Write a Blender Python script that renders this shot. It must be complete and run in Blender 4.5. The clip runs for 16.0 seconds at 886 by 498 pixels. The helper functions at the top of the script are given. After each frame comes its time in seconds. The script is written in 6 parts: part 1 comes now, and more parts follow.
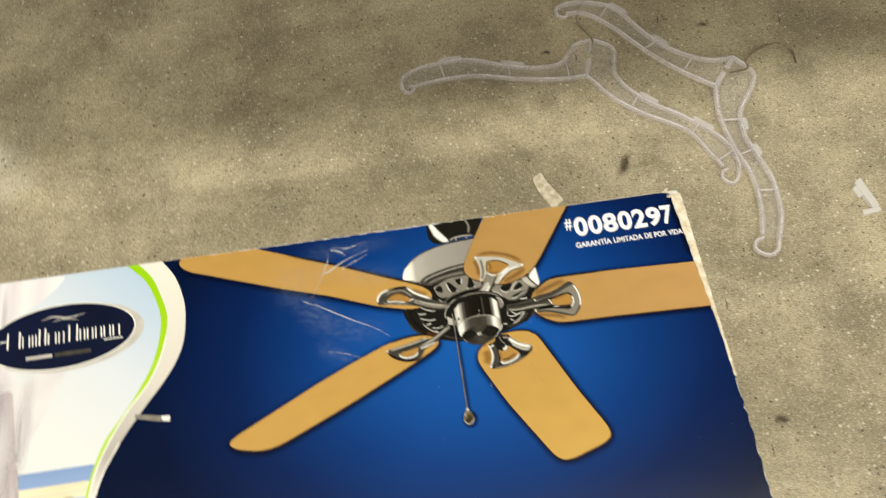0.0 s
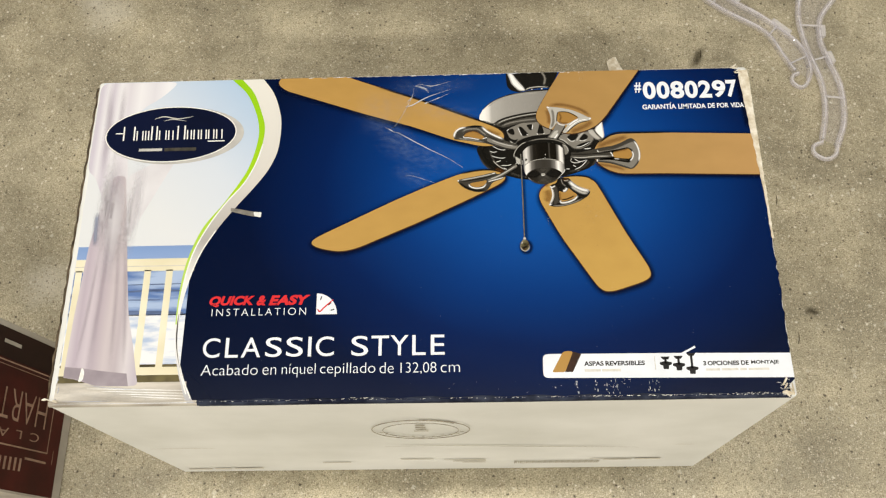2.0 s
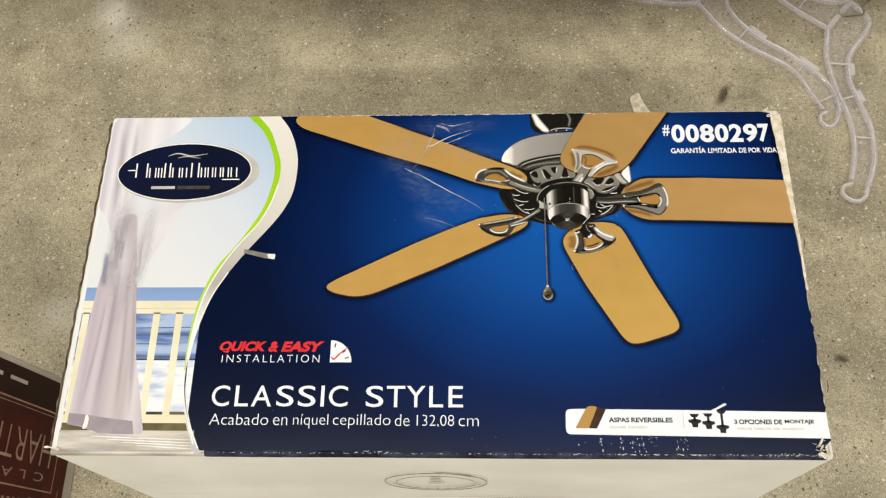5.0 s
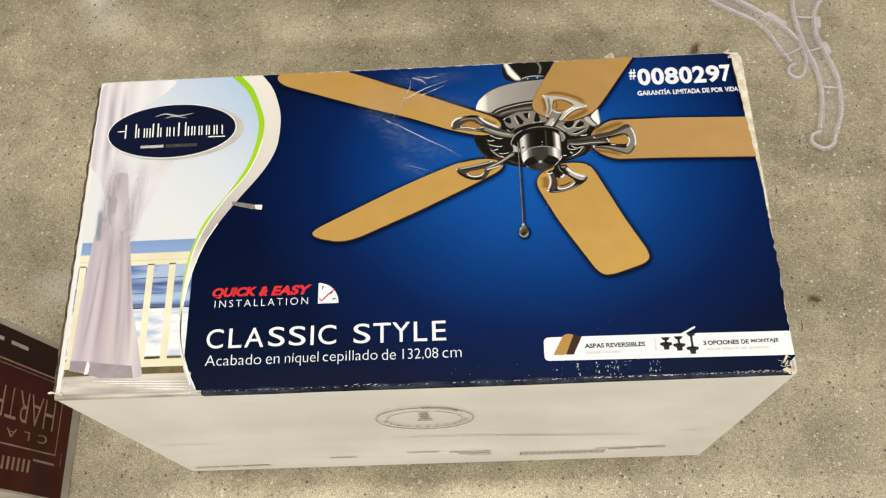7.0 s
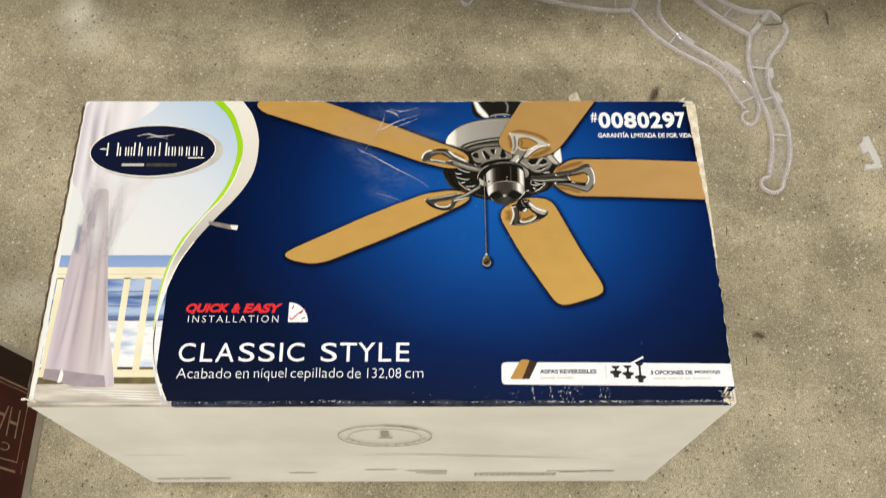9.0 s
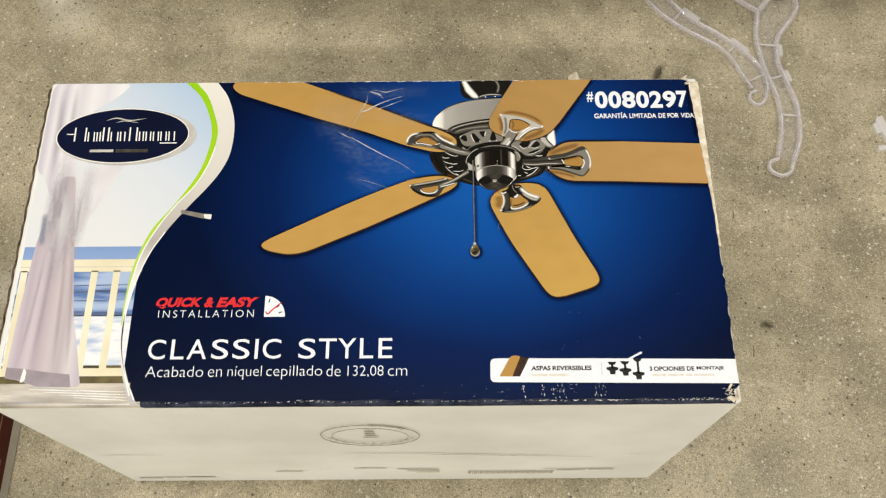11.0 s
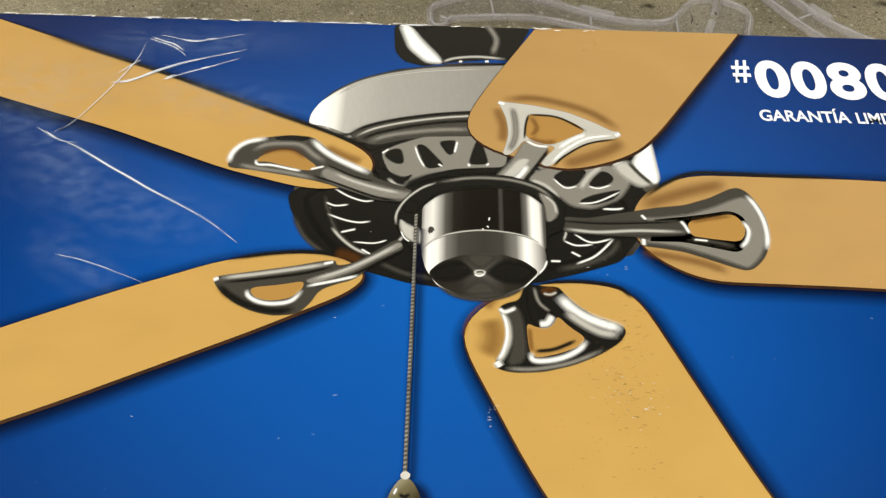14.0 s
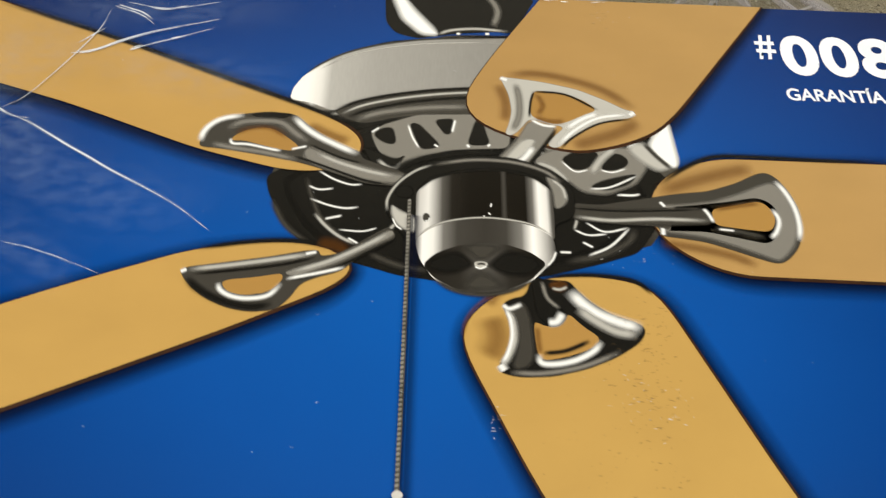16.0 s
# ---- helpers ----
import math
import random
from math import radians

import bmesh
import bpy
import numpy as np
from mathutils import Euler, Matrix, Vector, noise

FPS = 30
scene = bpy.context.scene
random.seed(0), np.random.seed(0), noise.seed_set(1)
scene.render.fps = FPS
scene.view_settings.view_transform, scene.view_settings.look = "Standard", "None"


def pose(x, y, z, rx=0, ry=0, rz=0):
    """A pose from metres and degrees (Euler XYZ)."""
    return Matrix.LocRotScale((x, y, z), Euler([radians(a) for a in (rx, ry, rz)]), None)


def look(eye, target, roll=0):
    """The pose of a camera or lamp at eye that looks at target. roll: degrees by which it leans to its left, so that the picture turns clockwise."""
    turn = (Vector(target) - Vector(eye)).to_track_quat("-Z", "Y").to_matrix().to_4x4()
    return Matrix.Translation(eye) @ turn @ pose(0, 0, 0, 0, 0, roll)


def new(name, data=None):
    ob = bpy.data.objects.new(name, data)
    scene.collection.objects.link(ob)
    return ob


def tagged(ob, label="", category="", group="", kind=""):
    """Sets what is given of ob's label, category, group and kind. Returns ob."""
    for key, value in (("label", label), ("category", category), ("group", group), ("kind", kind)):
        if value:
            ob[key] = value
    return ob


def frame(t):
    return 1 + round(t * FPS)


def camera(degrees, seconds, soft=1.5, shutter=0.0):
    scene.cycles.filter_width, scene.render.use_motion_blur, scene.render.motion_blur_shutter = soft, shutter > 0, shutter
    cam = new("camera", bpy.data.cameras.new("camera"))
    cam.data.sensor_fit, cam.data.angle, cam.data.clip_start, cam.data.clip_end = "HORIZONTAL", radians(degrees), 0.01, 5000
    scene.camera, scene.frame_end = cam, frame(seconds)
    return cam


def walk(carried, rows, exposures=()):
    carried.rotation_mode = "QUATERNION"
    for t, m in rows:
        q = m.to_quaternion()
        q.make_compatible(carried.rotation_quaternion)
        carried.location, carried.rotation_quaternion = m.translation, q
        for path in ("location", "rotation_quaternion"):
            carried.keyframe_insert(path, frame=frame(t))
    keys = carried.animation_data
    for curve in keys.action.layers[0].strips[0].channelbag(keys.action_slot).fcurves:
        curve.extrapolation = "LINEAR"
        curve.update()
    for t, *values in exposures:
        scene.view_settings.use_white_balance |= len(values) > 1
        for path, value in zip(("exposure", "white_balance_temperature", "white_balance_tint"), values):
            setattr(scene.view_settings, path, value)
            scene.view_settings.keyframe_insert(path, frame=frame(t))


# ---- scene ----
cam = camera(52.98, 16.0, soft=1.2, shutter=0.5)
PATH = [
    (0, (0.3533, -0.0663, 0.9909), (0.3879, 0.3995, 0.1067), -4.19),
    (0.5, (0.3591, -0.1177, 0.9861), (0.4001, 0.3405, 0.0982), 1.34),
    (1, (0.3564, -0.1553, 1.0045), (0.3629, 0.2630, 0.0962), 1.30),
    (1.5, (0.3302, -0.1450, 1.0370), (0.3173, 0.2233, 0.1074), -2.16),
    (2, (0.3329, -0.1503, 1.0293), (0.3021, 0.2277, 0.1040), -5.40),
    (2.5, (0.3304, -0.1452, 1.0353), (0.3035, 0.2257, 0.1070), -6.83),
    (3, (0.3246, -0.1611, 1.0352), (0.2685, 0.1995, 0.1041), -12.22),
    (3.5, (0.3300, -0.1416, 0.9918), (0.2713, 0.2110, 0.0579), -10.39),
    (4, (0.3252, -0.1095, 1.0065), (0.2651, 0.2740, 0.0850), -8.05),
    (6.3, (0.3345, -0.1636, 1.0179), (0.3046, 0.2427, 0.1046), -4.74),
    (6.5, (0.3359, -0.1694, 1.0205), (0.3036, 0.2308, 0.1046), -5.12),
    (7, (0.3379, -0.1731, 1.0265), (0.3005, 0.2198, 0.1076), -7.35),
    (7.5, (0.3531, -0.1576, 1.0765), (0.3267, 0.2433, 0.1608), -6.70),
    (8, (0.3218, -0.1782, 1.0933), (0.3148, 0.2462, 0.1879), -0.97),
    (8.5, (0.3393, -0.1753, 1.0790), (0.3448, 0.2538, 0.1757), 0.48),
    (9, (0.3346, -0.1867, 1.0637), (0.3411, 0.2302, 0.1547), 0.73),
    (9.2, (0.3341, -0.1901, 1.0571), (0.3408, 0.2182, 0.1443), 0.76),
    (11.3, (0.3556, -0.1495, 1.0054), (0.3447, 0.2519, 0.0895), -1.94),
    (11.5, (0.3537, -0.1342, 0.9596), (0.3286, 0.2726, 0.0465), -3.34),
    (11.8, (0.3655, -0.1074, 0.8443), (0.3037, 0.3707, -0.0318), -5.66),
    (12, (0.3789, -0.0384, 0.7218), (0.3269, 0.4647, -0.1408), -5.26),
    (12.2, (0.3879, 0.0145, 0.6439), (0.3589, 0.5188, -0.2192), -2.55),
    (12.5, (0.3778, 0.0499, 0.5713), (0.3829, 0.5920, -0.2690), 0.78),
    (12.7, (0.3658, 0.0585, 0.5410), (0.3888, 0.6081, -0.2941), 2.72),
    (13, (0.3671, 0.0588, 0.5354), (0.3926, 0.6040, -0.3025), 3.73),
    (13.5, (0.3847, 0.0461, 0.5572), (0.3955, 0.6066, -0.2709), 2.87),
    (14, (0.3837, 0.0555, 0.5560), (0.3907, 0.6361, -0.2581), 2.13),
    (14.5, (0.3825, 0.0543, 0.5440), (0.3850, 0.6447, -0.2631), 2.11),
    (15, (0.3850, 0.0543, 0.5456), (0.3915, 0.6426, -0.2631), 2.83),
    (15.5, (0.3880, 0.0583, 0.5344), (0.4014, 0.6445, -0.2756), 3.50),
    (16, (0.3816, 0.0689, 0.5327), (0.4031, 0.6491, -0.2814), 3.58),
]
walk(cam, [(t, look(eye, target, roll)) for t, eye, target, roll in PATH],
     exposures=[(0.0, 0.18, 6900, 6), (0.8, 0.10, 6800, 8), (1.5, 0.0, 6500, 10), (11.6, 0.0, 6550, 10), (12.0, 0.08, 6900, 9), (12.5, 0.39, 6800, 6), (13.0, 0.36, 6450, 7), (14.0, 0.27, 6350, 7), (14.5, 0.22, 6200, 8), (15.5, 0.17, 6350, 8), (16.0, 0.14, 6350, 8)])

# ---- light: a high hall with rows of fluorescent strips ----
world = bpy.data.worlds.new("hall_air")
scene.world = world
world.use_nodes = True
world.node_tree.nodes["Background"].inputs[0].default_value = (1.0, 0.95, 0.86, 1)
world.node_tree.nodes["Background"].inputs[1].default_value = 0.05


def strip_light(x, y, z, sx, sy, watts):
    lamp = bpy.data.lights.new("strip_light", "AREA")
    lamp.shape, lamp.size, lamp.size_y, lamp.energy = "RECTANGLE", sx, sy, watts
    lamp.color = (1.0, 0.955, 0.87)
    ob = new("strip_light", lamp)
    ob.location = (x, y, z)
    return ob


for sx, sy, long, watts in ((-0.7, 0.22, 7.0, 110), (-0.7, -2.4, 7.0, 122), (-0.7, -4.8, 7.0, 176)):
    strip_light(sx, sy, 3.55, long, 0.14, watts)


# ---- materials ----
def material(name, rough=0.6, metal=0.0, spec=0.5):
    m = bpy.data.materials.new(name)
    m.use_nodes = True
    b = m.node_tree.nodes["Principled BSDF"]
    b.inputs["Roughness"].default_value = rough
    b.inputs["Metallic"].default_value = metal
    b.inputs["Specular IOR Level"].default_value = spec
    return m, m.node_tree.nodes, m.node_tree.links, b


def lin(r, g, b):
    return tuple(((v / 255 + 0.055) / 1.055) ** 2.4 if v > 10 else v / 3294 for v in (r, g, b)) + (1.0,)


def ramp(nodes, stops):
    r = nodes.new("ShaderNodeValToRGB")
    e = r.color_ramp.elements
    while len(e) < len(stops):
        e.new(0.5)
    for k, (p, c) in enumerate(stops):
        e[k].position, e[k].color = p, c
    return r


def noise_node(nodes, links, scale, detail=4.0, stretch=(1, 1, 1)):
    g = nodes.new("ShaderNodeNewGeometry")
    mp = nodes.new("ShaderNodeMapping")
    mp.inputs["Scale"].default_value = stretch
    n = nodes.new("ShaderNodeTexNoise")
    n.inputs["Scale"].default_value, n.inputs["Detail"].default_value = scale, detail
    links.new(g.outputs["Position"], mp.inputs["Vector"])
    links.new(mp.outputs["Vector"], n.inputs["Vector"])
    return n


def bump(nodes, links, b, height, strength, distance=0.002):
    u = nodes.new("ShaderNodeBump")
    u.inputs["Strength"].default_value, u.inputs["Distance"].default_value = strength, distance
    links.new(height, u.inputs["Height"])
    links.new(u.outputs["Normal"], b.inputs["Normal"])


def mottled(name, a, c, scale=40, rough=0.6, spec=0.4, metal=0.0, stretch=(1, 1, 1), lift=0.0, low=0.35, high=0.65):
    m, nd, lk, b = material(name, rough, metal, spec)
    n = noise_node(nd, lk, scale, 5.0, stretch)
    r = ramp(nd, [(low, a), (high, c)])
    lk.new(n.outputs["Fac"], r.inputs["Fac"])
    lk.new(r.outputs["Color"], b.inputs["Base Color"])
    if lift:
        bump(nd, lk, b, n.outputs["Fac"], lift)
    return m


def graded(name, start, end, stops, rough=0.2, spec=0.32, grain=0.0, grain_scale=300, grain_stretch=(1, 1, 1)):
    """A printed colour that runs from the place start to the place end on the sheet."""
    m, nd, lk, b = material(name, rough, 0.0, spec)
    g = nd.new("ShaderNodeNewGeometry")
    sub = nd.new("ShaderNodeVectorMath")
    sub.operation = "SUBTRACT"
    sub.inputs[1].default_value = (*start, 0)
    dot = nd.new("ShaderNodeVectorMath")
    dot.operation = "DOT_PRODUCT"
    dx, dy = end[0] - start[0], end[1] - start[1]
    q = dx * dx + dy * dy
    dot.inputs[1].default_value = (dx / q, dy / q, 0)
    lk.new(g.outputs["Position"], sub.inputs[0])
    lk.new(sub.outputs[0], dot.inputs[0])
    r = ramp(nd, stops)
    lk.new(dot.outputs["Value"], r.inputs["Fac"])
    out = r.outputs["Color"]
    if grain:
        n = noise_node(nd, lk, grain_scale, 4.0, grain_stretch)
        mix = nd.new("ShaderNodeMix")
        mix.data_type, mix.blend_type = "RGBA", "OVERLAY"
        mix.inputs["Factor"].default_value = grain
        lk.new(out, mix.inputs["A"])
        lk.new(n.outputs["Fac"], mix.inputs["B"])
        out = mix.outputs["Result"]
    lk.new(out, b.inputs["Base Color"])
    return m


def concrete():
    m, nd, lk, b = material("ground_concrete", 0.42, 0.0, 0.35)
    g = nd.new("ShaderNodeNewGeometry")

    def overlay(under, node, stops, amount):
        r = ramp(nd, [(p, (v, v, v * w, 1)) for p, v, w in stops])
        lk.new(node.outputs["Fac"], r.inputs["Fac"])
        mx = nd.new("ShaderNodeMix")
        mx.data_type, mx.blend_type = "RGBA", "OVERLAY"
        mx.inputs["Factor"].default_value = amount
        lk.new(under, mx.inputs["A"])
        lk.new(r.outputs["Color"], mx.inputs["B"])
        return mx.outputs["Result"]

    big = noise_node(nd, lk, 2.6, 5.0)
    base = ramp(nd, [(0.30, (0.350, 0.310, 0.216, 1)), (0.70, (0.446, 0.400, 0.286, 1))])
    lk.new(big.outputs["Fac"], base.inputs["Fac"])
    stain = noise_node(nd, lk, 9, 7.0)
    out = overlay(base.outputs["Color"], stain, ((0.34, 0.34, 1), (0.5, 0.5, 1), (0.66, 0.64, 1)), 0.8)
    smudge = noise_node(nd, lk, 34, 5.0)
    out = overlay(out, smudge, ((0.30, 0.34, 0.96), (0.5, 0.5, 1), (0.68, 0.62, 1)), 0.42)
    mid = noise_node(nd, lk, 185, 5.0)
    out = overlay(out, mid, ((0.28, 0.34, 0.95), (0.5, 0.5, 1), (0.70, 0.66, 1.02)), 0.45)
    fine = noise_node(nd, lk, 620, 3.0)
    out = overlay(out, fine, ((0.30, 0.26, 0.95), (0.5, 0.5, 1), (0.70, 0.74, 1.0)), 0.8)
    # pools of stray light on the floor, painted into the concrete colour
    for px, py, rad, amount in ((-0.203, 0.692, 0.048, 1.0), (-0.175, 0.652, 0.065, 0.4), (-0.195, 0.232, 0.05, 0.5)):
        dist = nd.new("ShaderNodeVectorMath")
        dist.operation = "DISTANCE"
        dist.inputs[1].default_value = (px, py, 0)
        lk.new(g.outputs["Position"], dist.inputs[0])
        wob = nd.new("ShaderNodeMath")
        wob.operation = "MULTIPLY_ADD"
        wob.inputs[1].default_value = 0.05
        lk.new(smudge.outputs["Fac"], wob.inputs[0])
        lk.new(dist.outputs["Value"], wob.inputs[2])
        fall = nd.new("ShaderNodeMapRange")
        fall.interpolation_type = "SMOOTHSTEP"
        fall.inputs["From Min"].default_value, fall.inputs["From Max"].default_value = rad + 0.022, 0.024
        fall.inputs["To Max"].default_value = amount
        lk.new(wob.outputs[0], fall.inputs["Value"])
        pale = nd.new("ShaderNodeMix")
        pale.data_type, pale.blend_type = "RGBA", "SCREEN"
        pale.inputs["B"].default_value = (0.74, 0.69, 0.58, 1)
        lk.new(fall.outputs["Result"], pale.inputs["Factor"])
        lk.new(out, pale.inputs["A"])
        out = pale.outputs["Result"]
    # aggregate: pale and dark grains, rough-edged, few and far between
    warp = noise_node(nd, lk, 420, 2.0)
    for scale, cut, strength, colour in ((430, 0.74, 0.75, (0.70, 0.64, 0.51, 1)), (400, 0.76, 0.72, (0.17, 0.13, 0.08, 1)), (260, 0.90, 0.5, (0.22, 0.165, 0.09, 1)), (230, 0.958, 0.75, (0.82, 0.78, 0.67, 1)), (150, 0.978, 0.6, (0.70, 0.68, 0.58, 1)), (255, 0.955, 0.9, (0.07, 0.055, 0.035, 1)), (130, 0.986, 0.55, (0.14, 0.11, 0.07, 1))):
        sh = nd.new("ShaderNodeMapping")
        sh.inputs["Location"].default_value = (scale * 0.37, scale * 0.11, 0)
        lk.new(g.outputs["Position"], sh.inputs["Vector"])
        push = nd.new("ShaderNodeVectorMath")
        push.operation = "MULTIPLY_ADD"
        push.inputs[1].default_value = (0.9 / scale, 0.9 / scale, 0)
        lk.new(warp.outputs["Color"], push.inputs[0])
        lk.new(sh.outputs["Vector"], push.inputs[2])
        v = nd.new("ShaderNodeTexVoronoi")
        v.inputs["Scale"].default_value = scale
        lk.new(push.outputs["Vector"], v.inputs["Vector"])
        sep = nd.new("ShaderNodeSeparateColor")
        lk.new(v.outputs["Color"], sep.inputs["Color"])
        pick = nd.new("ShaderNodeMapRange")
        pick.inputs["From Min"].default_value, pick.inputs["From Max"].default_value = cut, cut + 0.02
        lk.new(sep.outputs["Red"], pick.inputs["Value"])
        near = nd.new("ShaderNodeMapRange")
        near.inputs["From Min"].default_value, near.inputs["From Max"].default_value = 0.50, 0.22
        lk.new(v.outputs["Distance"], near.inputs["Value"])
        mul = nd.new("ShaderNodeMath")
        mul.operation = "MULTIPLY"
        lk.new(pick.outputs["Result"], mul.inputs[0])
        lk.new(near.outputs["Result"], mul.inputs[1])
        soft = nd.new("ShaderNodeMath")
        soft.operation = "MULTIPLY"
        soft.inputs[1].default_value = strength
        lk.new(mul.outputs[0], soft.inputs[0])
        mx = nd.new("ShaderNodeMix")
        mx.data_type = "RGBA"
        lk.new(soft.outputs[0], mx.inputs["Factor"])
        lk.new(out, mx.inputs["A"])
        mx.inputs["B"].default_value = colour
        out = mx.outputs["Result"]
    lk.new(out, b.inputs["Base Color"])
    rr = ramp(nd, [(0.3, (0.34, 0.34, 0.34, 1)), (0.7, (0.55, 0.55, 0.55, 1))])
    lk.new(smudge.outputs["Fac"], rr.inputs["Fac"])
    lk.new(rr.outputs["Color"], b.inputs["Roughness"])
    bump(nd, lk, b, mid.outputs["Fac"], 0.18, 0.001)
    return m


def blue_print():
    m, nd, lk, b = material("blue_print", 0.17, 0.0, 0.32)
    g = nd.new("ShaderNodeNewGeometry")
    mp = nd.new("ShaderNodeMapping")
    mp.inputs["Location"].default_value = (-0.392, -0.19 * 1.25, 0)
    mp.inputs["Scale"].default_value = (1, 1.25, 0)
    ln = nd.new("ShaderNodeVectorMath")
    ln.operation = "LENGTH"
    lk.new(g.outputs["Position"], mp.inputs["Vector"])
    lk.new(mp.outputs["Vector"], ln.inputs[0])
    r = ramp(nd, [(0.0, lin(19, 89, 174)), (0.07, lin(16, 76, 156)), (0.13, lin(8, 54, 122)), (0.185, lin(5, 31, 82)), (0.25, lin(3, 17, 50)), (0.36, lin(2, 13, 40))])
    lk.new(ln.outputs["Value"], r.inputs["Fac"])
    n = noise_node(nd, lk, 14, 5.0)
    mix = nd.new("ShaderNodeMix")
    mix.data_type, mix.blend_type = "RGBA", "OVERLAY"
    mix.inputs["Factor"].default_value = 0.10
    lk.new(r.outputs["Color"], mix.inputs["A"])
    lk.new(n.outputs["Fac"], mix.inputs["B"])
    lk.new(mix.outputs["Result"], b.inputs["Base Color"])
    fine = noise_node(nd, lk, 9, 3.0, (1, 1, 1))
    bump(nd, lk, b, fine.outputs["Fac"], 0.12, 0.003)
    return m


def clear_plastic(name, tint, alpha, rough=0.12):
    m, nd, lk, b = material(name, rough, 0.0, 0.5)
    b.inputs["Base Color"].default_value = tint
    b.inputs["Alpha"].default_value = alpha
    return m


def fading(name, colour, rough=0.2, spec=0.32, strength=1.0):
    m, nd, lk, b = material(name, rough, 0.0, spec)
    b.inputs["Base Color"].default_value = colour
    a = nd.new("ShaderNodeAttribute")
    a.attribute_name = "ink"
    k = nd.new("ShaderNodeMath")
    k.operation = "MULTIPLY"
    k.inputs[1].default_value = strength
    lk.new(a.outputs["Fac"], k.inputs[0])
    lk.new(k.outputs[0], b.inputs["Alpha"])
    return m


SOFT_WHITE = fading("white_fading_print", lin(248, 247, 243))
SOFT_LIGHT = fading("light_fading_print", lin(186, 183, 175))
SOFT_DARK = fading("dark_fading_print", lin(64, 61, 55))
SOFT_MID = fading("mid_fading_print", lin(128, 124, 116))
SOFT_BLACK = fading("black_fading_print", lin(25, 24, 21))
SOFT_NAVY = fading("navy_fading_print", lin(5, 15, 44))
SOFT_UMBER = fading("umber_fading_print", lin(112, 68, 26), strength=0.42)
SOFT_SCUFF = fading("scuff_fading", lin(74, 66, 50), 0.7, 0.2, 0.7)


def haze():
    """Cloudy sheen of old tape, uneven and thin: its glare painted as pale colour."""
    m, nd, lk, b = material("painted_tape_haze", 0.45, 0.0, 0.5)
    b.inputs["Base Color"].default_value = lin(180, 206, 240)
    a = nd.new("ShaderNodeAttribute")
    a.attribute_name = "ink"
    n = noise_node(nd, lk, 170, 8.0, (1, 1.7, 1))
    r = ramp(nd, [(0.36, (0.012, 0.012, 0.012, 1)), (0.74, (0.095, 0.095, 0.095, 1))])
    lk.new(n.outputs["Fac"], r.inputs["Fac"])
    k = nd.new("ShaderNodeMath")
    k.operation = "MULTIPLY"
    lk.new(a.outputs["Fac"], k.inputs[0])
    lk.new(r.outputs["Color"], k.inputs[1])
    lk.new(k.outputs[0], b.inputs["Alpha"])
    return m


HAZE = haze()
SOFT_SHEER = fading("sheer_fading_print", lin(218, 215, 220), strength=0.9)
SOFT_FOLD = fading("fold_fading_print", lin(178, 168, 178), strength=0.28)
SOFT_SLATE = fading("slate_fading_print", lin(150, 158, 180), strength=0.7)
# pale fading colours for painted tape highlights and for real rub marks
SOFT_SHEEN_RUB = fading("painted_sheen_and_rub", lin(206, 218, 238), 0.25, 0.5, 0.42)
SOFT_GLEAM_RUB = fading("painted_gleam_and_rub", lin(236, 240, 248), 0.2, 0.5, 0.8)
CONCRETE = concrete()
BLUE = blue_print()
CARTON = mottled("white_carton", lin(224, 225, 221), lin(242, 243, 241), 7, 0.62, 0.3, lift=0.12)
CHIP = mottled("bare_paper_chip", lin(226, 224, 216), lin(246, 245, 240), 300, 0.8, 0.1)
TORN = mottled("torn_paper", lin(205, 192, 165), lin(240, 234, 220), 160, 0.9, 0.1, lift=0.2)
WHITE_INK = mottled("white_ink", lin(232, 237, 244), lin(242, 246, 252), 60, 0.42, 0.2)
RED_INK = mottled("red_ink", lin(205, 34, 40), lin(222, 48, 52), 60, 0.42, 0.2)
NAVY_INK = mottled("navy_ink", lin(4, 12, 38), lin(7, 17, 48), 30, 0.45, 0.1)
FOLD_INK = mottled("worn_fold_ink", lin(14, 19, 38), lin(58, 64, 80), 90, 0.6, 0.1)
GREY_INK = mottled("grey_ink", lin(176, 174, 170), lin(200, 198, 192), 60, 0.5, 0.2)
PALE_INK = mottled("pale_grey_ink", lin(198, 193, 182), lin(214, 209, 198), 120, 0.6, 0.2)
BLACK_INK = mottled("black_ink", lin(24, 24, 26), lin(40, 38, 38), 200, 0.5, 0.2)
STAMP_INK = mottled("stamp_ink", lin(140, 133, 118), lin(186, 179, 163), 260, 0.6, 0.2)
GREEN_INK = graded("green_ink", (0.13, 0.29), (0.10, 0.08), [(0.0, lin(150, 205, 30)), (0.5, lin(168, 212, 38)), (1.0, lin(190, 220, 110))])
SILVER_INK = graded("silver_ink", (0.15, 0.295), (0.10, 0.005), [(0.0, lin(232, 230, 222)), (0.35, lin(214, 210, 204)), (0.55, lin(178, 174, 170)), (0.68, lin(240, 240, 236)), (0.86, lin(236, 236, 236)), (1.0, lin(186, 186, 190))])
WOOD = graded("maple_print", (0.40, 0.30), (0.46, 0.09), [(0.0, lin(184, 145, 80)), (0.35, lin(190, 151, 84)), (0.7, lin(190, 152, 83)), (1.0, lin(198, 160, 86))], 0.2, 0.32, 0.09, 45, (1, 1.6, 1))
WOOD_WARM = graded("maple_warm_print", (0.39, 0.24), (0.58, 0.2), [(0.0, lin(172, 135, 80)), (0.5, lin(180, 143, 87)), (1.0, lin(186, 147, 94))], 0.2, 0.32, 0.09, 45, (1, 1.6, 1))
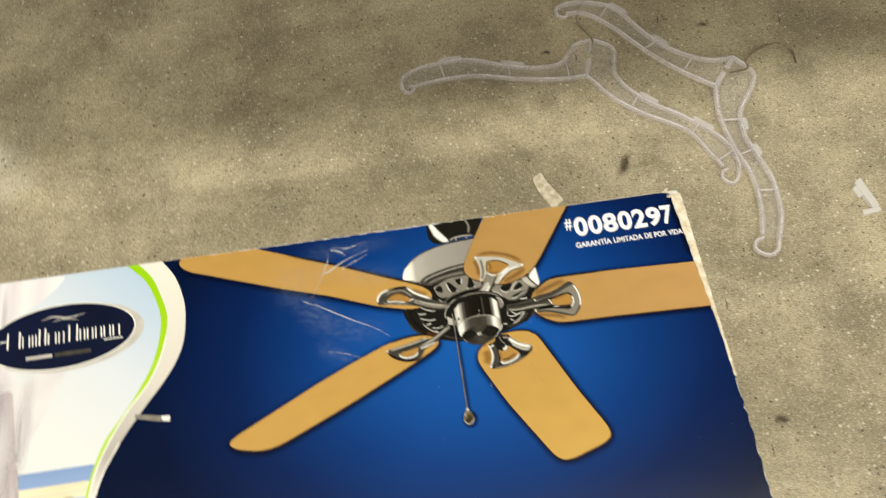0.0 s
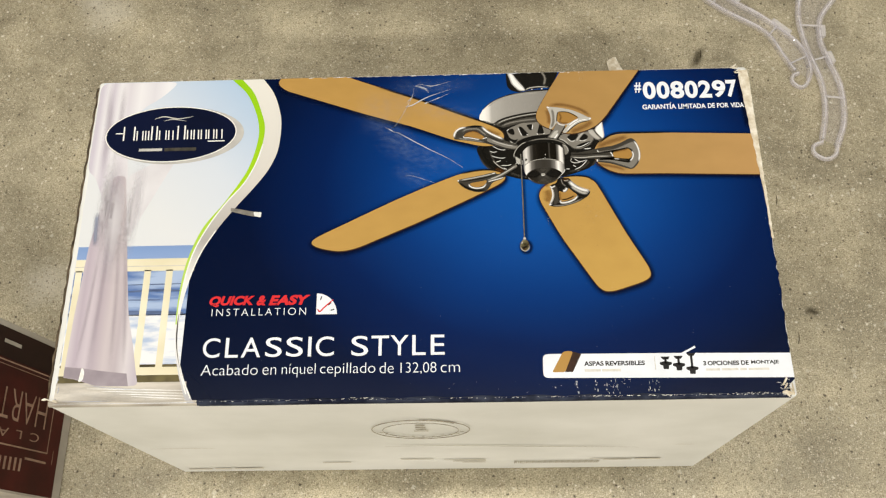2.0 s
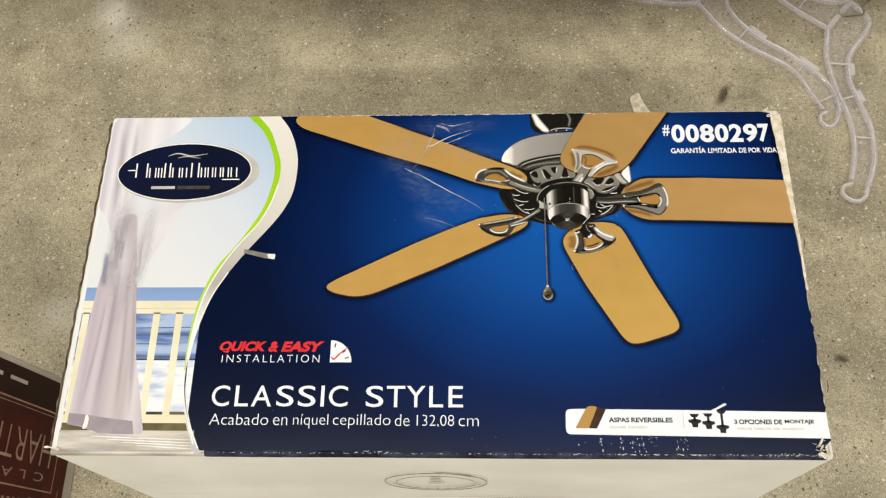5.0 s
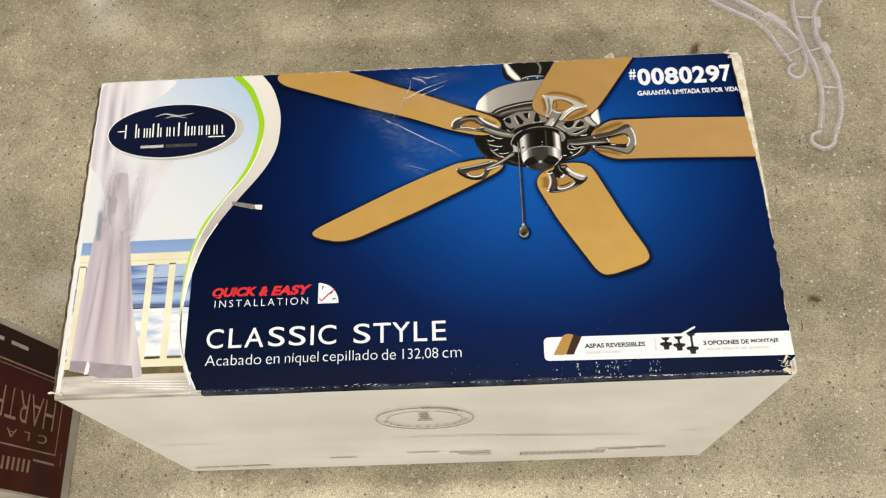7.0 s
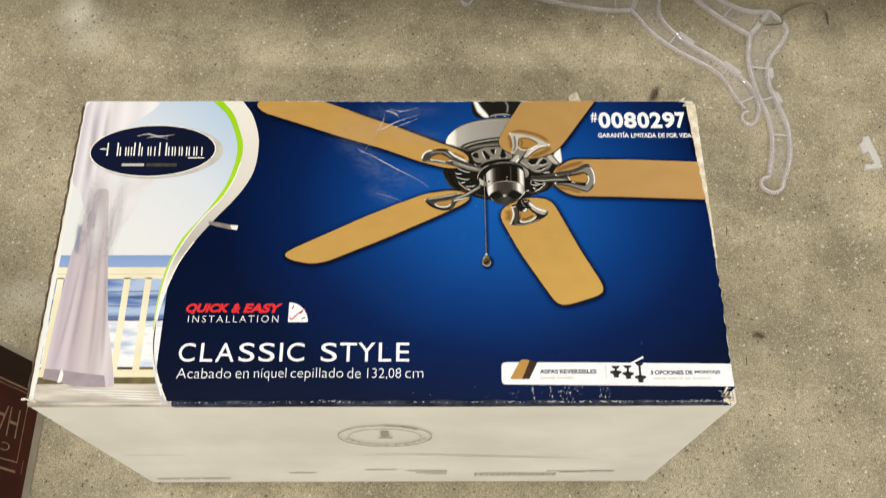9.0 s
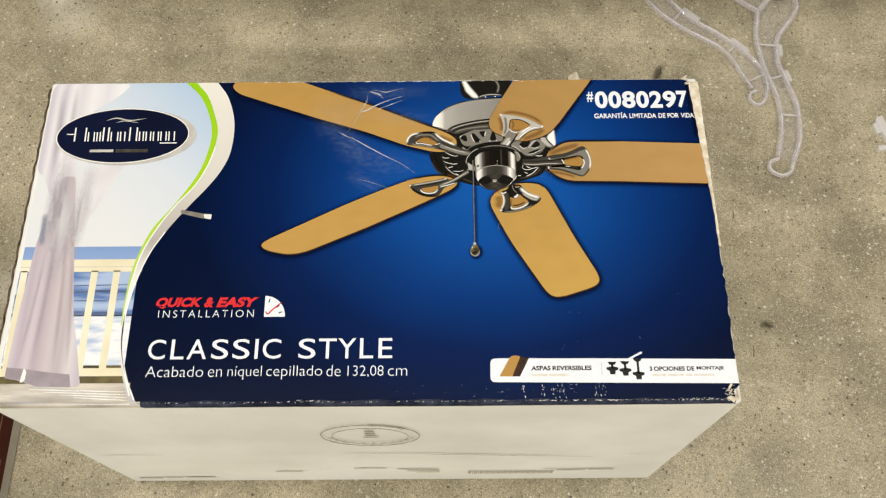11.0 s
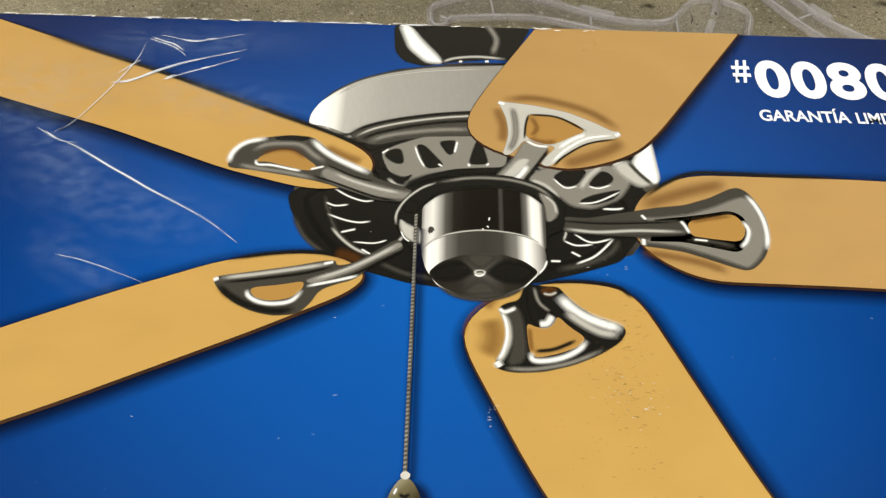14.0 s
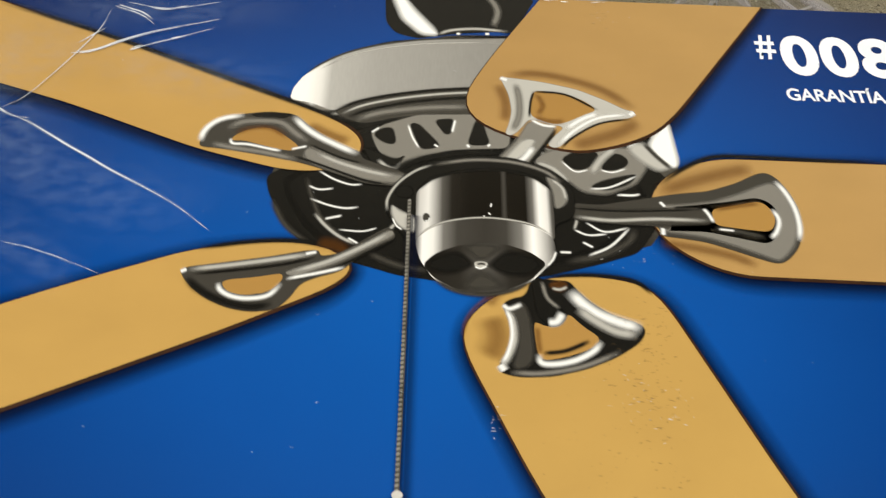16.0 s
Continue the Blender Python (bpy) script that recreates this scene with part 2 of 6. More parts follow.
WOOD_DIM = graded("maple_shade_print", (0.40, 0.30), (0.46, 0.09), [(0.0, lin(160, 120, 62)), (1.0, lin(182, 141, 76))])
WOOD_EDGE = mottled("blade_edge_print", lin(44, 26, 14), lin(62, 36, 18), 200, 0.42, 0.2)
CH_DARK = mottled("chrome_dark_print", lin(52, 50, 44), lin(78, 75, 68), 160, 0.4, 0.2)
CH_MID = mottled("chrome_mid_print", lin(112, 108, 100), lin(142, 138, 130), 160, 0.4, 0.2)
CH_LIGHT = mottled("chrome_light_print", lin(176, 173, 166), lin(202, 199, 192), 160, 0.4, 0.2)
CH_WHITE = mottled("chrome_white_print", lin(236, 234, 228), lin(248, 247, 244), 160, 0.4, 0.2)
BOWL = graded("bowl_print", (0.342, 0.215), (0.452, 0.215), [(0.0, lin(70, 66, 58)), (0.10, lin(34, 32, 28)), (0.5, lin(20, 19, 17)), (0.85, lin(40, 37, 33)), (1.0, lin(90, 86, 78))])
DRUM = graded("drum_print", (0.3791, 0.2091), (0.4151, 0.2091), [(0.0, lin(96, 93, 88)), (0.03, lin(200, 197, 192)), (0.09, lin(226, 223, 218)), (0.14, lin(170, 167, 162)), (0.19, lin(84, 81, 76)), (0.26, lin(34, 31, 26)), (0.4, lin(22, 19, 14)), (0.61, lin(22, 19, 14)), (0.635, lin(70, 67, 62)), (0.66, lin(24, 21, 16)), (0.79, lin(22, 19, 14)), (0.84, lin(110, 107, 102)), (0.885, lin(244, 241, 236)), (0.94, lin(226, 223, 218)), (0.97, lin(90, 87, 82)), (1.0, lin(40, 37, 32))], 0.2, 0.32, 0.05, 260, (6, 1, 1))
CAP_RIM = graded("cap_rim_print", (0.3793, 0.1956), (0.4146, 0.1956), [(0.0, lin(120, 117, 112)), (0.05, lin(246, 243, 238)), (0.13, lin(232, 229, 224)), (0.2, lin(116, 113, 108)), (0.3, lin(66, 63, 58)), (0.5, lin(56, 53, 48)), (0.65, lin(64, 61, 56)), (0.76, lin(122, 119, 114)), (0.84, lin(250, 247, 242)), (0.93, lin(180, 177, 172)), (1.0, lin(46, 43, 38))], 0.2, 0.32, 0.05, 260, (6, 1, 1))
CAP_FACE = graded("cap_face_print", (0.3813, 0.1909), (0.4121, 0.1909), [(0.0, lin(34, 31, 26)), (0.3, lin(44, 41, 36)), (0.5, lin(78, 75, 70)), (0.7, lin(44, 41, 36)), (1.0, lin(30, 27, 22))], 0.2, 0.32, 0.05, 260, (6, 1, 1))
DOME = graded("dome_print", (0.3414, 0.2577), (0.4055, 0.2577), [(0, lin(250, 247, 241)), (0.09, lin(246, 243, 237)), (0.15, lin(226, 223, 217)), (0.19, lin(178, 175, 169)), (0.4, lin(160, 157, 151)), (0.7, lin(150, 147, 141)), (1.0, lin(138, 135, 129))], 0.2, 0.32, 0.08, 260, (6, 1, 1))
BRASS = graded("fob_print", (0.372, 0.136), (0.385, 0.12), [(0.0, lin(204, 198, 176)), (0.35, lin(110, 102, 74)), (0.55, lin(58, 50, 32)), (0.8, lin(128, 118, 86)), (1.0, lin(190, 182, 150))])
SKY = graded("sky_print", (0.03, 0.20), (0.13, 0.30), [(0.0, lin(225, 228, 231)), (0.45, lin(214, 222, 233)), (1.0, lin(174, 200, 228))])
FAR_SEA = graded("far_sea_print", (0, 0.136), (0, 0.123), [(0.0, lin(128, 158, 206)), (1.0, lin(142, 168, 214))])
SEA = mottled("sea_print", lin(92, 122, 178), lin(170, 190, 222), 34, 0.42, 0.2, stretch=(0.5, 3.0, 1), low=0.42, high=0.6)
FOAM = mottled("foam_print", lin(176, 194, 222), lin(236, 238, 242), 60, 0.42, 0.2, stretch=(0.6, 2.4, 1), low=0.32, high=0.55)
SLATE_INK = mottled("slate_wave_print", lin(62, 78, 112), lin(104, 122, 160), 60, 0.42, 0.2, stretch=(0.5, 3.0, 1))
CREAM = mottled("rail_print", lin(226, 218, 186), lin(238, 232, 206), 30, 0.42, 0.2)
RAIL_SHADE = mottled("rail_underside_print", lin(58, 52, 30), lin(112, 102, 66), 60, 0.42, 0.2)
DECK = mottled("deck_print", lin(140, 132, 120), lin(214, 207, 195), 22, 0.42, 0.2, stretch=(0.6, 4, 1))
CURTAIN = graded("curtain_print", (0.008, 0.1), (0.066, 0.1), [(0.0, lin(214, 206, 212)), (0.14, lin(188, 176, 188)), (0.28, lin(206, 196, 204)), (0.40, lin(184, 172, 182)), (0.55, lin(204, 194, 198)), (0.72, lin(190, 180, 186)), (0.86, lin(216, 210, 214)), (1.0, lin(196, 188, 198))])
CURTAIN_TOP = graded("curtain_top_print", (0.005, 0.25), (0.075, 0.25), [(0.0, lin(206, 200, 212)), (0.07, lin(228, 226, 231)), (0.15, lin(206, 200, 211)), (0.24, lin(232, 231, 235)), (0.36, lin(218, 214, 221)), (0.5, lin(234, 233, 237)), (0.68, lin(222, 220, 227)), (0.85, lin(236, 236, 240)), (1.0, lin(226, 230, 238))])
CURTAIN_HEM = mottled("curtain_hem_print", lin(148, 138, 146), lin(168, 158, 166), 60, 0.42, 0.2)
SHEER = mottled("sheer_print", lin(214, 212, 217), lin(226, 225, 229), 40, 0.42, 0.2)
MAROON = mottled("maroon_print", lin(56, 17, 13), lin(74, 23, 18), 26, 0.45, 0.2)
MAROON_DARK = mottled("dark_brown_print", lin(32, 15, 12), lin(42, 21, 16), 26, 0.45, 0.2)
TAN_INK = mottled("tan_ink", lin(140, 112, 96), lin(168, 140, 122), 90, 0.45, 0.2)
SIDE_DARK = mottled("dark_brown_side", lin(58, 50, 40), lin(112, 98, 80), 120, 0.85, 0.1)
GREY_BOARD = mottled("grey_board", lin(164, 158, 148), lin(190, 184, 174), 24, 0.7, 0.25)
PLASTIC = clear_plastic("clear_plastic", (0.82, 0.79, 0.84, 1), 0.07)
PLASTIC_RIM = clear_plastic("clear_plastic_edge", (0.88, 0.84, 0.88, 1), 0.27, 0.05)
# paler plastic for the painted rim highlights, also for ribs, notches and sockets
GLINT_RIB_PLASTIC = clear_plastic("pale_glint_and_rib_plastic", (0.95, 0.93, 0.96, 1), 0.38, 0.04)
SUB_INK = mottled("faint_grey_ink", lin(214, 211, 203), lin(228, 225, 218), 300, 0.6, 0.2)
CLIP_PLASTIC = clear_plastic("cloudy_clip_plastic", (0.93, 0.92, 0.92, 1), 0.55, 0.08)
WIRE = mottled("hook_wire", (0.36, 0.33, 0.27, 1), (0.5, 0.47, 0.4, 1), 200, 0.28, 0.5, 1.0)
SOFT_GRIME = clear_plastic("rubbed_grime", lin(110, 86, 48), 0.45, 0.6)
CREASE = clear_plastic("creased_tape", (0.92, 0.93, 0.95, 1), 0.62, 0.2)
STAIN = mottled("floor_scuff", lin(70, 62, 46), lin(96, 86, 64), 120, 0.6, 0.3)
WALL = mottled("hall_wall", (0.55, 0.52, 0.46, 1), (0.62, 0.59, 0.52, 1), 4, 0.8, 0.2)
RACK = mottled("rack_steel", (0.05, 0.035, 0.025, 1), (0.09, 0.065, 0.045, 1), 30, 0.5, 0.4)
ROOF = mottled("hall_roof", (0.08, 0.075, 0.07, 1), (0.12, 0.115, 0.105, 1), 4, 0.9, 0.2)


# ---- shapes ----
def part(name, bm, mat, parent=None, label=""):
    me = bpy.data.meshes.new(name)
    bmesh.ops.recalc_face_normals(bm, faces=bm.faces[:])
    bm.to_mesh(me)
    bm.free()
    me.materials.append(mat)
    ob = new(name, me)
    if parent is not None:
        ob.parent = parent
        if parent.parent is None:
            ob.matrix_parent_inverse = Matrix.Translation(-parent.location)
    if label:
        ob["label"] = label
    return ob


def thing(name, x, y, z, label, category, group=""):
    ob = new(name)
    ob.empty_display_size = 0.02
    ob.location = (x, y, z)
    return tagged(ob, label, category, group)


def rounded(pts, r=0.004, n=4):
    """A closed outline with its corners rounded by up to r; a third number 0 keeps a corner sharp."""
    out = []
    for k, p0 in enumerate(pts):
        p, a, c = Vector(p0[:2]), Vector(pts[k - 1][:2]), Vector(pts[(k + 1) % len(pts)][:2])
        rr = r if len(p0) < 3 or isinstance(p0, Vector) else 0.0003
        da, dc = (a - p).length, (c - p).length
        e0, e1 = p + (a - p) * min(0.5, rr / da), p + (c - p) * min(0.5, rr / dc)
        for i in range(n + 1):
            t = i / n
            out.append(e0 * (1 - t) ** 2 + p * 2 * t * (1 - t) + e1 * t * t)
    return out


def glide(ctrl, n=6):
    """A smooth open curve through the points."""
    q = [Vector(p) for p in ctrl]
    q = [2 * q[0] - q[1]] + q + [2 * q[-1] - q[-2]]
    out = []
    for k in range(1, len(q) - 2):
        a, b, c, d = q[k - 1:k + 3]
        for i in range(n):
            t = i / n
            out.append(0.5 * (2 * b + (c - a) * t + (2 * a - 5 * b + 4 * c - d) * t * t + (3 * b - a - 3 * c + d) * t ** 3))
    return out + [q[-2]]


def ellipse(cx, cy, rx, ry, rot=0, n=48, a0=0, a1=360):
    c, s = math.cos(radians(rot)), math.sin(radians(rot))
    out = []
    full = abs(a1 - a0) >= 360
    for k in range(n if full else n + 1):
        a = radians(a0 + (a1 - a0) * k / n)
        x, y = rx * math.cos(a), ry * math.sin(a)
        out.append(Vector((cx + x * c - y * s, cy + x * s + y * c)))
    return out


def ribbon(ctrl, width, taper=1.0):
    """The outline of a stroke along a curve."""
    q = glide(ctrl)
    left, right = [], []
    for k, p in enumerate(q):
        d = (q[min(k + 1, len(q) - 1)] - q[max(k - 1, 0)]).normalized()
        t = k / (len(q) - 1)
        w = width / 2 * (1 - (1 - taper) * abs(2 * t - 1) ** 2)
        left.append(p + Vector((-d.y, d.x)) * w)
        right.append(p - Vector((-d.y, d.x)) * w)
    return left + right[::-1]


W, D, H = 0.58, 0.296, 0.3522
STEP = 0.000015


def on_top(outlines, level):
    """Flat ink on the lid: one or more outlines, at a level above the sheet."""
    bm = bmesh.new()
    for o in outlines:
        f = bm.faces.new([bm.verts.new((p[0], p[1], H + 0.0002 + STEP * level)) for p in o])
        f.normal_update()
        if f.normal.z < 0:
            f.normal_flip()
    bmesh.ops.triangulate(bm, faces=bm.faces[:])
    return bm


def on_front(outlines, level):
    bm = bmesh.new()
    for o in outlines:
        bm.faces.new([bm.verts.new((p[0], -0.0003 - STEP * level, p[1])) for p in o])
    bmesh.ops.triangulate(bm, faces=bm.faces[:])
    return bm


def grown(pts, g, dx=0.0, dy=0.0):
    """An outline moved outward by g, and shifted."""
    area = sum(p[0] * q[1] - q[0] * p[1] for p, q in zip(pts, list(pts[1:]) + [pts[0]]))
    side = 1 if area > 0 else -1
    out = []
    for k, p in enumerate(pts):
        a, c = Vector(pts[k - 1][:2]), Vector(pts[(k + 1) % len(pts)][:2])
        d = (c - a).normalized()
        q = Vector(p[:2]) + Vector((d.y, -d.x)) * g * side + Vector((dx, dy))
        out.append((min(q.x, 0.5772), min(q.y, 0.2944)) + tuple(p[2:]))
    return out


def soft_fill(outline, fade, level, r=0.0022):
    """Ink inside an outline, fading over its edge."""
    bm = bmesh.new()
    ink = bm.verts.layers.float.new("ink")
    rings = []
    for f, a in ((-0.7, 1.0), (0.7, 0.0)):
        ring = []
        for p in rounded(grown(outline, fade * f), r):
            v = bm.verts.new((p.x, min(p.y, 0.2944), H + 0.0002 + STEP * level))
            v[ink] = a
            ring.append(v)
        rings.append(ring)
    for i in range(len(rings[0])):
        bm.faces.new([rings[0][i], rings[0][(i + 1) % len(rings[0])], rings[1][(i + 1) % len(rings[0])], rings[1][i]])
    inner = bm.faces.new(rings[0])
    bmesh.ops.triangulate(bm, faces=[inner])
    return bm


def soft_stroke(ctrl, width, level, ends=0.15):
    """Ink along a curve that fades out to its sides and ends."""
    bm = bmesh.new()
    ink = bm.verts.layers.float.new("ink")
    q = glide(ctrl)
    rows = []
    for k, p in enumerate(q):
        d = (q[min(k + 1, len(q) - 1)] - q[max(k - 1, 0)]).normalized()
        n = Vector((-d.y, d.x))
        t = k / (len(q) - 1)
        full = min(1.0, t / ends, (1 - t) / ends) if ends else 1.0
        row = []
        for u, a in ((-1.0, 0), (-0.62, 0.28), (-0.3, 0.78), (0, 1), (0.3, 0.78), (0.62, 0.28), (1.0, 0)):
            v = bm.verts.new((p.x + n.x * u * width, p.y + n.y * u * width, H + 0.0002 + STEP * level))
            v[ink] = a * full
            row.append(v)
        rows.append(row)
    for m, n in zip(rows, rows[1:]):
        for i in range(len(m) - 1):
            bm.faces.new([m[i], m[i + 1], n[i + 1], n[i]])
    return bm


def soft_edge(outline, wide, level, dx=0.0, dy=0.0, strength=0.8, r=0.007):
    """Ink that fades outward from an outline."""
    bm = bmesh.new()
    ink = bm.verts.layers.float.new("ink")
    rings = []
    for f, a in ((-0.25, 1.0), (0.15, 0.8), (0.5, 0.35), (1.0, 0.0)):
        ring = []
        for p in rounded(grown(outline, wide * f, dx, dy), r):
            v = bm.verts.new((p.x, p.y, H + 0.0002 + STEP * level))
            v[ink] = a * strength
            ring.append(v)
        rings.append(ring)
    for m, n in zip(rings, rings[1:]):
        for i in range(len(m)):
            bm.faces.new([m[i], m[(i + 1) % len(m)], n[(i + 1) % len(m)], n[i]])
    return bm


def rect(x0, y0, x1, y1):
    return [(x0, y0), (x1, y0), (x1, y1), (x0, y1)]


def slab(outline, z0, z1):
    bm = bmesh.new()
    low = [bm.verts.new((p[0], p[1], z0)) for p in outline]
    top = [bm.verts.new((p[0], p[1], z1)) for p in outline]
    bm.faces.new(top)
    bm.faces.new(low[::-1])
    for k in range(len(low)):
        bm.faces.new([low[k], low[(k + 1) % len(low)], top[(k + 1) % len(low)], top[k]])
    return bm


def box(x0, y0, z0, x1, y1, z1, r=0.0):
    bm = bmesh.new()
    bmesh.ops.create_cube(bm, size=1)
    for v in bm.verts:
        v.co = ((x0 + x1) / 2 + v.co.x * (x1 - x0), (y0 + y1) / 2 + v.co.y * (y1 - y0), (z0 + z1) / 2 + v.co.z * (z1 - z0))
    if r:
        bmesh.ops.bevel(bm, geom=bm.edges[:], offset=r, segments=3, affect="EDGES", profile=0.5)
    return bm


def tube(path, r, sides=8):
    """A round rod along places in space."""
    bm = bmesh.new()
    q = [Vector(p) for p in path]
    rings = []
    for k, p in enumerate(q):
        d = (q[min(k + 1, len(q) - 1)] - q[max(k - 1, 0)]).normalized()
        a = d.cross(Vector((0.03, 0.02, 1))).normalized()
        b = d.cross(a)
        rr = r[k] if isinstance(r, list) else r
        rings.append([bm.verts.new(p + (a * math.cos(2 * math.pi * i / sides) + b * math.sin(2 * math.pi * i / sides)) * rr) for i in range(sides)])
    for m, n in zip(rings, rings[1:]):
        for i in range(sides):
            bm.faces.new([m[i], m[(i + 1) % sides], n[(i + 1) % sides], n[i]])
    bm.faces.new(rings[0][::-1])
    bm.faces.new(rings[-1])
    return bm


def lettering(text, x0, y0, x1, y1, level, weight=0.0, shear=0.0, spacing=1.0):
    """Words set to fill the space from x0, y0 to x1, y1 on the lid."""
    cu = bpy.data.curves.new("words", "FONT")
    cu.body, cu.offset, cu.space_character = text, weight, spacing
    cu.resolution_u = 6
    ob = bpy.data.objects.new("words", cu)
    scene.collection.objects.link(ob)
    me = bpy.data.meshes.new_from_object(ob.evaluated_get(bpy.context.evaluated_depsgraph_get()))
    bpy.data.objects.remove(ob)
    bpy.data.curves.remove(cu)
    bm = bmesh.new()
    bm.from_mesh(me)
    bpy.data.meshes.remove(me)
    for v in bm.verts:
        v.co.x += shear * v.co.y
    xs, ys = [v.co.x for v in bm.verts], [v.co.y for v in bm.verts]
    for v in bm.verts:
        fx, fy = (v.co.x - min(xs)) / (max(xs) - min(xs)), (v.co.y - min(ys)) / (max(ys) - min(ys))
        v.co = (x0 + fx * (x1 - x0), y0 + fy * (y1 - y0), H + 0.0002 + STEP * level)
    return bm


def spelled(text, spans, y0, y1, level, weight=0.0, shear=0.0):
    """A word whose letters each fill their own span of x."""
    out = bmesh.new()
    for ch, (x0, x1) in zip(text, spans):
        glyph = lettering(ch, x0, y0, x1, y1, level, weight, shear)
        me = bpy.data.meshes.new("glyph")
        glyph.to_mesh(me)
        glyph.free()
        out.from_mesh(me)
        bpy.data.meshes.remove(me)
    return out


# ---- the hall ----
tagged(part("ground", box(-5.5, -6.5, -0.2, 6.0, 2.6, 0.0), CONCRETE), "worn polished grey-beige concrete floor with speckled aggregate", "floor", kind="structure")
tagged(part("ceiling", box(-5.5, -6.5, 4.0, 6.0, 2.6, 4.15), ROOF), "plain dark hall ceiling", "ceiling", kind="structure")
for nm, c in (("wall_north", (-5.5, 2.6, 0, 6.0, 2.75, 4.0)), ("wall_south", (-5.5, -6.65, 0, 6.0, -6.5, 4.0)), ("wall_west", (-5.65, -6.5, 0, -5.5, 2.6, 4.0)), ("wall_east", (6.0, -6.5, 0, 6.15, 2.6, 4.0))):
    tagged(part(nm, box(*c), WALL), "plain beige hall wall", "wall", kind="structure")

# a low steel beam; the unseen rack above is added to shade the floor
rack = thing("storage_rack", 1.2, 0.75, 0, "dark brown low base beam with an unseen deck added to shade the floor", "rack")
part("shade_deck", box(-0.55, 0.500, 1.30, 3.0, 0.95, 1.34, 0.004), RACK, rack)
part("base_beam", box(-0.55, 0.985, 0.0, 3.0, 1.03, 0.11, 0.004), RACK, rack)
for ux in (-0.52, 1.22, 2.97):
    for uy in (0.92,):
        part("upright", box(ux - 0.03, uy - 0.03, 0.0, ux + 0.03, uy + 0.03, 1.30, 0.003), RACK, rack)

# ---- the fan carton ----
carton = thing("fan_carton", W / 2, D / 2, 0, "white cardboard carton, scuffed, with glossy blue ceiling fan print on top", "cardboard box")


def carton_body():
    bm = box(0, 0, 0, W, D, H, 0.0028)
    bmesh.ops.subdivide_edges(bm, edges=[e for e in bm.edges if e.calc_length() > 0.2], cuts=9, use_grid_fill=True)
    for v in bm.verts:
        x, y, z = v.co
        inner = math.sin(math.pi * min(max(z / H, 0), 1))
        if y < 0.003:
            v.co.y += 0.0010 * inner * math.sin(math.pi * x / W)
        if x > W - 0.003 or x < 0.003:
            v.co.x += (1 if x > 0.1 else -1) * 0.002 * inner * math.sin(math.pi * y / D)
    return bm


body = part("body", carton_body(), CARTON, carton)

rng = random.Random(7)


def ragged(x, y0, y1, n, amount):
    return [(x(y0 + (y1 - y0) * k / n) + rng.uniform(-amount, amount), y0 + (y1 - y0) * k / n) for k in range(n + 1)]


def torn_x(y):
    return 0.5792 - 0.0072 * max(0.0, (y - 0.16) / 0.136) - (0.004 if y < 0.012 else 0)


lid = [(0.0052, 0.0015), (0.56, 0.0015)] + ragged(torn_x, 0.004, 0.292, 60, 0.0009) + [(0.565, 0.2942), (0.0052, 0.2945)]
sheet = part("blue_sheet", on_top([lid], 0), BLUE, carton, "glossy royal blue to navy printed lid sheet")
part("front_fold", tube([(0.118 + 0.457 * k / 40, 0.0026, H - 0.0026 + 0.0003 * math.sin(k * 1.7)) for k in range(41)], 0.0031), FOLD_INK, carton, "creased navy front fold")
part("front_wrap", on_front([[(0.119, H - 0.0030)] + [(0.119 + 0.45 * k / 30, H - 0.0050 - 0.0007 * math.sin(k * 0.5) + 0.0028 * max(0.0, k / 30 - 0.8) * 5 + rng.uniform(-0.0004, 0.0004)) for k in range(31)] + [(0.574, H - 0.0030)]], 2), FOLD_INK, carton)
part("corner_fold", tube([(0.001 + 0.117 * k / 10, 0.0026, H - 0.0026) for k in range(11)], 0.0031), DECK, carton)

# the swoosh between the seaside picture and the blue
NAVY_LINE = glide([(0.150, 0.2945), (0.160, 0.280), (0.1665, 0.262), (0.169, 0.245), (0.1675, 0.222), (0.1615, 0.205), (0.1515, 0.189), (0.1375, 0.171), (0.1245, 0.153), (0.1135, 0.135), (0.1055, 0.115), (0.0995, 0.090), (0.097, 0.065), (0.0985, 0.046), (0.1035, 0.027), (0.1115, 0.008), (0.1165, 0.001)])
GREEN_OUT = glide([(0.131, 0.2945), (0.1425, 0.280), (0.1505, 0.260), (0.1545, 0.245), (0.1535, 0.228), (0.1485, 0.209), (0.1395, 0.190), (0.1257, 0.172), (0.1127, 0.151), (0.1033, 0.130), (0.0985, 0.110), (0.0957, 0.085), (0.0957, 0.065)])
GREEN_IN = glide([(0.122, 0.2945), (0.1365, 0.279), (0.1455, 0.260), (0.1495, 0.243), (0.1485, 0.226), (0.1435, 0.206), (0.1363, 0.191), (0.1240, 0.171), (0.1097, 0.151), (0.1012, 0.130), (0.0966, 0.110), (0.0945, 0.085), (0.0946, 0.065)])
PIC_LINE = GREEN_IN + glide([(0.0946, 0.065), (0.0965, 0.046), (0.1005, 0.027), (0.1065, 0.009), (0.1105, 0.001)])[1:]
picture = part("seaside_picture", on_top([ragged(lambda y: 0.0046 + 0.0008 * math.sin(23 * y), 0.0015, 0.2945, 40, 0.0004) + PIC_LINE], 1), SKY, carton, "pale seaside balcony picture with a curtain")
silver = part("silver_band", on_top([PIC_LINE + NAVY_LINE[::-1]], 9), SILVER_INK, carton, "silver swoosh band")
part("green_stripe", on_top([GREEN_IN + GREEN_OUT[::-1]], 10), GREEN_INK, silver, "lime green stripe")
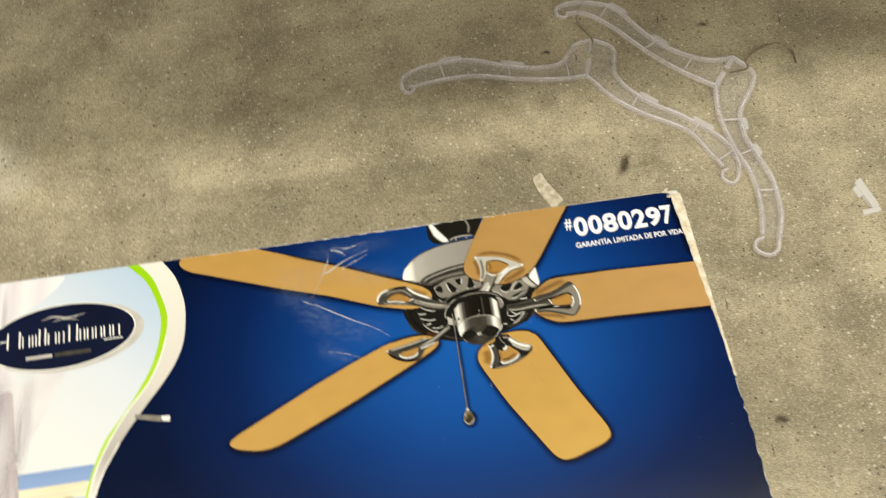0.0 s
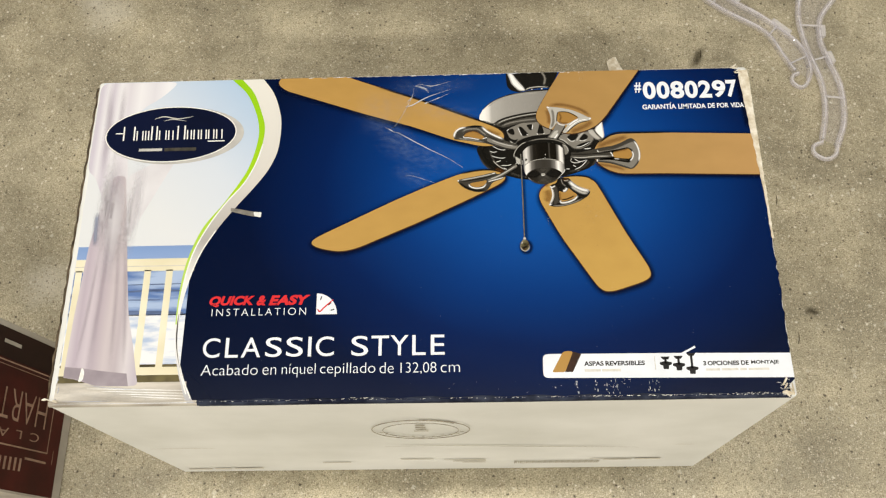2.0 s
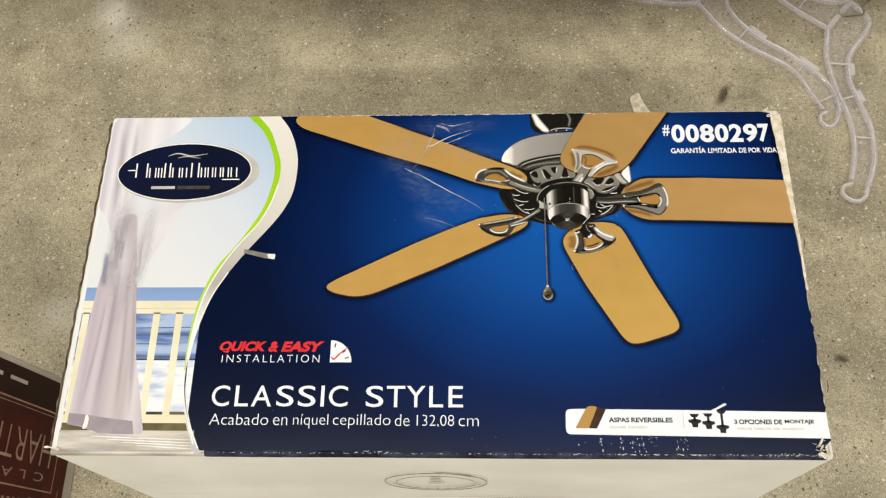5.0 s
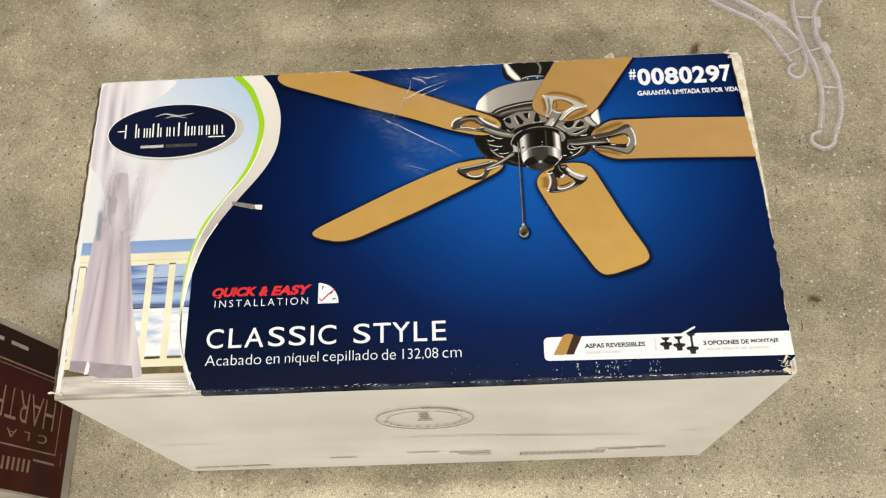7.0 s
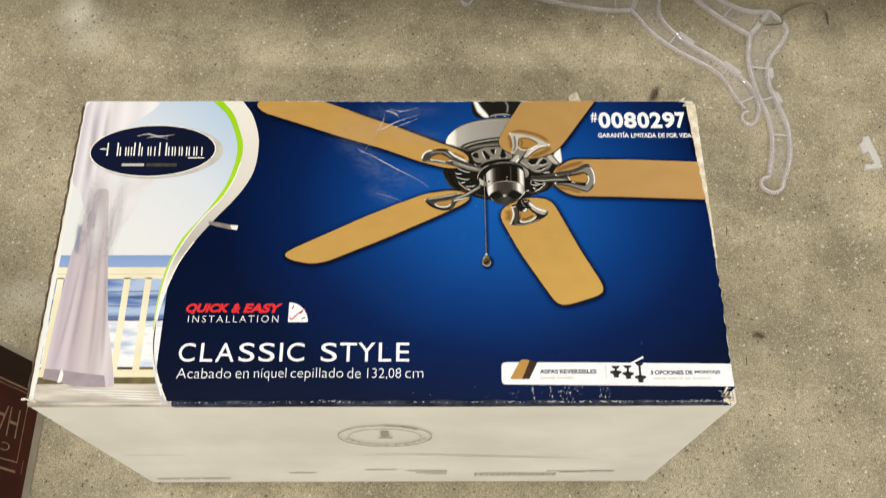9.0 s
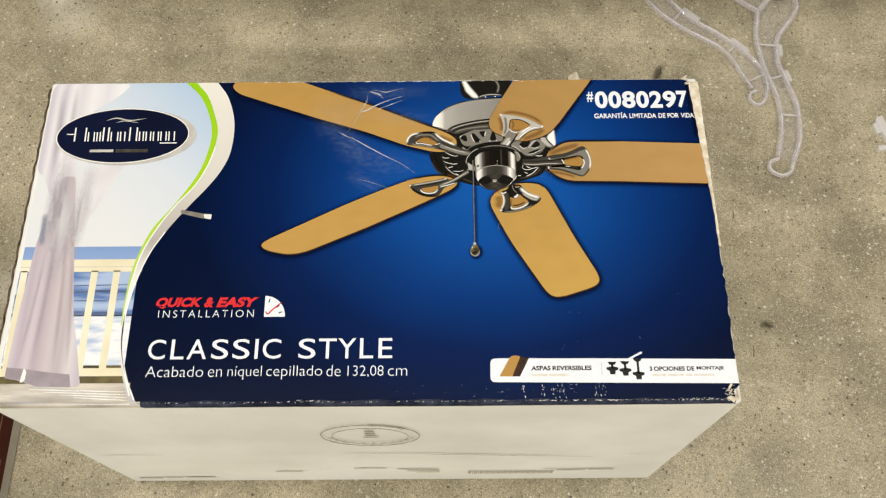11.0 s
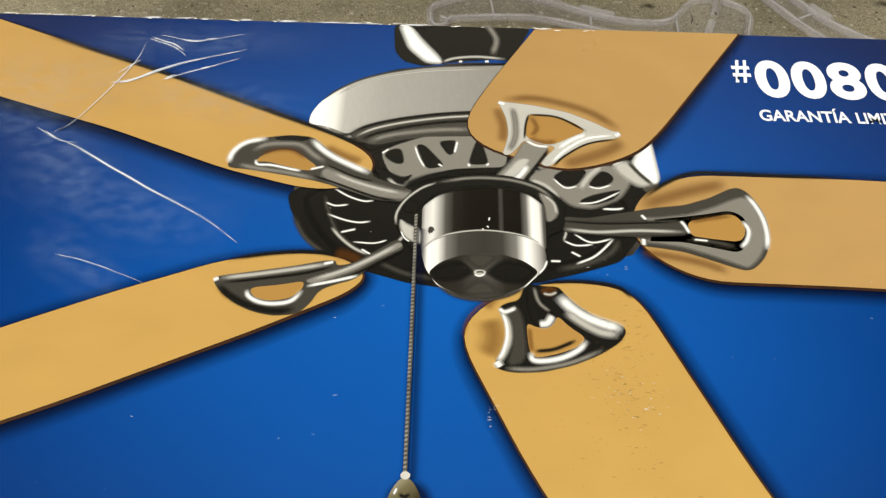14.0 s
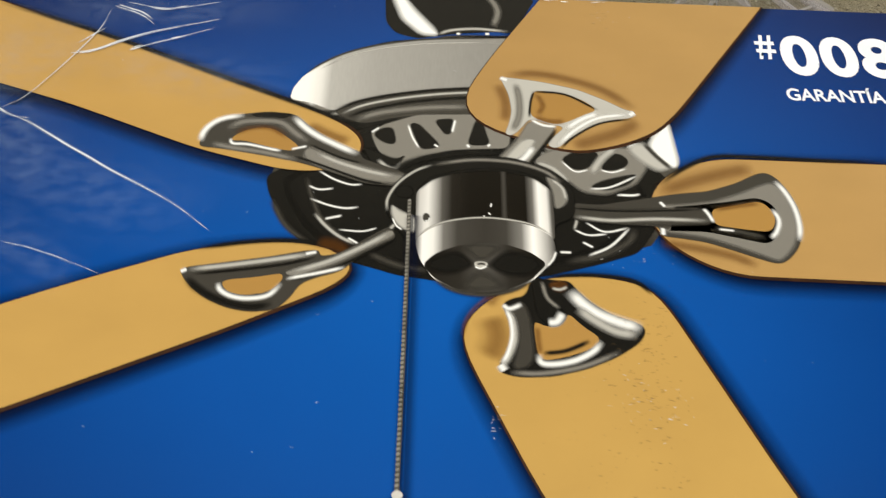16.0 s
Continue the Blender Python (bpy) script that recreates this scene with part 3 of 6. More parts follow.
part("white_line", on_top([ribbon([(p.x + 0.0006, p.y) for p in GREEN_OUT[24::6]] + [(0.0975, 0.046), (0.1022, 0.027), (0.109, 0.008)], 0.0011)], 11), CH_WHITE, silver)
part("edge_line", on_top([ribbon([(p.x - 0.0005, p.y) for p in NAVY_LINE[50::6]], 0.0011)], 11), CH_WHITE, silver)

part("far_sea", on_top([rect(0.0054, 0.122, 0.108, 0.134)], 2), FAR_SEA, picture)
part("sea", on_top([rect(0.0054, 0.073, 0.102, 0.114)], 2), SEA, picture)
part("surf", on_top([rect(0.0054, 0.029, 0.102, 0.0742)], 2), FOAM, picture)
for line, w in (([(0.0054, 0.0748), (0.05, 0.0756), (0.10, 0.0748)], 0.0036), ([(0.05, 0.0935), (0.075, 0.0945), (0.10, 0.0938)], 0.0022), ([(0.05, 0.0995), (0.10, 0.1000)], 0.0010), ([(0.05, 0.0865), (0.08, 0.0862)], 0.0012), ([(0.0054, 0.091), (0.014, 0.0915)], 0.0024)):
    part("wave_line", on_top([ribbon(line, w, 0.5)], 3), SLATE_INK, picture)
part("top_rail", on_top([rect(0.0054, 0.1115, 0.105, 0.1225)], 4), CREAM, picture)
part("rail_groove", on_top([rect(0.0054, 0.1155, 0.105, 0.1163)], 5), PALE_INK, picture)
for bx in (0.0062, 0.0638, 0.0820):
    part("baluster", on_top([[(bx, 0.1125), (bx + 0.0056, 0.1125), (bx + 0.0058, 0.027), (bx + 0.0002, 0.027)]], 4), CREAM, picture)
part("bottom_rail", on_top([rect(0.0056, 0.0237, 0.1015, 0.0302)], 5), CREAM, picture)
part("rail_shadow_line", on_top([rect(0.0056, 0.0300, 0.1015, 0.0324)], 3.6), RAIL_SHADE, picture)
part("rail_gap", on_top([rect(0.0056, 0.0180, 0.1055, 0.0239)], 4), RAIL_SHADE, picture)
part("deck_floor", on_top([rect(0.0050, 0.0016, 0.1085, 0.0182)], 3), DECK, picture)
for k in range(4):
    part("deck_streak", on_top([ribbon([(0.03 + 0.012 * k, 0.0135 - 0.0022 * k), (0.108, 0.0110 - 0.0022 * k)], 0.0009, 0.3)], 4), CH_WHITE, picture)
part("swag", on_top([rounded([(0.0026, 0.294), (0.074, 0.294), (0.066, 0.284), (0.056, 0.275), (0.045, 0.268), (0.037, 0.258), (0.034, 0.23), (0.040, 0.19), (0.0462, 0.134), (0.022, 0.134), (0.0226, 0.17), (0.010, 0.20), (0.0026, 0.205)], 0.008)], 6), CURTAIN_TOP, picture, "white sheer curtain swag")
part("sheer", on_top([rounded([(0.039, 0.20), (0.062, 0.213), (0.078, 0.212), (0.068, 0.19), (0.050, 0.150), (0.046, 0.140)], 0.004)], 5), SHEER, picture)
part("curtain", on_top([rounded([(0.0095, 0.0225), (0.0100, 0.045), (0.0108, 0.075), (0.0140, 0.135), (0.0195, 0.170), (0.026, 0.20), (0.037, 0.20), (0.0462, 0.135), (0.0505, 0.105), (0.0555, 0.073), (0.0625, 0.047), (0.0668, 0.028), (0.0700, 0.0155), (0.060, 0.0150), (0.036, 0.0155), (0.020, 0.021)], 0.004)], 7), CURTAIN, picture, "grey-lilac curtain")
part("hem", on_top([[(0.0098, 0.0225), (0.0098, 0.0312), (0.022, 0.0302), (0.040, 0.0275), (0.0600, 0.0252), (0.0625, 0.0150), (0.036, 0.0158), (0.020, 0.0213)]], 8), CURTAIN_HEM, picture)
for x0, y0, x1, y1, w in ((0.031, 0.215, 0.0335, 0.10, 0.014), (0.024, 0.22, 0.021, 0.13, 0.008), (0.050, 0.215, 0.044, 0.12, 0.008)):
    part("sheer_fold", soft_stroke([(x0, y0), ((x0 + x1) / 2, (y0 + y1) / 2), (x1, y1)], w, 8.2, 0.45), SOFT_SHEER, picture)
for x0, y0, x1, y1, w in ((0.030, 0.165, 0.028, 0.022, 0.0030), (0.038, 0.150, 0.046, 0.026, 0.0028), (0.0240, 0.14, 0.0175, 0.03, 0.0024), (0.044, 0.14, 0.057, 0.026, 0.0026), (0.012, 0.293, 0.016, 0.20, 0.0050), (0.024, 0.293, 0.024, 0.21, 0.0040)):
    part("fold", soft_stroke([(x0, y0), ((x0 + x1) / 2 + 0.001, (y0 + y1) / 2), (x1, y1)], w, 8.6, 0.3), SOFT_FOLD, picture)
part("slate_post", soft_stroke([(0.0168, 0.166), (0.0176, 0.150), (0.0188, 0.134)], 0.0034, 8.4, 0.2), SOFT_SLATE, picture)
part("loose_flake", on_top([rounded([(0.022, 0.0185), (0.0235, 0.031), (0.0262, 0.0275), (0.0258, 0.020)], 0.002)], 9), CH_WHITE, picture)

# the maker's oval, as plain shapes
oval = part("oval_badge", on_top([ellipse(0.0752, 0.2388, 0.0612, 0.0284, 1.0)], 12), GREY_INK, carton, "navy oval badge with a grey rim")
part("rim", on_top([ellipse(0.0716, 0.2402, 0.0582, 0.0278, 1.0)], 13), CH_WHITE, oval)
part("field", on_top([ellipse(0.0716, 0.2402, 0.0573, 0.0269, 1.0)], 14), NAVY_INK, oval)
part("wave_mark", on_top([ribbon([(0.055, 0.2555), (0.064, 0.2580), (0.076, 0.2555), (0.090, 0.2575)], 0.0012, 0.2), ribbon([(0.064, 0.2535), (0.072, 0.2550), (0.084, 0.2530)], 0.0008, 0.2)], 15), GREY_INK, oval)
for x0, x1, tall in ((0.0292, 0.0398, 1), (0.0412, 0.0474, 0), (0.0488, 0.0526, 0), (0.0540, 0.0598, 1), (0.0612, 0.0680, 0), (0.0694, 0.0742, 0), (0.0772, 0.0846, 1), (0.0860, 0.0904, 0), (0.0918, 0.0968, 0), (0.0982, 0.1036, 0), (0.1048, 0.1104, 0), (0.1118, 0.1176, 0)):
    top = 0.2345 + (0.0140 if tall else 0.0095)
    stem = 0.0013 if tall else 0.0011
    for bx in (x0, x1 - stem):
        part("word_bar", on_top([rounded([(bx + 0.0002, 0.2345), (bx + stem + 0.0002, 0.2345), (bx + stem - 0.0004, top), (bx - 0.0004, top)], 0.0004)], 15), CH_WHITE, oval, "plain white bar")
part("word_rule", on_top([rect(0.0225, 0.2412, 0.0300, 0.2422)], 15), CH_WHITE, oval)
part("word_rule", on_top([rect(0.1050, 0.2318, 0.1200, 0.2328)], 15), CH_WHITE, oval)
part("word_bar", on_top([rect(0.0450, 0.2236, 0.0655, 0.2262)], 15), GREY_INK, oval, "plain grey bar")
part("word_bar", on_top([rect(0.0675, 0.2232, 0.0955, 0.2264)], 15), CH_DARK, oval, "plain dark grey bar")

# ---- the printed ceiling fan ----
fan = part("fan_picture", on_top([[(0.341, 0.219), (0.343, 0.212), (0.3505, 0.200), (0.362, 0.193), (0.376, 0.189), (0.398, 0.188), (0.412, 0.191), (0.439, 0.2005), (0.447, 0.212), (0.4497, 0.2285), (0.448, 0.243), (0.43, 0.252), (0.36, 0.25), (0.343, 0.236)]], 3.5), BOWL, carton, "brushed nickel ceiling fan picture with maple blades")

BLADES = [
    [(0.163, 0.2895), (0.166, 0.2944, 0), (0.2255, 0.2944, 0), (0.2960, 0.2662), (0.3340, 0.2500), (0.3555, 0.2402), (0.3635, 0.2340), (0.3640, 0.2275), (0.3570, 0.2215), (0.3450, 0.2208), (0.3200, 0.2276), (0.2830, 0.2424), (0.2450, 0.2548), (0.170, 0.2820)],
    [(0.1998, 0.1340), (0.2058, 0.1390), (0.2700, 0.1712), (0.2970, 0.1834), (0.3250, 0.1948), (0.3420, 0.1977), (0.3560, 0.1975), (0.3650, 0.1918), (0.3610, 0.1857), (0.3362, 0.1727), (0.2900, 0.1505), (0.2388, 0.1280), (0.2248, 0.1252), (0.2058, 0.1292)],
    [(0.4400, 0.2155), (0.4460, 0.2245), (0.4590, 0.2302), (0.5070, 0.2302), (0.5765, 0.2275, 0), (0.5775, 0.1885, 0), (0.4970, 0.1914), (0.4590, 0.1920), (0.4470, 0.1978), (0.4400, 0.2058)],
    [(0.3908, 0.1705), (0.3928, 0.1785), (0.4028, 0.1866), (0.4168, 0.1906), (0.4318, 0.1896), (0.4390, 0.1856), (0.4608, 0.1378), (0.4790, 0.1030), (0.4760, 0.0960), (0.4450, 0.0860), (0.4364, 0.0882), (0.4076, 0.1358)],
    [(0.3908, 0.2497), (0.3998, 0.2677), (0.4155, 0.2944, 0), (0.4850, 0.2944, 0), (0.4508, 0.2455), (0.4428, 0.2377), (0.4308, 0.2327), (0.4198, 0.2307), (0.3958, 0.2397)],
]


for k, b in enumerate(BLADES):
    r = 0.007 if k < 3 else 0.009
    part("drop_tone", soft_edge(b, 0.0050, 2.0 + 0.3 * k, 0.0006, -0.0012, 0.85, r), SOFT_NAVY, fan)
    part("dark_edge", on_top([rounded(grown(b, 0.0006, 0.0002, -0.0004 if k != 0 else 0.0004), r)], 23 + 0.2 * k), WOOD_EDGE, fan)
    part("blade", on_top([rounded(b, r)], 23.1 + 0.2 * k), WOOD_WARM if k in (2, 4) else WOOD, fan, "honey maple fan blade print")

# the printed metalwork, tone over tone
TONES = {"K": SOFT_BLACK, "D": SOFT_DARK, "M": SOFT_MID, "L": SOFT_LIGHT, "W": SOFT_WHITE, "U": SOFT_UMBER, "O": WOOD_DIM}


def patch(name, tone, fade, level, outline, parent, label=""):
    """A printed tone with slightly faded edges; fade in millimetres."""
    if tone == "O":
        return part(name, on_top([rounded(outline, 0.002)], level), WOOD_DIM, parent, label)
    return part(name, soft_fill(outline, fade / 1000, level), TONES[tone], parent, label)


def stroke(name, tone, width, level, line, parent):
    return part(name, soft_stroke(line, width / 1000, level), TONES[tone], parent)


piece = patch("canopy", 'K', 0.30, 4.0, [(0.3671, 0.2959), (0.3679, 0.2813), (0.3710, 0.2764), (0.3779, 0.2743), (0.3880, 0.2769), (0.4017, 0.2786), (0.4056, 0.2778), (0.4091, 0.2837), (0.4138, 0.2987)], fan, "dark chrome canopy print")
patch("glint", 'W', 1.60, 4.3, [(0.3691, 0.2960), (0.3723, 0.2962), (0.3766, 0.2870), (0.3829, 0.2783), (0.3838, 0.2761), (0.3787, 0.2763), (0.3728, 0.2829)], piece)
stroke("grey_face", 'M', 1.60, 4.6, [(0.3985, 0.2964), (0.4019, 0.2885), (0.4004, 0.2806)], piece)
stroke("pale_face", 'L', 0.92, 4.9, [(0.3838, 0.2766), (0.3880, 0.2786), (0.3957, 0.2796), (0.4051, 0.2788)], piece)
stroke("glint", 'W', 0.92, 5.2, [(0.3894, 0.2774), (0.3904, 0.2767)], piece)
stroke("glint", 'W', 0.92, 5.5, [(0.3979, 0.2774), (0.3993, 0.2775)], piece)
stroke("dark_face", 'D', 1.00, 5.8, [(0.3829, 0.2751), (0.3931, 0.2761), (0.4033, 0.2762)], piece)
piece = patch("lower_housing", 'K', 0.30, 4.0, [(0.3396, 0.2192), (0.3408, 0.2139), (0.3439, 0.2076), (0.3490, 0.2001), (0.3551, 0.1956), (0.3637, 0.1928), (0.3749, 0.1892), (0.3860, 0.1876), (0.4109, 0.1899), (0.4252, 0.1941), (0.4355, 0.1980), (0.4416, 0.2071), (0.4471, 0.2205), (0.4420, 0.2281), (0.4194, 0.2353), (0.3726, 0.2405), (0.3577, 0.2324), (0.3464, 0.2238)], fan, "dark finned lower housing print")
patch("dark_line", 'K', 1.80, 4.3, [(0.3448, 0.2179), (0.3465, 0.2123), (0.3506, 0.2051), (0.3569, 0.1983), (0.3677, 0.1953), (0.3776, 0.1923), (0.4111, 0.1936), (0.4270, 0.1994), (0.4350, 0.2068), (0.4390, 0.2163), (0.4341, 0.2258), (0.4115, 0.2318), (0.3822, 0.2315), (0.3640, 0.2286), (0.3524, 0.2231)], piece)
stroke("grey_face", 'D', 1.00, 4.6, [(0.3506, 0.2191), (0.3519, 0.2135), (0.3556, 0.2053), (0.3618, 0.1994)], piece)
stroke("glint", 'W', 0.50, 4.9, [(0.3529, 0.2217), (0.3573, 0.2188), (0.3618, 0.2171), (0.3651, 0.2173)], piece)
stroke("glint", 'W', 0.50, 5.2, [(0.3510, 0.2163), (0.3539, 0.2151), (0.3578, 0.2156)], piece)
stroke("glint", 'W', 0.50, 5.5, [(0.3517, 0.2121), (0.3566, 0.2101), (0.3610, 0.2092), (0.3647, 0.2097)], piece)
stroke("glint", 'W', 0.56, 5.8, [(0.3561, 0.2055), (0.3606, 0.2068)], piece)
stroke("pale_face", 'L', 0.74, 6.1, [(0.3534, 0.2074), (0.3564, 0.2036), (0.3603, 0.2002), (0.3647, 0.1979)], piece)
stroke("glint", 'W', 0.43, 6.4, [(0.3598, 0.2023), (0.3658, 0.2020), (0.3697, 0.2032)], piece)
stroke("glint", 'W', 0.50, 6.7, [(0.3624, 0.1999), (0.3654, 0.1980)], piece)
stroke("grey_face", 'D', 1.20, 7.0, [(0.3420, 0.2112), (0.3465, 0.2032), (0.3528, 0.1978)], piece)
stroke("grey_face", 'D', 1.40, 7.3, [(0.3676, 0.1956), (0.3748, 0.1922), (0.3832, 0.1905)], piece)
stroke("pale_face", 'L', 0.74, 7.6, [(0.3661, 0.1983), (0.3715, 0.2015), (0.3745, 0.2052)], piece)
stroke("grey_face", 'D', 1.60, 7.9, [(0.4167, 0.1946), (0.4254, 0.1967), (0.4329, 0.2010), (0.4356, 0.2059)], piece)
stroke("glint", 'W', 0.56, 8.2, [(0.4225, 0.1966), (0.4285, 0.1998), (0.4342, 0.2059)], piece)
stroke("glint", 'W', 0.50, 8.5, [(0.4227, 0.2072), (0.4275, 0.2043), (0.4337, 0.2058)], piece)
stroke("glint", 'W', 0.56, 8.8, [(0.4215, 0.2009), (0.4242, 0.1992)], piece)
stroke("glint", 'W', 0.56, 9.1, [(0.4155, 0.1975), (0.4186, 0.1975)], piece)
stroke("glint", 'W', 0.56, 9.4, [(0.4251, 0.2185), (0.4304, 0.2197), (0.4366, 0.2235)], piece)
stroke("glint", 'W', 0.56, 9.7, [(0.4316, 0.2165), (0.4376, 0.2166)], piece)
stroke("glint", 'W', 0.50, 10.0, [(0.4196, 0.2047), (0.4231, 0.2031), (0.4282, 0.2036)], piece)
stroke("pale_face", 'L', 0.62, 10.3, [(0.4189, 0.2163), (0.4206, 0.2089), (0.4196, 0.2044)], piece)
piece = patch("motor_housing", 'K', 0.30, 11.0, [(0.3425, 0.2444), (0.3432, 0.2522), (0.3488, 0.2611), (0.3581, 0.2678), (0.3695, 0.2726), (0.3931, 0.2761), (0.4154, 0.2774), (0.4386, 0.2702), (0.4487, 0.2442), (0.4500, 0.2285), (0.4371, 0.2259), (0.4193, 0.2332), (0.3977, 0.2423), (0.3726, 0.2405), (0.3575, 0.2345), (0.3508, 0.2405)], fan, "polished nickel motor housing print")
patch("grey_face", 'M', 1.20, 11.3, [(0.3430, 0.2453), (0.3439, 0.2523), (0.3492, 0.2602), (0.3585, 0.2666), (0.3699, 0.2714), (0.3931, 0.2749), (0.4152, 0.2751), (0.4142, 0.2547), (0.3931, 0.2541), (0.3722, 0.2508), (0.3567, 0.2438), (0.3482, 0.2425)], piece)
stroke("pale_face", 'L', 5.98, 11.6, [(0.3498, 0.2503), (0.3588, 0.2576), (0.3700, 0.2617), (0.3815, 0.2640)], piece)
stroke("glint", 'W', 4.6, 11.7, [(0.3512, 0.2515), (0.3560, 0.2575), (0.3630, 0.2620)], piece)
stroke("pale_face", 'L', 7.0, 11.8, [(0.3690, 0.2620), (0.3850, 0.2650), (0.4110, 0.2665)], piece)
stroke("glint", 'W', 3.13, 11.9, [(0.3451, 0.2463), (0.3471, 0.2531), (0.3522, 0.2594), (0.3568, 0.2627)], piece)
stroke("glint", 'W', 2.21, 12.2, [(0.3479, 0.2451), (0.3514, 0.2504), (0.3533, 0.2562)], piece)
stroke("pale_face", 'L', 4.40, 12.5, [(0.3914, 0.2640), (0.3981, 0.2644), (0.4080, 0.2642)], piece)
stroke("dark_line", 'K', 0.80, 12.8, [(0.3488, 0.2604), (0.3582, 0.2668), (0.3699, 0.2716), (0.3931, 0.2754), (0.4085, 0.2762)], piece)
stroke("dark_face", 'D', 0.60, 13.1, [(0.3506, 0.2593), (0.3591, 0.2652), (0.3705, 0.2697), (0.3931, 0.2729), (0.4050, 0.2735)], piece)
stroke("dark_line", 'K', 1.80, 13.4, [(0.3545, 0.2422), (0.3628, 0.2465), (0.3769, 0.2517), (0.3931, 0.2543), (0.3995, 0.2544)], piece)
stroke("pale_face", 'L', 1.10, 13.7, [(0.3530, 0.2410), (0.3630, 0.2448), (0.3770, 0.2499), (0.3930, 0.2523), (0.3995, 0.2524)], piece)
stroke("dark_face", 'D', 2.20, 14.0, [(0.3555, 0.2397), (0.3646, 0.2431), (0.3787, 0.2475), (0.3962, 0.2497)], piece)
stroke("grey_face", 'M', 1.20, 14.3, [(0.3632, 0.2415), (0.3724, 0.2446), (0.3851, 0.2465), (0.3962, 0.2471)], piece)
patch("glint", 'W', 1.35, 14.6, [(0.4433, 0.2385), (0.4468, 0.2441), (0.4485, 0.2420), (0.4495, 0.2289), (0.4475, 0.2292), (0.4450, 0.2334)], piece)
patch("glint", 'W', 1.03, 14.9, [(0.4356, 0.2336), (0.4397, 0.2352), (0.4439, 0.2313), (0.4464, 0.2269), (0.4427, 0.2278)], piece)
patch("dark_line", 'K', 0.75, 15.2, [(0.4400, 0.2350), (0.4431, 0.2371), (0.4459, 0.2320), (0.4481, 0.2280), (0.4462, 0.2275)], piece)
part("dome", on_top([rounded([(0.3427, 0.2470), (0.3431, 0.2514), (0.3454, 0.2563), (0.3505, 0.2621), (0.3570, 0.2668), (0.3660, 0.2706), (0.3776, 0.2735), (0.3894, 0.2749), (0.4059, 0.2756), (0.4053, 0.2546), (0.3917, 0.2540), (0.3816, 0.2527), (0.3705, 0.2503), (0.3618, 0.2472), (0.3551, 0.2431), (0.3487, 0.2461)], 0.0016)], 15.4), DOME, piece)
stroke("dark_face", 'D', 0.7, 15.6, [(0.3456, 0.2569), (0.3505, 0.2621), (0.3570, 0.2668), (0.3660, 0.2706), (0.3776, 0.2735), (0.3894, 0.2749), (0.4024, 0.2754)], piece)
stroke("pale_face", 'L', 0.5, 15.7, [(0.3497, 0.2594), (0.3577, 0.2654), (0.3661, 0.2689), (0.3777, 0.2716), (0.3894, 0.2729), (0.4023, 0.2735)], piece)
patch("dark_face", 'D', 0.5, 15.8, [(0.3551, 0.2431), (0.3618, 0.2472), (0.3705, 0.2503), (0.3816, 0.2527), (0.3917, 0.2540), (0.4053, 0.2547), (0.4049, 0.2434), (0.3961, 0.2439), (0.3840, 0.2433), (0.3731, 0.2415), (0.3644, 0.2387), (0.3600, 0.2397)], piece)
stroke("dark_line", 'K', 1.0, 15.85, [(0.3553, 0.2434), (0.3618, 0.2471), (0.3705, 0.2500), (0.3816, 0.2524), (0.3917, 0.2537), (0.4019, 0.2544)], piece)
stroke("pale_face", 'L', 0.8, 15.9, [(0.3573, 0.2420), (0.3631, 0.2456), (0.3717, 0.2485), (0.3828, 0.2509), (0.3929, 0.2522), (0.4019, 0.2526)], piece)
stroke("dark_line", 'K', 0.9, 15.92, [(0.3592, 0.2409), (0.3643, 0.2438), (0.3729, 0.2467), (0.3839, 0.2491), (0.3940, 0.2502), (0.4018, 0.2504)], piece)
stroke("grey_face", 'M', 1.6, 15.94, [(0.3613, 0.2398), (0.3676, 0.2429), (0.3763, 0.2449), (0.3851, 0.2461), (0.3962, 0.2466)], piece)
piece = patch("vent_ring", 'M', 0.40, 16.0, [(0.3659, 0.2357), (0.3696, 0.2388), (0.3788, 0.2429), (0.3883, 0.2434), (0.3978, 0.2439), (0.4049, 0.2427), (0.4038, 0.2315), (0.3976, 0.2310), (0.3884, 0.2302), (0.3793, 0.2273), (0.3749, 0.2231), (0.3718, 0.2250), (0.3683, 0.2292)], fan, "slotted nickel vent ring print")
patch("grey_face", 'M', 1.20, 16.3, [(0.4108, 0.2339), (0.4192, 0.2312), (0.4285, 0.2320), (0.4359, 0.2283), (0.4371, 0.2259), (0.4308, 0.2237), (0.4247, 0.2234), (0.4189, 0.2271)], piece)
patch("dark_line", 'K', 0.45, 16.6, [(0.3667, 0.2349), (0.3684, 0.2371), (0.3720, 0.2381), (0.3733, 0.2321), (0.3715, 0.2314), (0.3691, 0.2325)], piece)
patch("dark_line", 'K', 0.45, 16.9, [(0.3764, 0.2396), (0.3789, 0.2397), (0.3850, 0.2320), (0.3845, 0.2308), (0.3798, 0.2298)], piece)
patch("dark_line", 'K', 0.45, 17.2, [(0.3831, 0.2412), (0.3892, 0.2419), (0.3883, 0.2364), (0.3865, 0.2354)], piece)
patch("dark_line", 'K', 0.45, 17.5, [(0.3924, 0.2320), (0.3949, 0.2418), (0.3965, 0.2419), (0.3988, 0.2323)], piece)
patch("dark_line", 'K', 0.60, 17.8, [(0.3639, 0.2302), (0.3678, 0.2288), (0.3733, 0.2260), (0.3762, 0.2282), (0.3734, 0.2231), (0.3674, 0.2238)], piece)
stroke("glint", 'W', 0.55, 18.1, [(0.3662, 0.2355), (0.3684, 0.2375)], piece)
stroke("glint", 'W', 0.55, 18.4, [(0.3761, 0.2392), (0.3775, 0.2344), (0.3795, 0.2302)], piece)
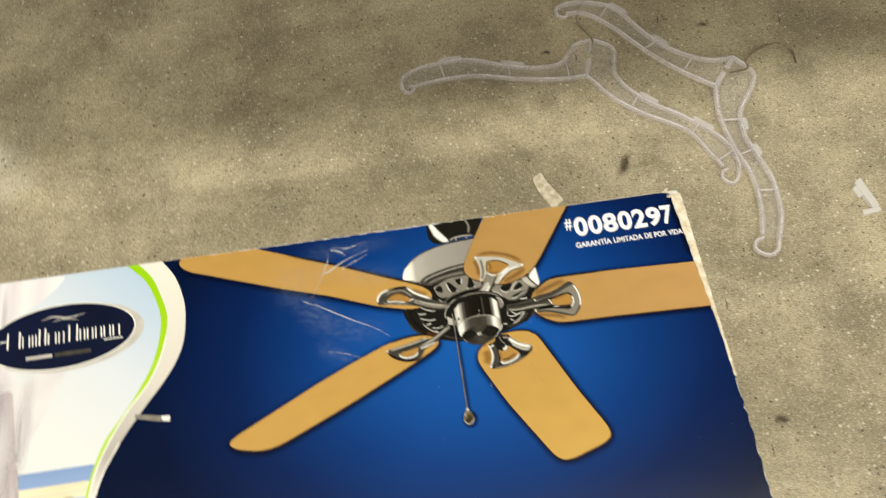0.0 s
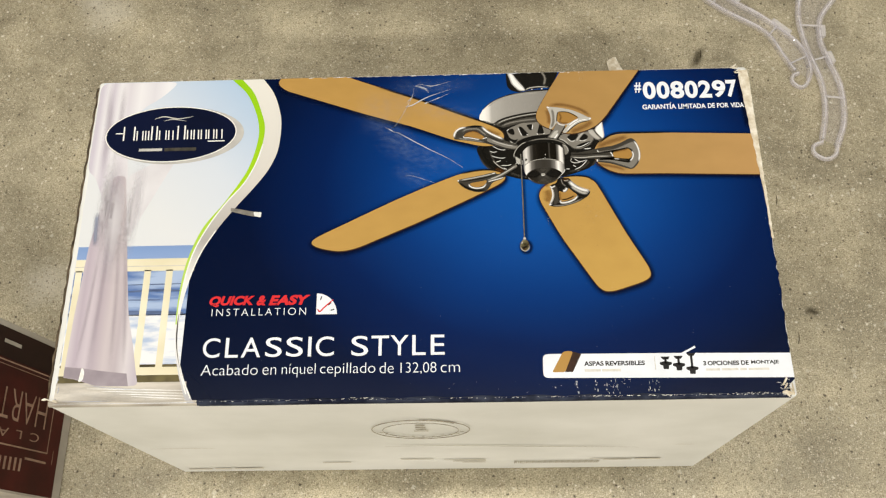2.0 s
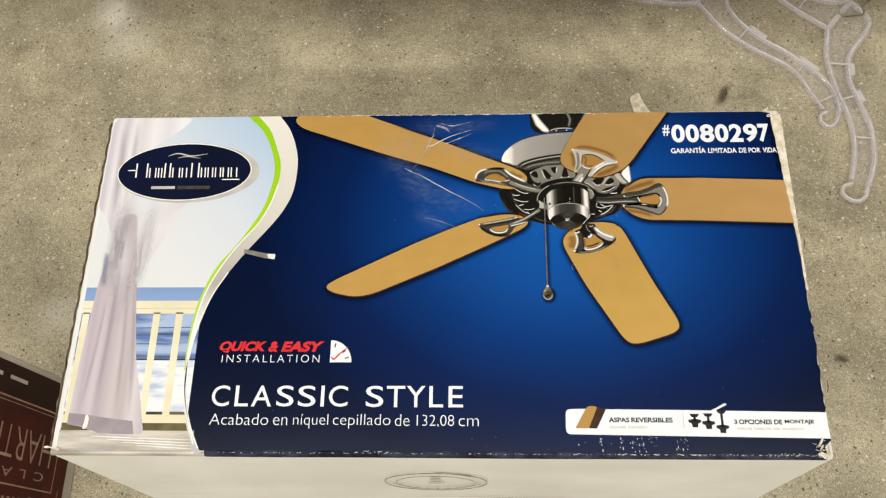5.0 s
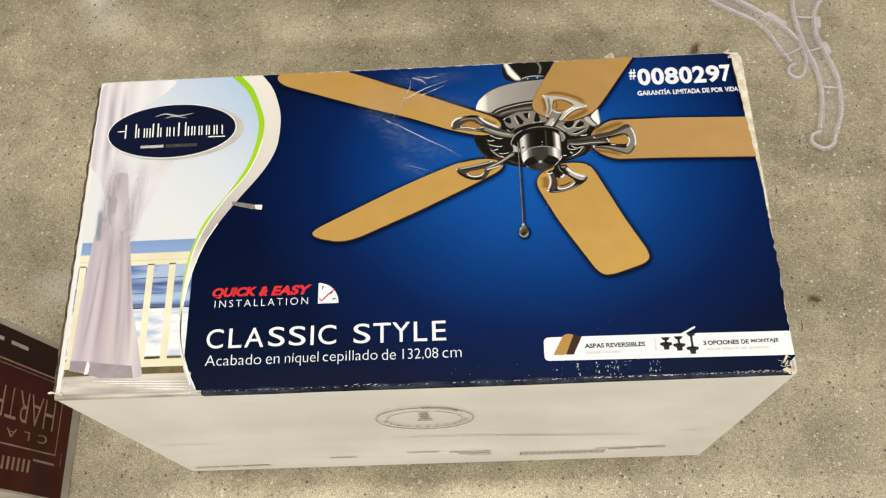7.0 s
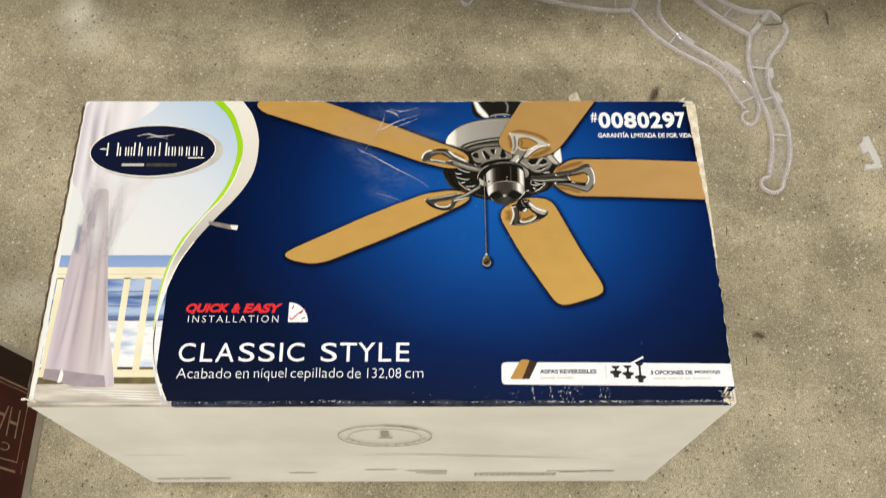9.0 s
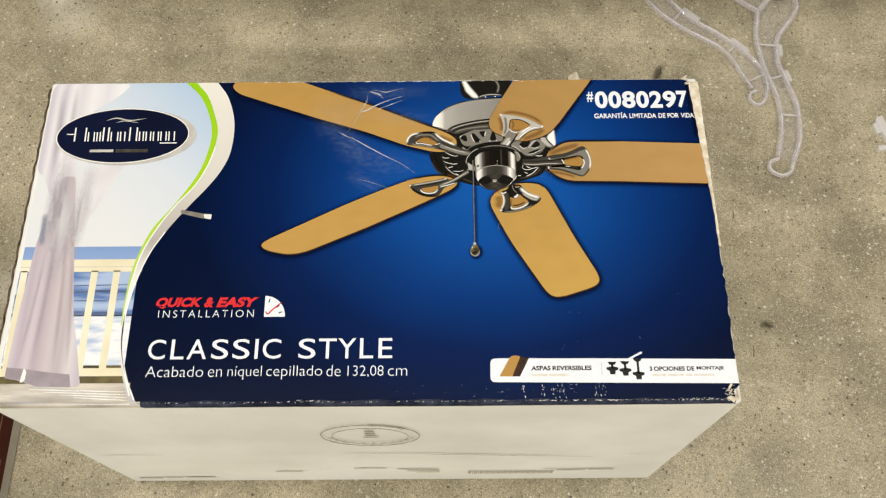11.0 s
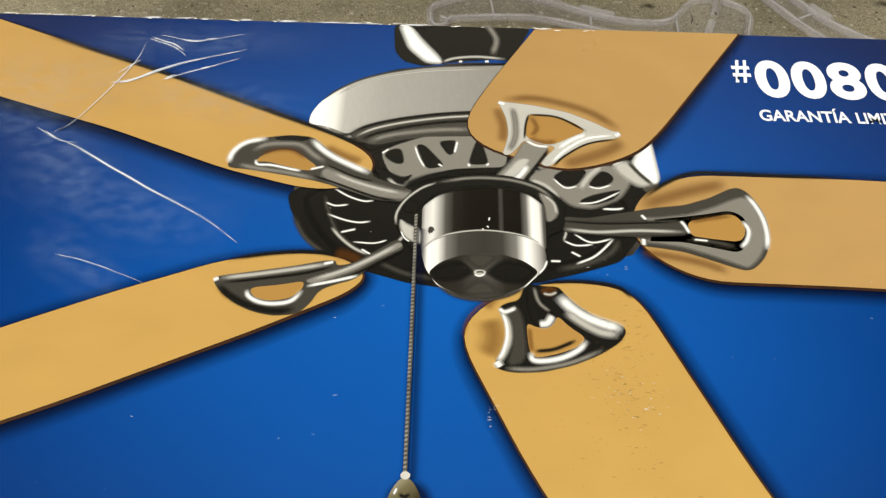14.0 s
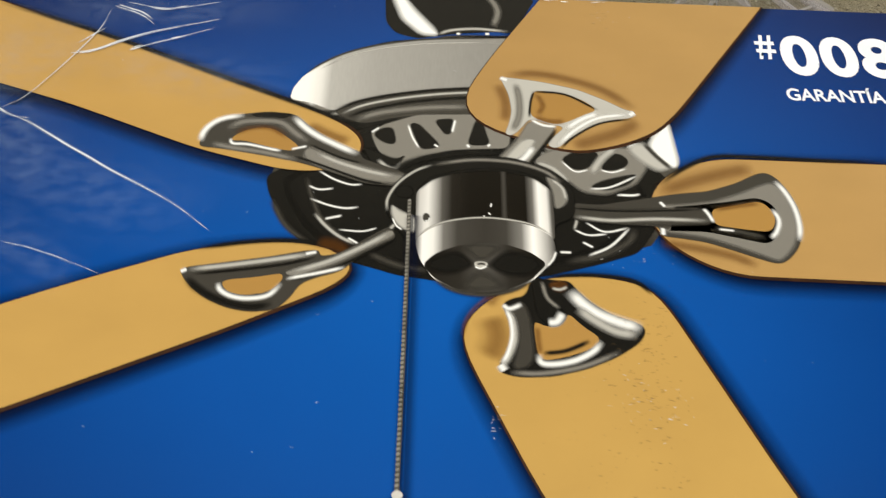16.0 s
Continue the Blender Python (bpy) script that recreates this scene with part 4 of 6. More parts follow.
stroke("glint", 'W', 0.55, 18.7, [(0.3847, 0.2310), (0.3834, 0.2320)], piece)
stroke("glint", 'W', 0.64, 19.0, [(0.3892, 0.2415), (0.3883, 0.2364)], piece)
stroke("glint", 'W', 0.74, 19.3, [(0.3924, 0.2324), (0.3930, 0.2312)], piece)
stroke("glint", 'W', 0.64, 19.6, [(0.3979, 0.2318), (0.3988, 0.2327)], piece)
stroke("pale_face", 'L', 0.92, 19.9, [(0.3684, 0.2260), (0.3711, 0.2234), (0.3734, 0.2231), (0.3751, 0.2251)], piece)
patch("dark_line", 'K', 0.45, 20.2, [(0.4166, 0.2270), (0.4223, 0.2313), (0.4282, 0.2320), (0.4235, 0.2273), (0.4206, 0.2252)], piece)
patch("dark_line", 'K', 0.45, 20.5, [(0.4276, 0.2255), (0.4322, 0.2314), (0.4355, 0.2274), (0.4310, 0.2256)], piece)
stroke("glint", 'W', 1.47, 20.8, [(0.4190, 0.2281), (0.4248, 0.2244), (0.4300, 0.2232)], piece)
stroke("glint", 'W', 1.10, 21.1, [(0.4206, 0.2252), (0.4251, 0.2284), (0.4297, 0.2321)], piece)
stroke("glint", 'W', 0.83, 21.4, [(0.4279, 0.2251), (0.4325, 0.2257), (0.4357, 0.2271)], piece)
stroke("pale_face", 'L', 1.10, 21.7, [(0.4122, 0.2308), (0.4165, 0.2260), (0.4216, 0.2223)], piece)
stroke("dark_line", 'K', 1.80, 22.0, [(0.3705, 0.2214), (0.3793, 0.2261), (0.3884, 0.2285), (0.3991, 0.2296), (0.4113, 0.2280)], piece)
ring = patch("vent_ring", 'M', 1.0, 22.05, [(0.4097, 0.2272), (0.4153, 0.2315), (0.4251, 0.2331), (0.4359, 0.2331), (0.4407, 0.2321), (0.4411, 0.2265), (0.4372, 0.2202), (0.4289, 0.2162), (0.4228, 0.2169), (0.4179, 0.2220)], fan, "slotted nickel vent ring print")
patch("dark_line", 'K', 0.4, 22.2, [(0.4174, 0.2280), (0.4217, 0.2313), (0.4271, 0.2315), (0.4283, 0.2299), (0.4250, 0.2251), (0.4212, 0.2242)], ring)
patch("dark_line", 'K', 0.4, 22.25, [(0.4279, 0.2252), (0.4307, 0.2291), (0.4330, 0.2314), (0.4363, 0.2288), (0.4352, 0.2260), (0.4308, 0.2244)], ring)
patch("dark_line", 'K', 0.5, 22.3, [(0.4245, 0.2187), (0.4283, 0.2211), (0.4349, 0.2232), (0.4383, 0.2239), (0.4356, 0.2201), (0.4291, 0.2175)], ring)
stroke("glint", 'W', 0.5, 22.4, [(0.4177, 0.2276), (0.4212, 0.2240), (0.4251, 0.2247)], ring)
stroke("glint", 'W', 0.5, 22.45, [(0.4280, 0.2248), (0.4313, 0.2241), (0.4353, 0.2256)], ring)
stroke("pale_face", 'L', 1.6, 22.5, [(0.4254, 0.2231), (0.4288, 0.2288), (0.4332, 0.2332)], ring)
stroke("pale_face", 'L', 1.2, 22.55, [(0.4108, 0.2268), (0.4154, 0.2247), (0.4194, 0.2201)], ring)
stroke("glint", 'W', 0.5, 22.6, [(0.4245, 0.2181), (0.4302, 0.2189), (0.4381, 0.2233)], ring)
stroke("glint", 'W', 0.5, 22.65, [(0.4323, 0.2164), (0.4352, 0.2163), (0.4381, 0.2169)], ring)
patch("glint", 'W', 1.2, 22.7, [(0.4420, 0.2344), (0.4467, 0.2412), (0.4487, 0.2435), (0.4497, 0.2276), (0.4480, 0.2261), (0.4442, 0.2297)], ring)
patch("pale_face", 'L', 1.6, 22.75, [(0.4359, 0.2331), (0.4411, 0.2353), (0.4442, 0.2297), (0.4474, 0.2261), (0.4435, 0.2250), (0.4392, 0.2285)], ring)
stroke("dark_line", 'D', 1.0, 22.8, [(0.4410, 0.2348), (0.4437, 0.2306), (0.4474, 0.2261)], ring)
stroke("blade_edge", 'K', 1.30, 24.0, [(0.2511, 0.2837), (0.2882, 0.2698), (0.3271, 0.2530), (0.3505, 0.2431), (0.3635, 0.2364)], fan)
stroke("blade_edge", 'K', 1.20, 24.3, [(0.4433, 0.2203), (0.4510, 0.2265), (0.4594, 0.2308), (0.4703, 0.2313), (0.4890, 0.2309), (0.5074, 0.2309)], fan)
stroke("blade_edge", 'K', 1.20, 24.6, [(0.3259, 0.1950), (0.3379, 0.1974), (0.3490, 0.1983), (0.3590, 0.1968)], fan)
stroke("blade_edge", 'U', 0.90, 24.9, [(0.3912, 0.1721), (0.3928, 0.1783), (0.3983, 0.1840), (0.4066, 0.1876)], fan)
stroke("blade_edge", 'K', 1.00, 25.2, [(0.4109, 0.1899), (0.4235, 0.1907), (0.4331, 0.1894), (0.4375, 0.1855)], fan)
stroke("blade_tone", 'U', 3.74, 26.0, [(0.4422, 0.2174), (0.4518, 0.2216), (0.4615, 0.2250), (0.4704, 0.2274)], fan)
stroke("blade_tone", 'U', 2.38, 26.3, [(0.4409, 0.2013), (0.4486, 0.2002), (0.4583, 0.1980), (0.4656, 0.1948)], fan)
stroke("blade_tone", 'U', 5.10, 26.6, [(0.3979, 0.1784), (0.3994, 0.1724), (0.3974, 0.1663)], fan)
stroke("blade_tone", 'U', 2.38, 26.9, [(0.4025, 0.1874), (0.3997, 0.1849), (0.3971, 0.1808)], fan)
stroke("blade_tone", 'U', 3.74, 27.2, [(0.4208, 0.2329), (0.4272, 0.2353), (0.4354, 0.2392), (0.4407, 0.2438)], fan)
stroke("blade_tone", 'U', 2.72, 27.5, [(0.3487, 0.2378), (0.3544, 0.2343), (0.3608, 0.2315)], fan)
stroke("blade_tone", 'U', 2.72, 27.8, [(0.3548, 0.1982), (0.3606, 0.1967), (0.3637, 0.1926)], fan)
stroke("blade_tone", 'U', 2.72, 28.1, [(0.4012, 0.2563), (0.4034, 0.2485), (0.4029, 0.2409)], fan)
piece = patch("blade_arm", 'D', 0.30, 29.0, [(0.3205, 0.2282), (0.3207, 0.2307), (0.3220, 0.2359), (0.3253, 0.2390), (0.3305, 0.2406), (0.3366, 0.2417), (0.3449, 0.2413), (0.3492, 0.2370), (0.3537, 0.2333), (0.3586, 0.2304), (0.3641, 0.2280), (0.3642, 0.2260), (0.3734, 0.2225), (0.3768, 0.2209), (0.3769, 0.2170), (0.3722, 0.2168), (0.3655, 0.2173), (0.3587, 0.2199), (0.3525, 0.2223), (0.3463, 0.2242), (0.3387, 0.2257), (0.3279, 0.2276)], fan, "polished nickel blade arm print")
patch("opening", 'O', 0.30, 29.3, [(0.3284, 0.2306), (0.3298, 0.2330), (0.3328, 0.2350), (0.3365, 0.2360), (0.3402, 0.2353), (0.3442, 0.2322), (0.3476, 0.2291), (0.3459, 0.2278), (0.3429, 0.2279), (0.3374, 0.2294), (0.3319, 0.2310)], piece)
stroke("brown_tone", 'U', 1.44, 29.6, [(0.3293, 0.2331), (0.3335, 0.2354), (0.3389, 0.2357), (0.3439, 0.2322)], piece)
patch("dark_line", 'K', 0.45, 29.9, [(0.3321, 0.2404), (0.3381, 0.2418), (0.3449, 0.2411), (0.3416, 0.2392), (0.3369, 0.2390)], piece)
stroke("grey_face", 'M', 1.60, 30.2, [(0.3268, 0.2347), (0.3309, 0.2376), (0.3370, 0.2383), (0.3417, 0.2377), (0.3460, 0.2339), (0.3499, 0.2308)], piece)
patch("grey_face", 'M', 1.20, 30.5, [(0.3495, 0.2296), (0.3567, 0.2261), (0.3644, 0.2232), (0.3720, 0.2210), (0.3768, 0.2205), (0.3766, 0.2181), (0.3722, 0.2176), (0.3655, 0.2184), (0.3586, 0.2208), (0.3524, 0.2231), (0.3484, 0.2259)], piece)
stroke("pale_face", 'L', 1.10, 30.8, [(0.3520, 0.2273), (0.3583, 0.2242), (0.3660, 0.2216), (0.3735, 0.2199)], piece)
stroke("grey_face", 'M', 1.40, 31.1, [(0.3233, 0.2296), (0.3293, 0.2282), (0.3385, 0.2268), (0.3478, 0.2245)], piece)
stroke("dark_line", 'K', 0.60, 31.4, [(0.3461, 0.2260), (0.3539, 0.2230), (0.3647, 0.2186), (0.3722, 0.2170)], piece)
stroke("glint", 'W', 1.38, 31.7, [(0.3206, 0.2297), (0.3211, 0.2336), (0.3230, 0.2368), (0.3261, 0.2389), (0.3315, 0.2402)], piece)
stroke("glint", 'W', 1.56, 32.0, [(0.3445, 0.2406), (0.3480, 0.2365), (0.3522, 0.2332), (0.3579, 0.2300), (0.3635, 0.2272)], piece)
stroke("glint", 'W', 0.74, 32.3, [(0.3286, 0.2317), (0.3294, 0.2297), (0.3336, 0.2295), (0.3398, 0.2281), (0.3429, 0.2275)], piece)
stroke("glint", 'W', 0.64, 32.6, [(0.3451, 0.2282), (0.3495, 0.2296)], piece)
stroke("dark_line", 'K', 0.50, 32.9, [(0.3499, 0.2304), (0.3582, 0.2261), (0.3643, 0.2242)], piece)
piece = patch("blade_arm", 'D', 0.30, 29.0, [(0.3231, 0.1875), (0.3237, 0.1892), (0.3335, 0.1911), (0.3442, 0.1932), (0.3530, 0.1954), (0.3559, 0.1955), (0.3561, 0.1936), (0.3607, 0.1947), (0.3728, 0.2039), (0.3750, 0.2001), (0.3663, 0.1949), (0.3635, 0.1914), (0.3612, 0.1893), (0.3559, 0.1875), (0.3520, 0.1855), (0.3504, 0.1818), (0.3472, 0.1779), (0.3409, 0.1772), (0.3355, 0.1782), (0.3300, 0.1807), (0.3258, 0.1841)], fan, "polished nickel blade arm print")
patch("opening", 'O', 0.30, 29.3, [(0.3334, 0.1848), (0.3343, 0.1860), (0.3409, 0.1869), (0.3480, 0.1885), (0.3475, 0.1855), (0.3447, 0.1828), (0.3392, 0.1817), (0.3351, 0.1826)], piece)
stroke("dark_line", 'K', 1.60, 29.6, [(0.3247, 0.1866), (0.3280, 0.1833), (0.3339, 0.1801), (0.3407, 0.1786), (0.3466, 0.1796)], piece)
stroke("pale_face", 'L', 1.10, 29.9, [(0.3246, 0.1886), (0.3337, 0.1901), (0.3444, 0.1922), (0.3552, 0.1946)], piece)
stroke("dark_line", 'K', 0.70, 30.2, [(0.3260, 0.1872), (0.3366, 0.1889), (0.3473, 0.1909), (0.3553, 0.1934)], piece)
patch("grey_face", 'M', 0.61, 30.5, [(0.3475, 0.1886), (0.3555, 0.1914), (0.3622, 0.1939), (0.3732, 0.2028), (0.3744, 0.2008), (0.3662, 0.1957), (0.3609, 0.1920), (0.3504, 0.1874)], piece)
stroke("pale_face", 'L', 1.10, 30.8, [(0.3489, 0.1885), (0.3582, 0.1922), (0.3662, 0.1969), (0.3736, 0.2020)], piece)
stroke("dark_line", 'K', 0.60, 31.1, [(0.3505, 0.1863), (0.3584, 0.1895), (0.3663, 0.1942), (0.3747, 0.1999)], piece)
stroke("glint", 'W', 1.01, 31.4, [(0.3326, 0.1853), (0.3334, 0.1831), (0.3363, 0.1814), (0.3404, 0.1809), (0.3450, 0.1820), (0.3479, 0.1857)], piece)
stroke("glint", 'W', 0.92, 31.7, [(0.3231, 0.1879), (0.3246, 0.1887)], piece)
stroke("glint", 'W', 0.74, 32.0, [(0.3484, 0.1867), (0.3557, 0.1886), (0.3627, 0.1907)], piece)
stroke("glint", 'W', 0.74, 32.3, [(0.3524, 0.1942), (0.3554, 0.1950)], piece)
piece = patch("blade_arm", 'D', 0.30, 29.0, [(0.4194, 0.2132), (0.4268, 0.2127), (0.4417, 0.2160), (0.4482, 0.2174), (0.4559, 0.2185), (0.4640, 0.2216), (0.4699, 0.2250), (0.4727, 0.2259), (0.4754, 0.2241), (0.4780, 0.2189), (0.4793, 0.2131), (0.4788, 0.2068), (0.4767, 0.2012), (0.4733, 0.1972), (0.4705, 0.1957), (0.4667, 0.1968), (0.4600, 0.1994), (0.4532, 0.2018), (0.4461, 0.2029), (0.4416, 0.2033), (0.4417, 0.2064), (0.4321, 0.2067), (0.4191, 0.2076)], fan, "polished nickel blade arm print")
patch("grey_face", 'M', 0.96, 29.3, [(0.4429, 0.2134), (0.4476, 0.2136), (0.4568, 0.2151), (0.4645, 0.2181), (0.4707, 0.2213), (0.4742, 0.2224), (0.4765, 0.2188), (0.4778, 0.2126), (0.4775, 0.2064), (0.4754, 0.2013), (0.4723, 0.1978), (0.4704, 0.1967), (0.4672, 0.1982), (0.4603, 0.2010), (0.4535, 0.2034), (0.4463, 0.2044), (0.4432, 0.2046), (0.4436, 0.2057), (0.4538, 0.2058), (0.4637, 0.2037), (0.4690, 0.2024), (0.4723, 0.2062), (0.4732, 0.2106), (0.4720, 0.2146), (0.4690, 0.2164), (0.4612, 0.2146), (0.4535, 0.2133), (0.4445, 0.2120)], piece)
patch("opening", 'O', 0.30, 29.6, [(0.4559, 0.2125), (0.4626, 0.2141), (0.4692, 0.2158), (0.4715, 0.2139), (0.4725, 0.2106), (0.4716, 0.2074), (0.4696, 0.2057), (0.4613, 0.2066), (0.4561, 0.2073)], piece)
stroke("brown_tone", 'U', 1.20, 29.9, [(0.4567, 0.2123), (0.4625, 0.2137), (0.4695, 0.2151)], piece)
stroke("dark_face", 'D', 1.20, 30.2, [(0.4557, 0.2064), (0.4611, 0.2057), (0.4688, 0.2039)], piece)
patch("dark_face", 'D', 0.72, 30.5, [(0.4196, 0.2117), (0.4326, 0.2115), (0.4535, 0.2129), (0.4559, 0.2077), (0.4438, 0.2068), (0.4321, 0.2067), (0.4193, 0.2076)], piece)
stroke("pale_face", 'L', 0.92, 30.8, [(0.4199, 0.2087), (0.4293, 0.2078), (0.4411, 0.2087), (0.4550, 0.2087)], piece)
stroke("dark_line", 'K', 0.50, 31.1, [(0.4196, 0.2113), (0.4325, 0.2109), (0.4534, 0.2122)], piece)
stroke("glint", 'W', 1.20, 31.4, [(0.4746, 0.2232), (0.4768, 0.2190), (0.4782, 0.2136), (0.4782, 0.2077), (0.4770, 0.2028)], piece)
stroke("glint", 'W', 1.01, 31.7, [(0.4721, 0.2135), (0.4732, 0.2098), (0.4720, 0.2061), (0.4698, 0.2035)], piece)
stroke("glint", 'W', 1.01, 32.0, [(0.4425, 0.2060), (0.4423, 0.2035)], piece)
stroke("glint", 'W', 0.83, 32.3, [(0.4539, 0.2127), (0.4550, 0.2109), (0.4560, 0.2080)], piece)
stroke("glint", 'W', 0.55, 32.6, [(0.4568, 0.2061), (0.4611, 0.2057)], piece)
stroke("glint", 'W', 0.74, 32.9, [(0.4427, 0.2145), (0.4440, 0.2127)], piece)
piece = patch("blade_arm", 'K', 0.30, 29.0, [(0.4004, 0.1814), (0.4030, 0.1832), (0.4065, 0.1840), (0.4078, 0.1888), (0.4111, 0.1892), (0.4143, 0.1887), (0.4172, 0.1888), (0.4187, 0.1865), (0.4217, 0.1831), (0.4266, 0.1795), (0.4339, 0.1769), (0.4345, 0.1748), (0.4325, 0.1718), (0.4268, 0.1679), (0.4200, 0.1648), (0.4121, 0.1626), (0.4043, 0.1621), (0.4002, 0.1630), (0.3992, 0.1645), (0.4012, 0.1676), (0.4030, 0.1725), (0.4030, 0.1763)], fan, "polished nickel blade arm print")
patch("opening", 'O', 0.30, 29.3, [(0.4081, 0.1730), (0.4081, 0.1772), (0.4104, 0.1758), (0.4135, 0.1754), (0.4156, 0.1772), (0.4164, 0.1797), (0.4195, 0.1761), (0.4238, 0.1729), (0.4217, 0.1703), (0.4163, 0.1680), (0.4105, 0.1666), (0.4087, 0.1676)], piece)
stroke("brown_tone", 'U', 1.20, 29.6, [(0.4088, 0.1757), (0.4089, 0.1719), (0.4092, 0.1682)], piece)
stroke("dark_line", 'K', 0.90, 29.9, [(0.4098, 0.1685), (0.4151, 0.1693), (0.4212, 0.1722)], piece)
patch("dark_face", 'D', 0.96, 30.2, [(0.4019, 0.1809), (0.4057, 0.1827), (0.4073, 0.1780), (0.4078, 0.1711), (0.4077, 0.1667), (0.4057, 0.1644), (0.4024, 0.1643), (0.4039, 0.1688), (0.4045, 0.1740), (0.4035, 0.1779)], piece)
stroke("pale_face", 'L', 1.29, 30.5, [(0.4017, 0.1806), (0.4032, 0.1763), (0.4033, 0.1717), (0.4019, 0.1677), (0.4000, 0.1645)], piece)
stroke("glint", 'W', 0.83, 30.8, [(0.4013, 0.1808), (0.4026, 0.1771), (0.4028, 0.1725), (0.4016, 0.1680), (0.4000, 0.1653)], piece)
stroke("glint", 'W', 1.56, 31.1, [(0.3998, 0.1653), (0.4009, 0.1636)], piece)
stroke("glint", 'W', 0.92, 31.4, [(0.4007, 0.1814), (0.4025, 0.1803), (0.4056, 0.1817)], piece)
stroke("glint", 'W', 2.39, 31.7, [(0.4170, 0.1862), (0.4200, 0.1824), (0.4238, 0.1794), (0.4290, 0.1772), (0.4340, 0.1757)], piece)
stroke("pale_face", 'L', 1.84, 32.0, [(0.4186, 0.1811), (0.4224, 0.1778), (0.4275, 0.1748), (0.4327, 0.1741)], piece)
stroke("glint", 'W', 1.20, 32.3, [(0.4089, 0.1685), (0.4094, 0.1660), (0.4129, 0.1658), (0.4175, 0.1670), (0.4216, 0.1694), (0.4240, 0.1723)], piece)
stroke("grey_face", 'M', 1.00, 32.6, [(0.4018, 0.1633), (0.4095, 0.1633), (0.4187, 0.1653), (0.4283, 0.1696)], piece)
patch("dark_line", 'K', 0.45, 32.9, [(0.4081, 0.1898), (0.4111, 0.1892), (0.4119, 0.1840), (0.4158, 0.1797), (0.4153, 0.1772), (0.4135, 0.1756), (0.4108, 0.1761), (0.4087, 0.1795)], piece)
stroke("glint", 'W', 1.56, 33.2, [(0.4113, 0.1767), (0.4136, 0.1771), (0.4152, 0.1797)], piece)
stroke("grey_face", 'M', 0.80, 33.5, [(0.4105, 0.1885), (0.4116, 0.1837), (0.4145, 0.1806)], piece)
patch("brown_tone", 'U', 0.72, 33.8, [(0.4118, 0.1873), (0.4139, 0.1887), (0.4169, 0.1884), (0.4165, 0.1861), (0.4141, 0.1851)], piece)
stroke("pale_face", 'L', 0.64, 34.1, [(0.4128, 0.1865), (0.4148, 0.1861), (0.4168, 0.1870)], piece)
piece = patch("blade_arm", 'L', 0.30, 29.0, [(0.4019, 0.2587), (0.4054, 0.2586), (0.4143, 0.2573), (0.4240, 0.2548), (0.4318, 0.2508), (0.4375, 0.2471), (0.4401, 0.2470), (0.4390, 0.2443), (0.4327, 0.2432), (0.4261, 0.2401), (0.4211, 0.2362), (0.4172, 0.2319), (0.4149, 0.2324), (0.4144, 0.2340), (0.4172, 0.2373), (0.4197, 0.2400), (0.4143, 0.2410), (0.4099, 0.2429), (0.4071, 0.2385), (0.4048, 0.2359), (0.4027, 0.2366), (0.4040, 0.2401), (0.4050, 0.2453), (0.4043, 0.2519)], fan, "polished nickel blade arm print")
stroke("dark_line", 'U', 2.60, 29.3, [(0.4033, 0.2597), (0.4128, 0.2607), (0.4226, 0.2586), (0.4321, 0.2545), (0.4402, 0.2475)], piece)
patch("opening", 'O', 0.30, 29.6, [(0.4117, 0.2539), (0.4206, 0.2530), (0.4261, 0.2501), (0.4293, 0.2469), (0.4248, 0.2445), (0.4198, 0.2415), (0.4166, 0.2407), (0.4112, 0.2430), (0.4102, 0.2445), (0.4102, 0.2500)], piece)
stroke("brown_tone", 'U', 1.68, 29.9, [(0.4112, 0.2434), (0.4151, 0.2419), (0.4199, 0.2421)], piece)
stroke("brown_tone", 'U', 1.44, 30.2, [(0.4121, 0.2528), (0.4138, 0.2479), (0.4121, 0.2441)], piece)
stroke("dark_line", 'K', 0.70, 30.5, [(0.4112, 0.2534), (0.4206, 0.2525), (0.4295, 0.2467)], piece)
stroke("dark_line", 'K', 0.60, 30.8, [(0.4098, 0.2429), (0.4104, 0.2489), (0.4115, 0.2534)], piece)
stroke("grey_face", 'M', 1.60, 31.1, [(0.4064, 0.2566), (0.4072, 0.2498), (0.4069, 0.2432), (0.4049, 0.2376)], piece)
stroke("glint", 'W', 1.01, 31.4, [(0.4387, 0.2456), (0.4296, 0.2439), (0.4228, 0.2393), (0.4169, 0.2327)], piece)
stroke("glint", 'W', 1.29, 31.7, [(0.4197, 0.2391), (0.4247, 0.2432), (0.4294, 0.2456)], piece)
stroke("dark_line", 'K', 0.60, 32.0, [(0.4388, 0.2439), (0.4294, 0.2417), (0.4218, 0.2363), (0.4180, 0.2319)], piece)
stroke("glint", 'W', 1.20, 32.3, [(0.4019, 0.2585), (0.4042, 0.2574)], piece)
stroke("glint", 'W', 1.38, 32.6, [(0.4380, 0.2452), (0.4397, 0.2464)], piece)
patch("grey_face", 'M', 0.96, 32.9, [(0.4096, 0.2421), (0.4135, 0.2405), (0.4174, 0.2399), (0.4144, 0.2347), (0.4106, 0.2287), (0.4073, 0.2234), (0.4039, 0.2248), (0.3995, 0.2258), (0.4030, 0.2304), (0.4062, 0.2347)], piece)
patch("pale_face", 'L', 1.00, 33.2, [(0.4077, 0.2348), (0.4116, 0.2349), (0.4083, 0.2296), (0.4051, 0.2265), (0.4021, 0.2271)], piece)
stroke("glint", 'W', 1.47, 33.5, [(0.4107, 0.2324), (0.4075, 0.2276), (0.4043, 0.2258)], piece)
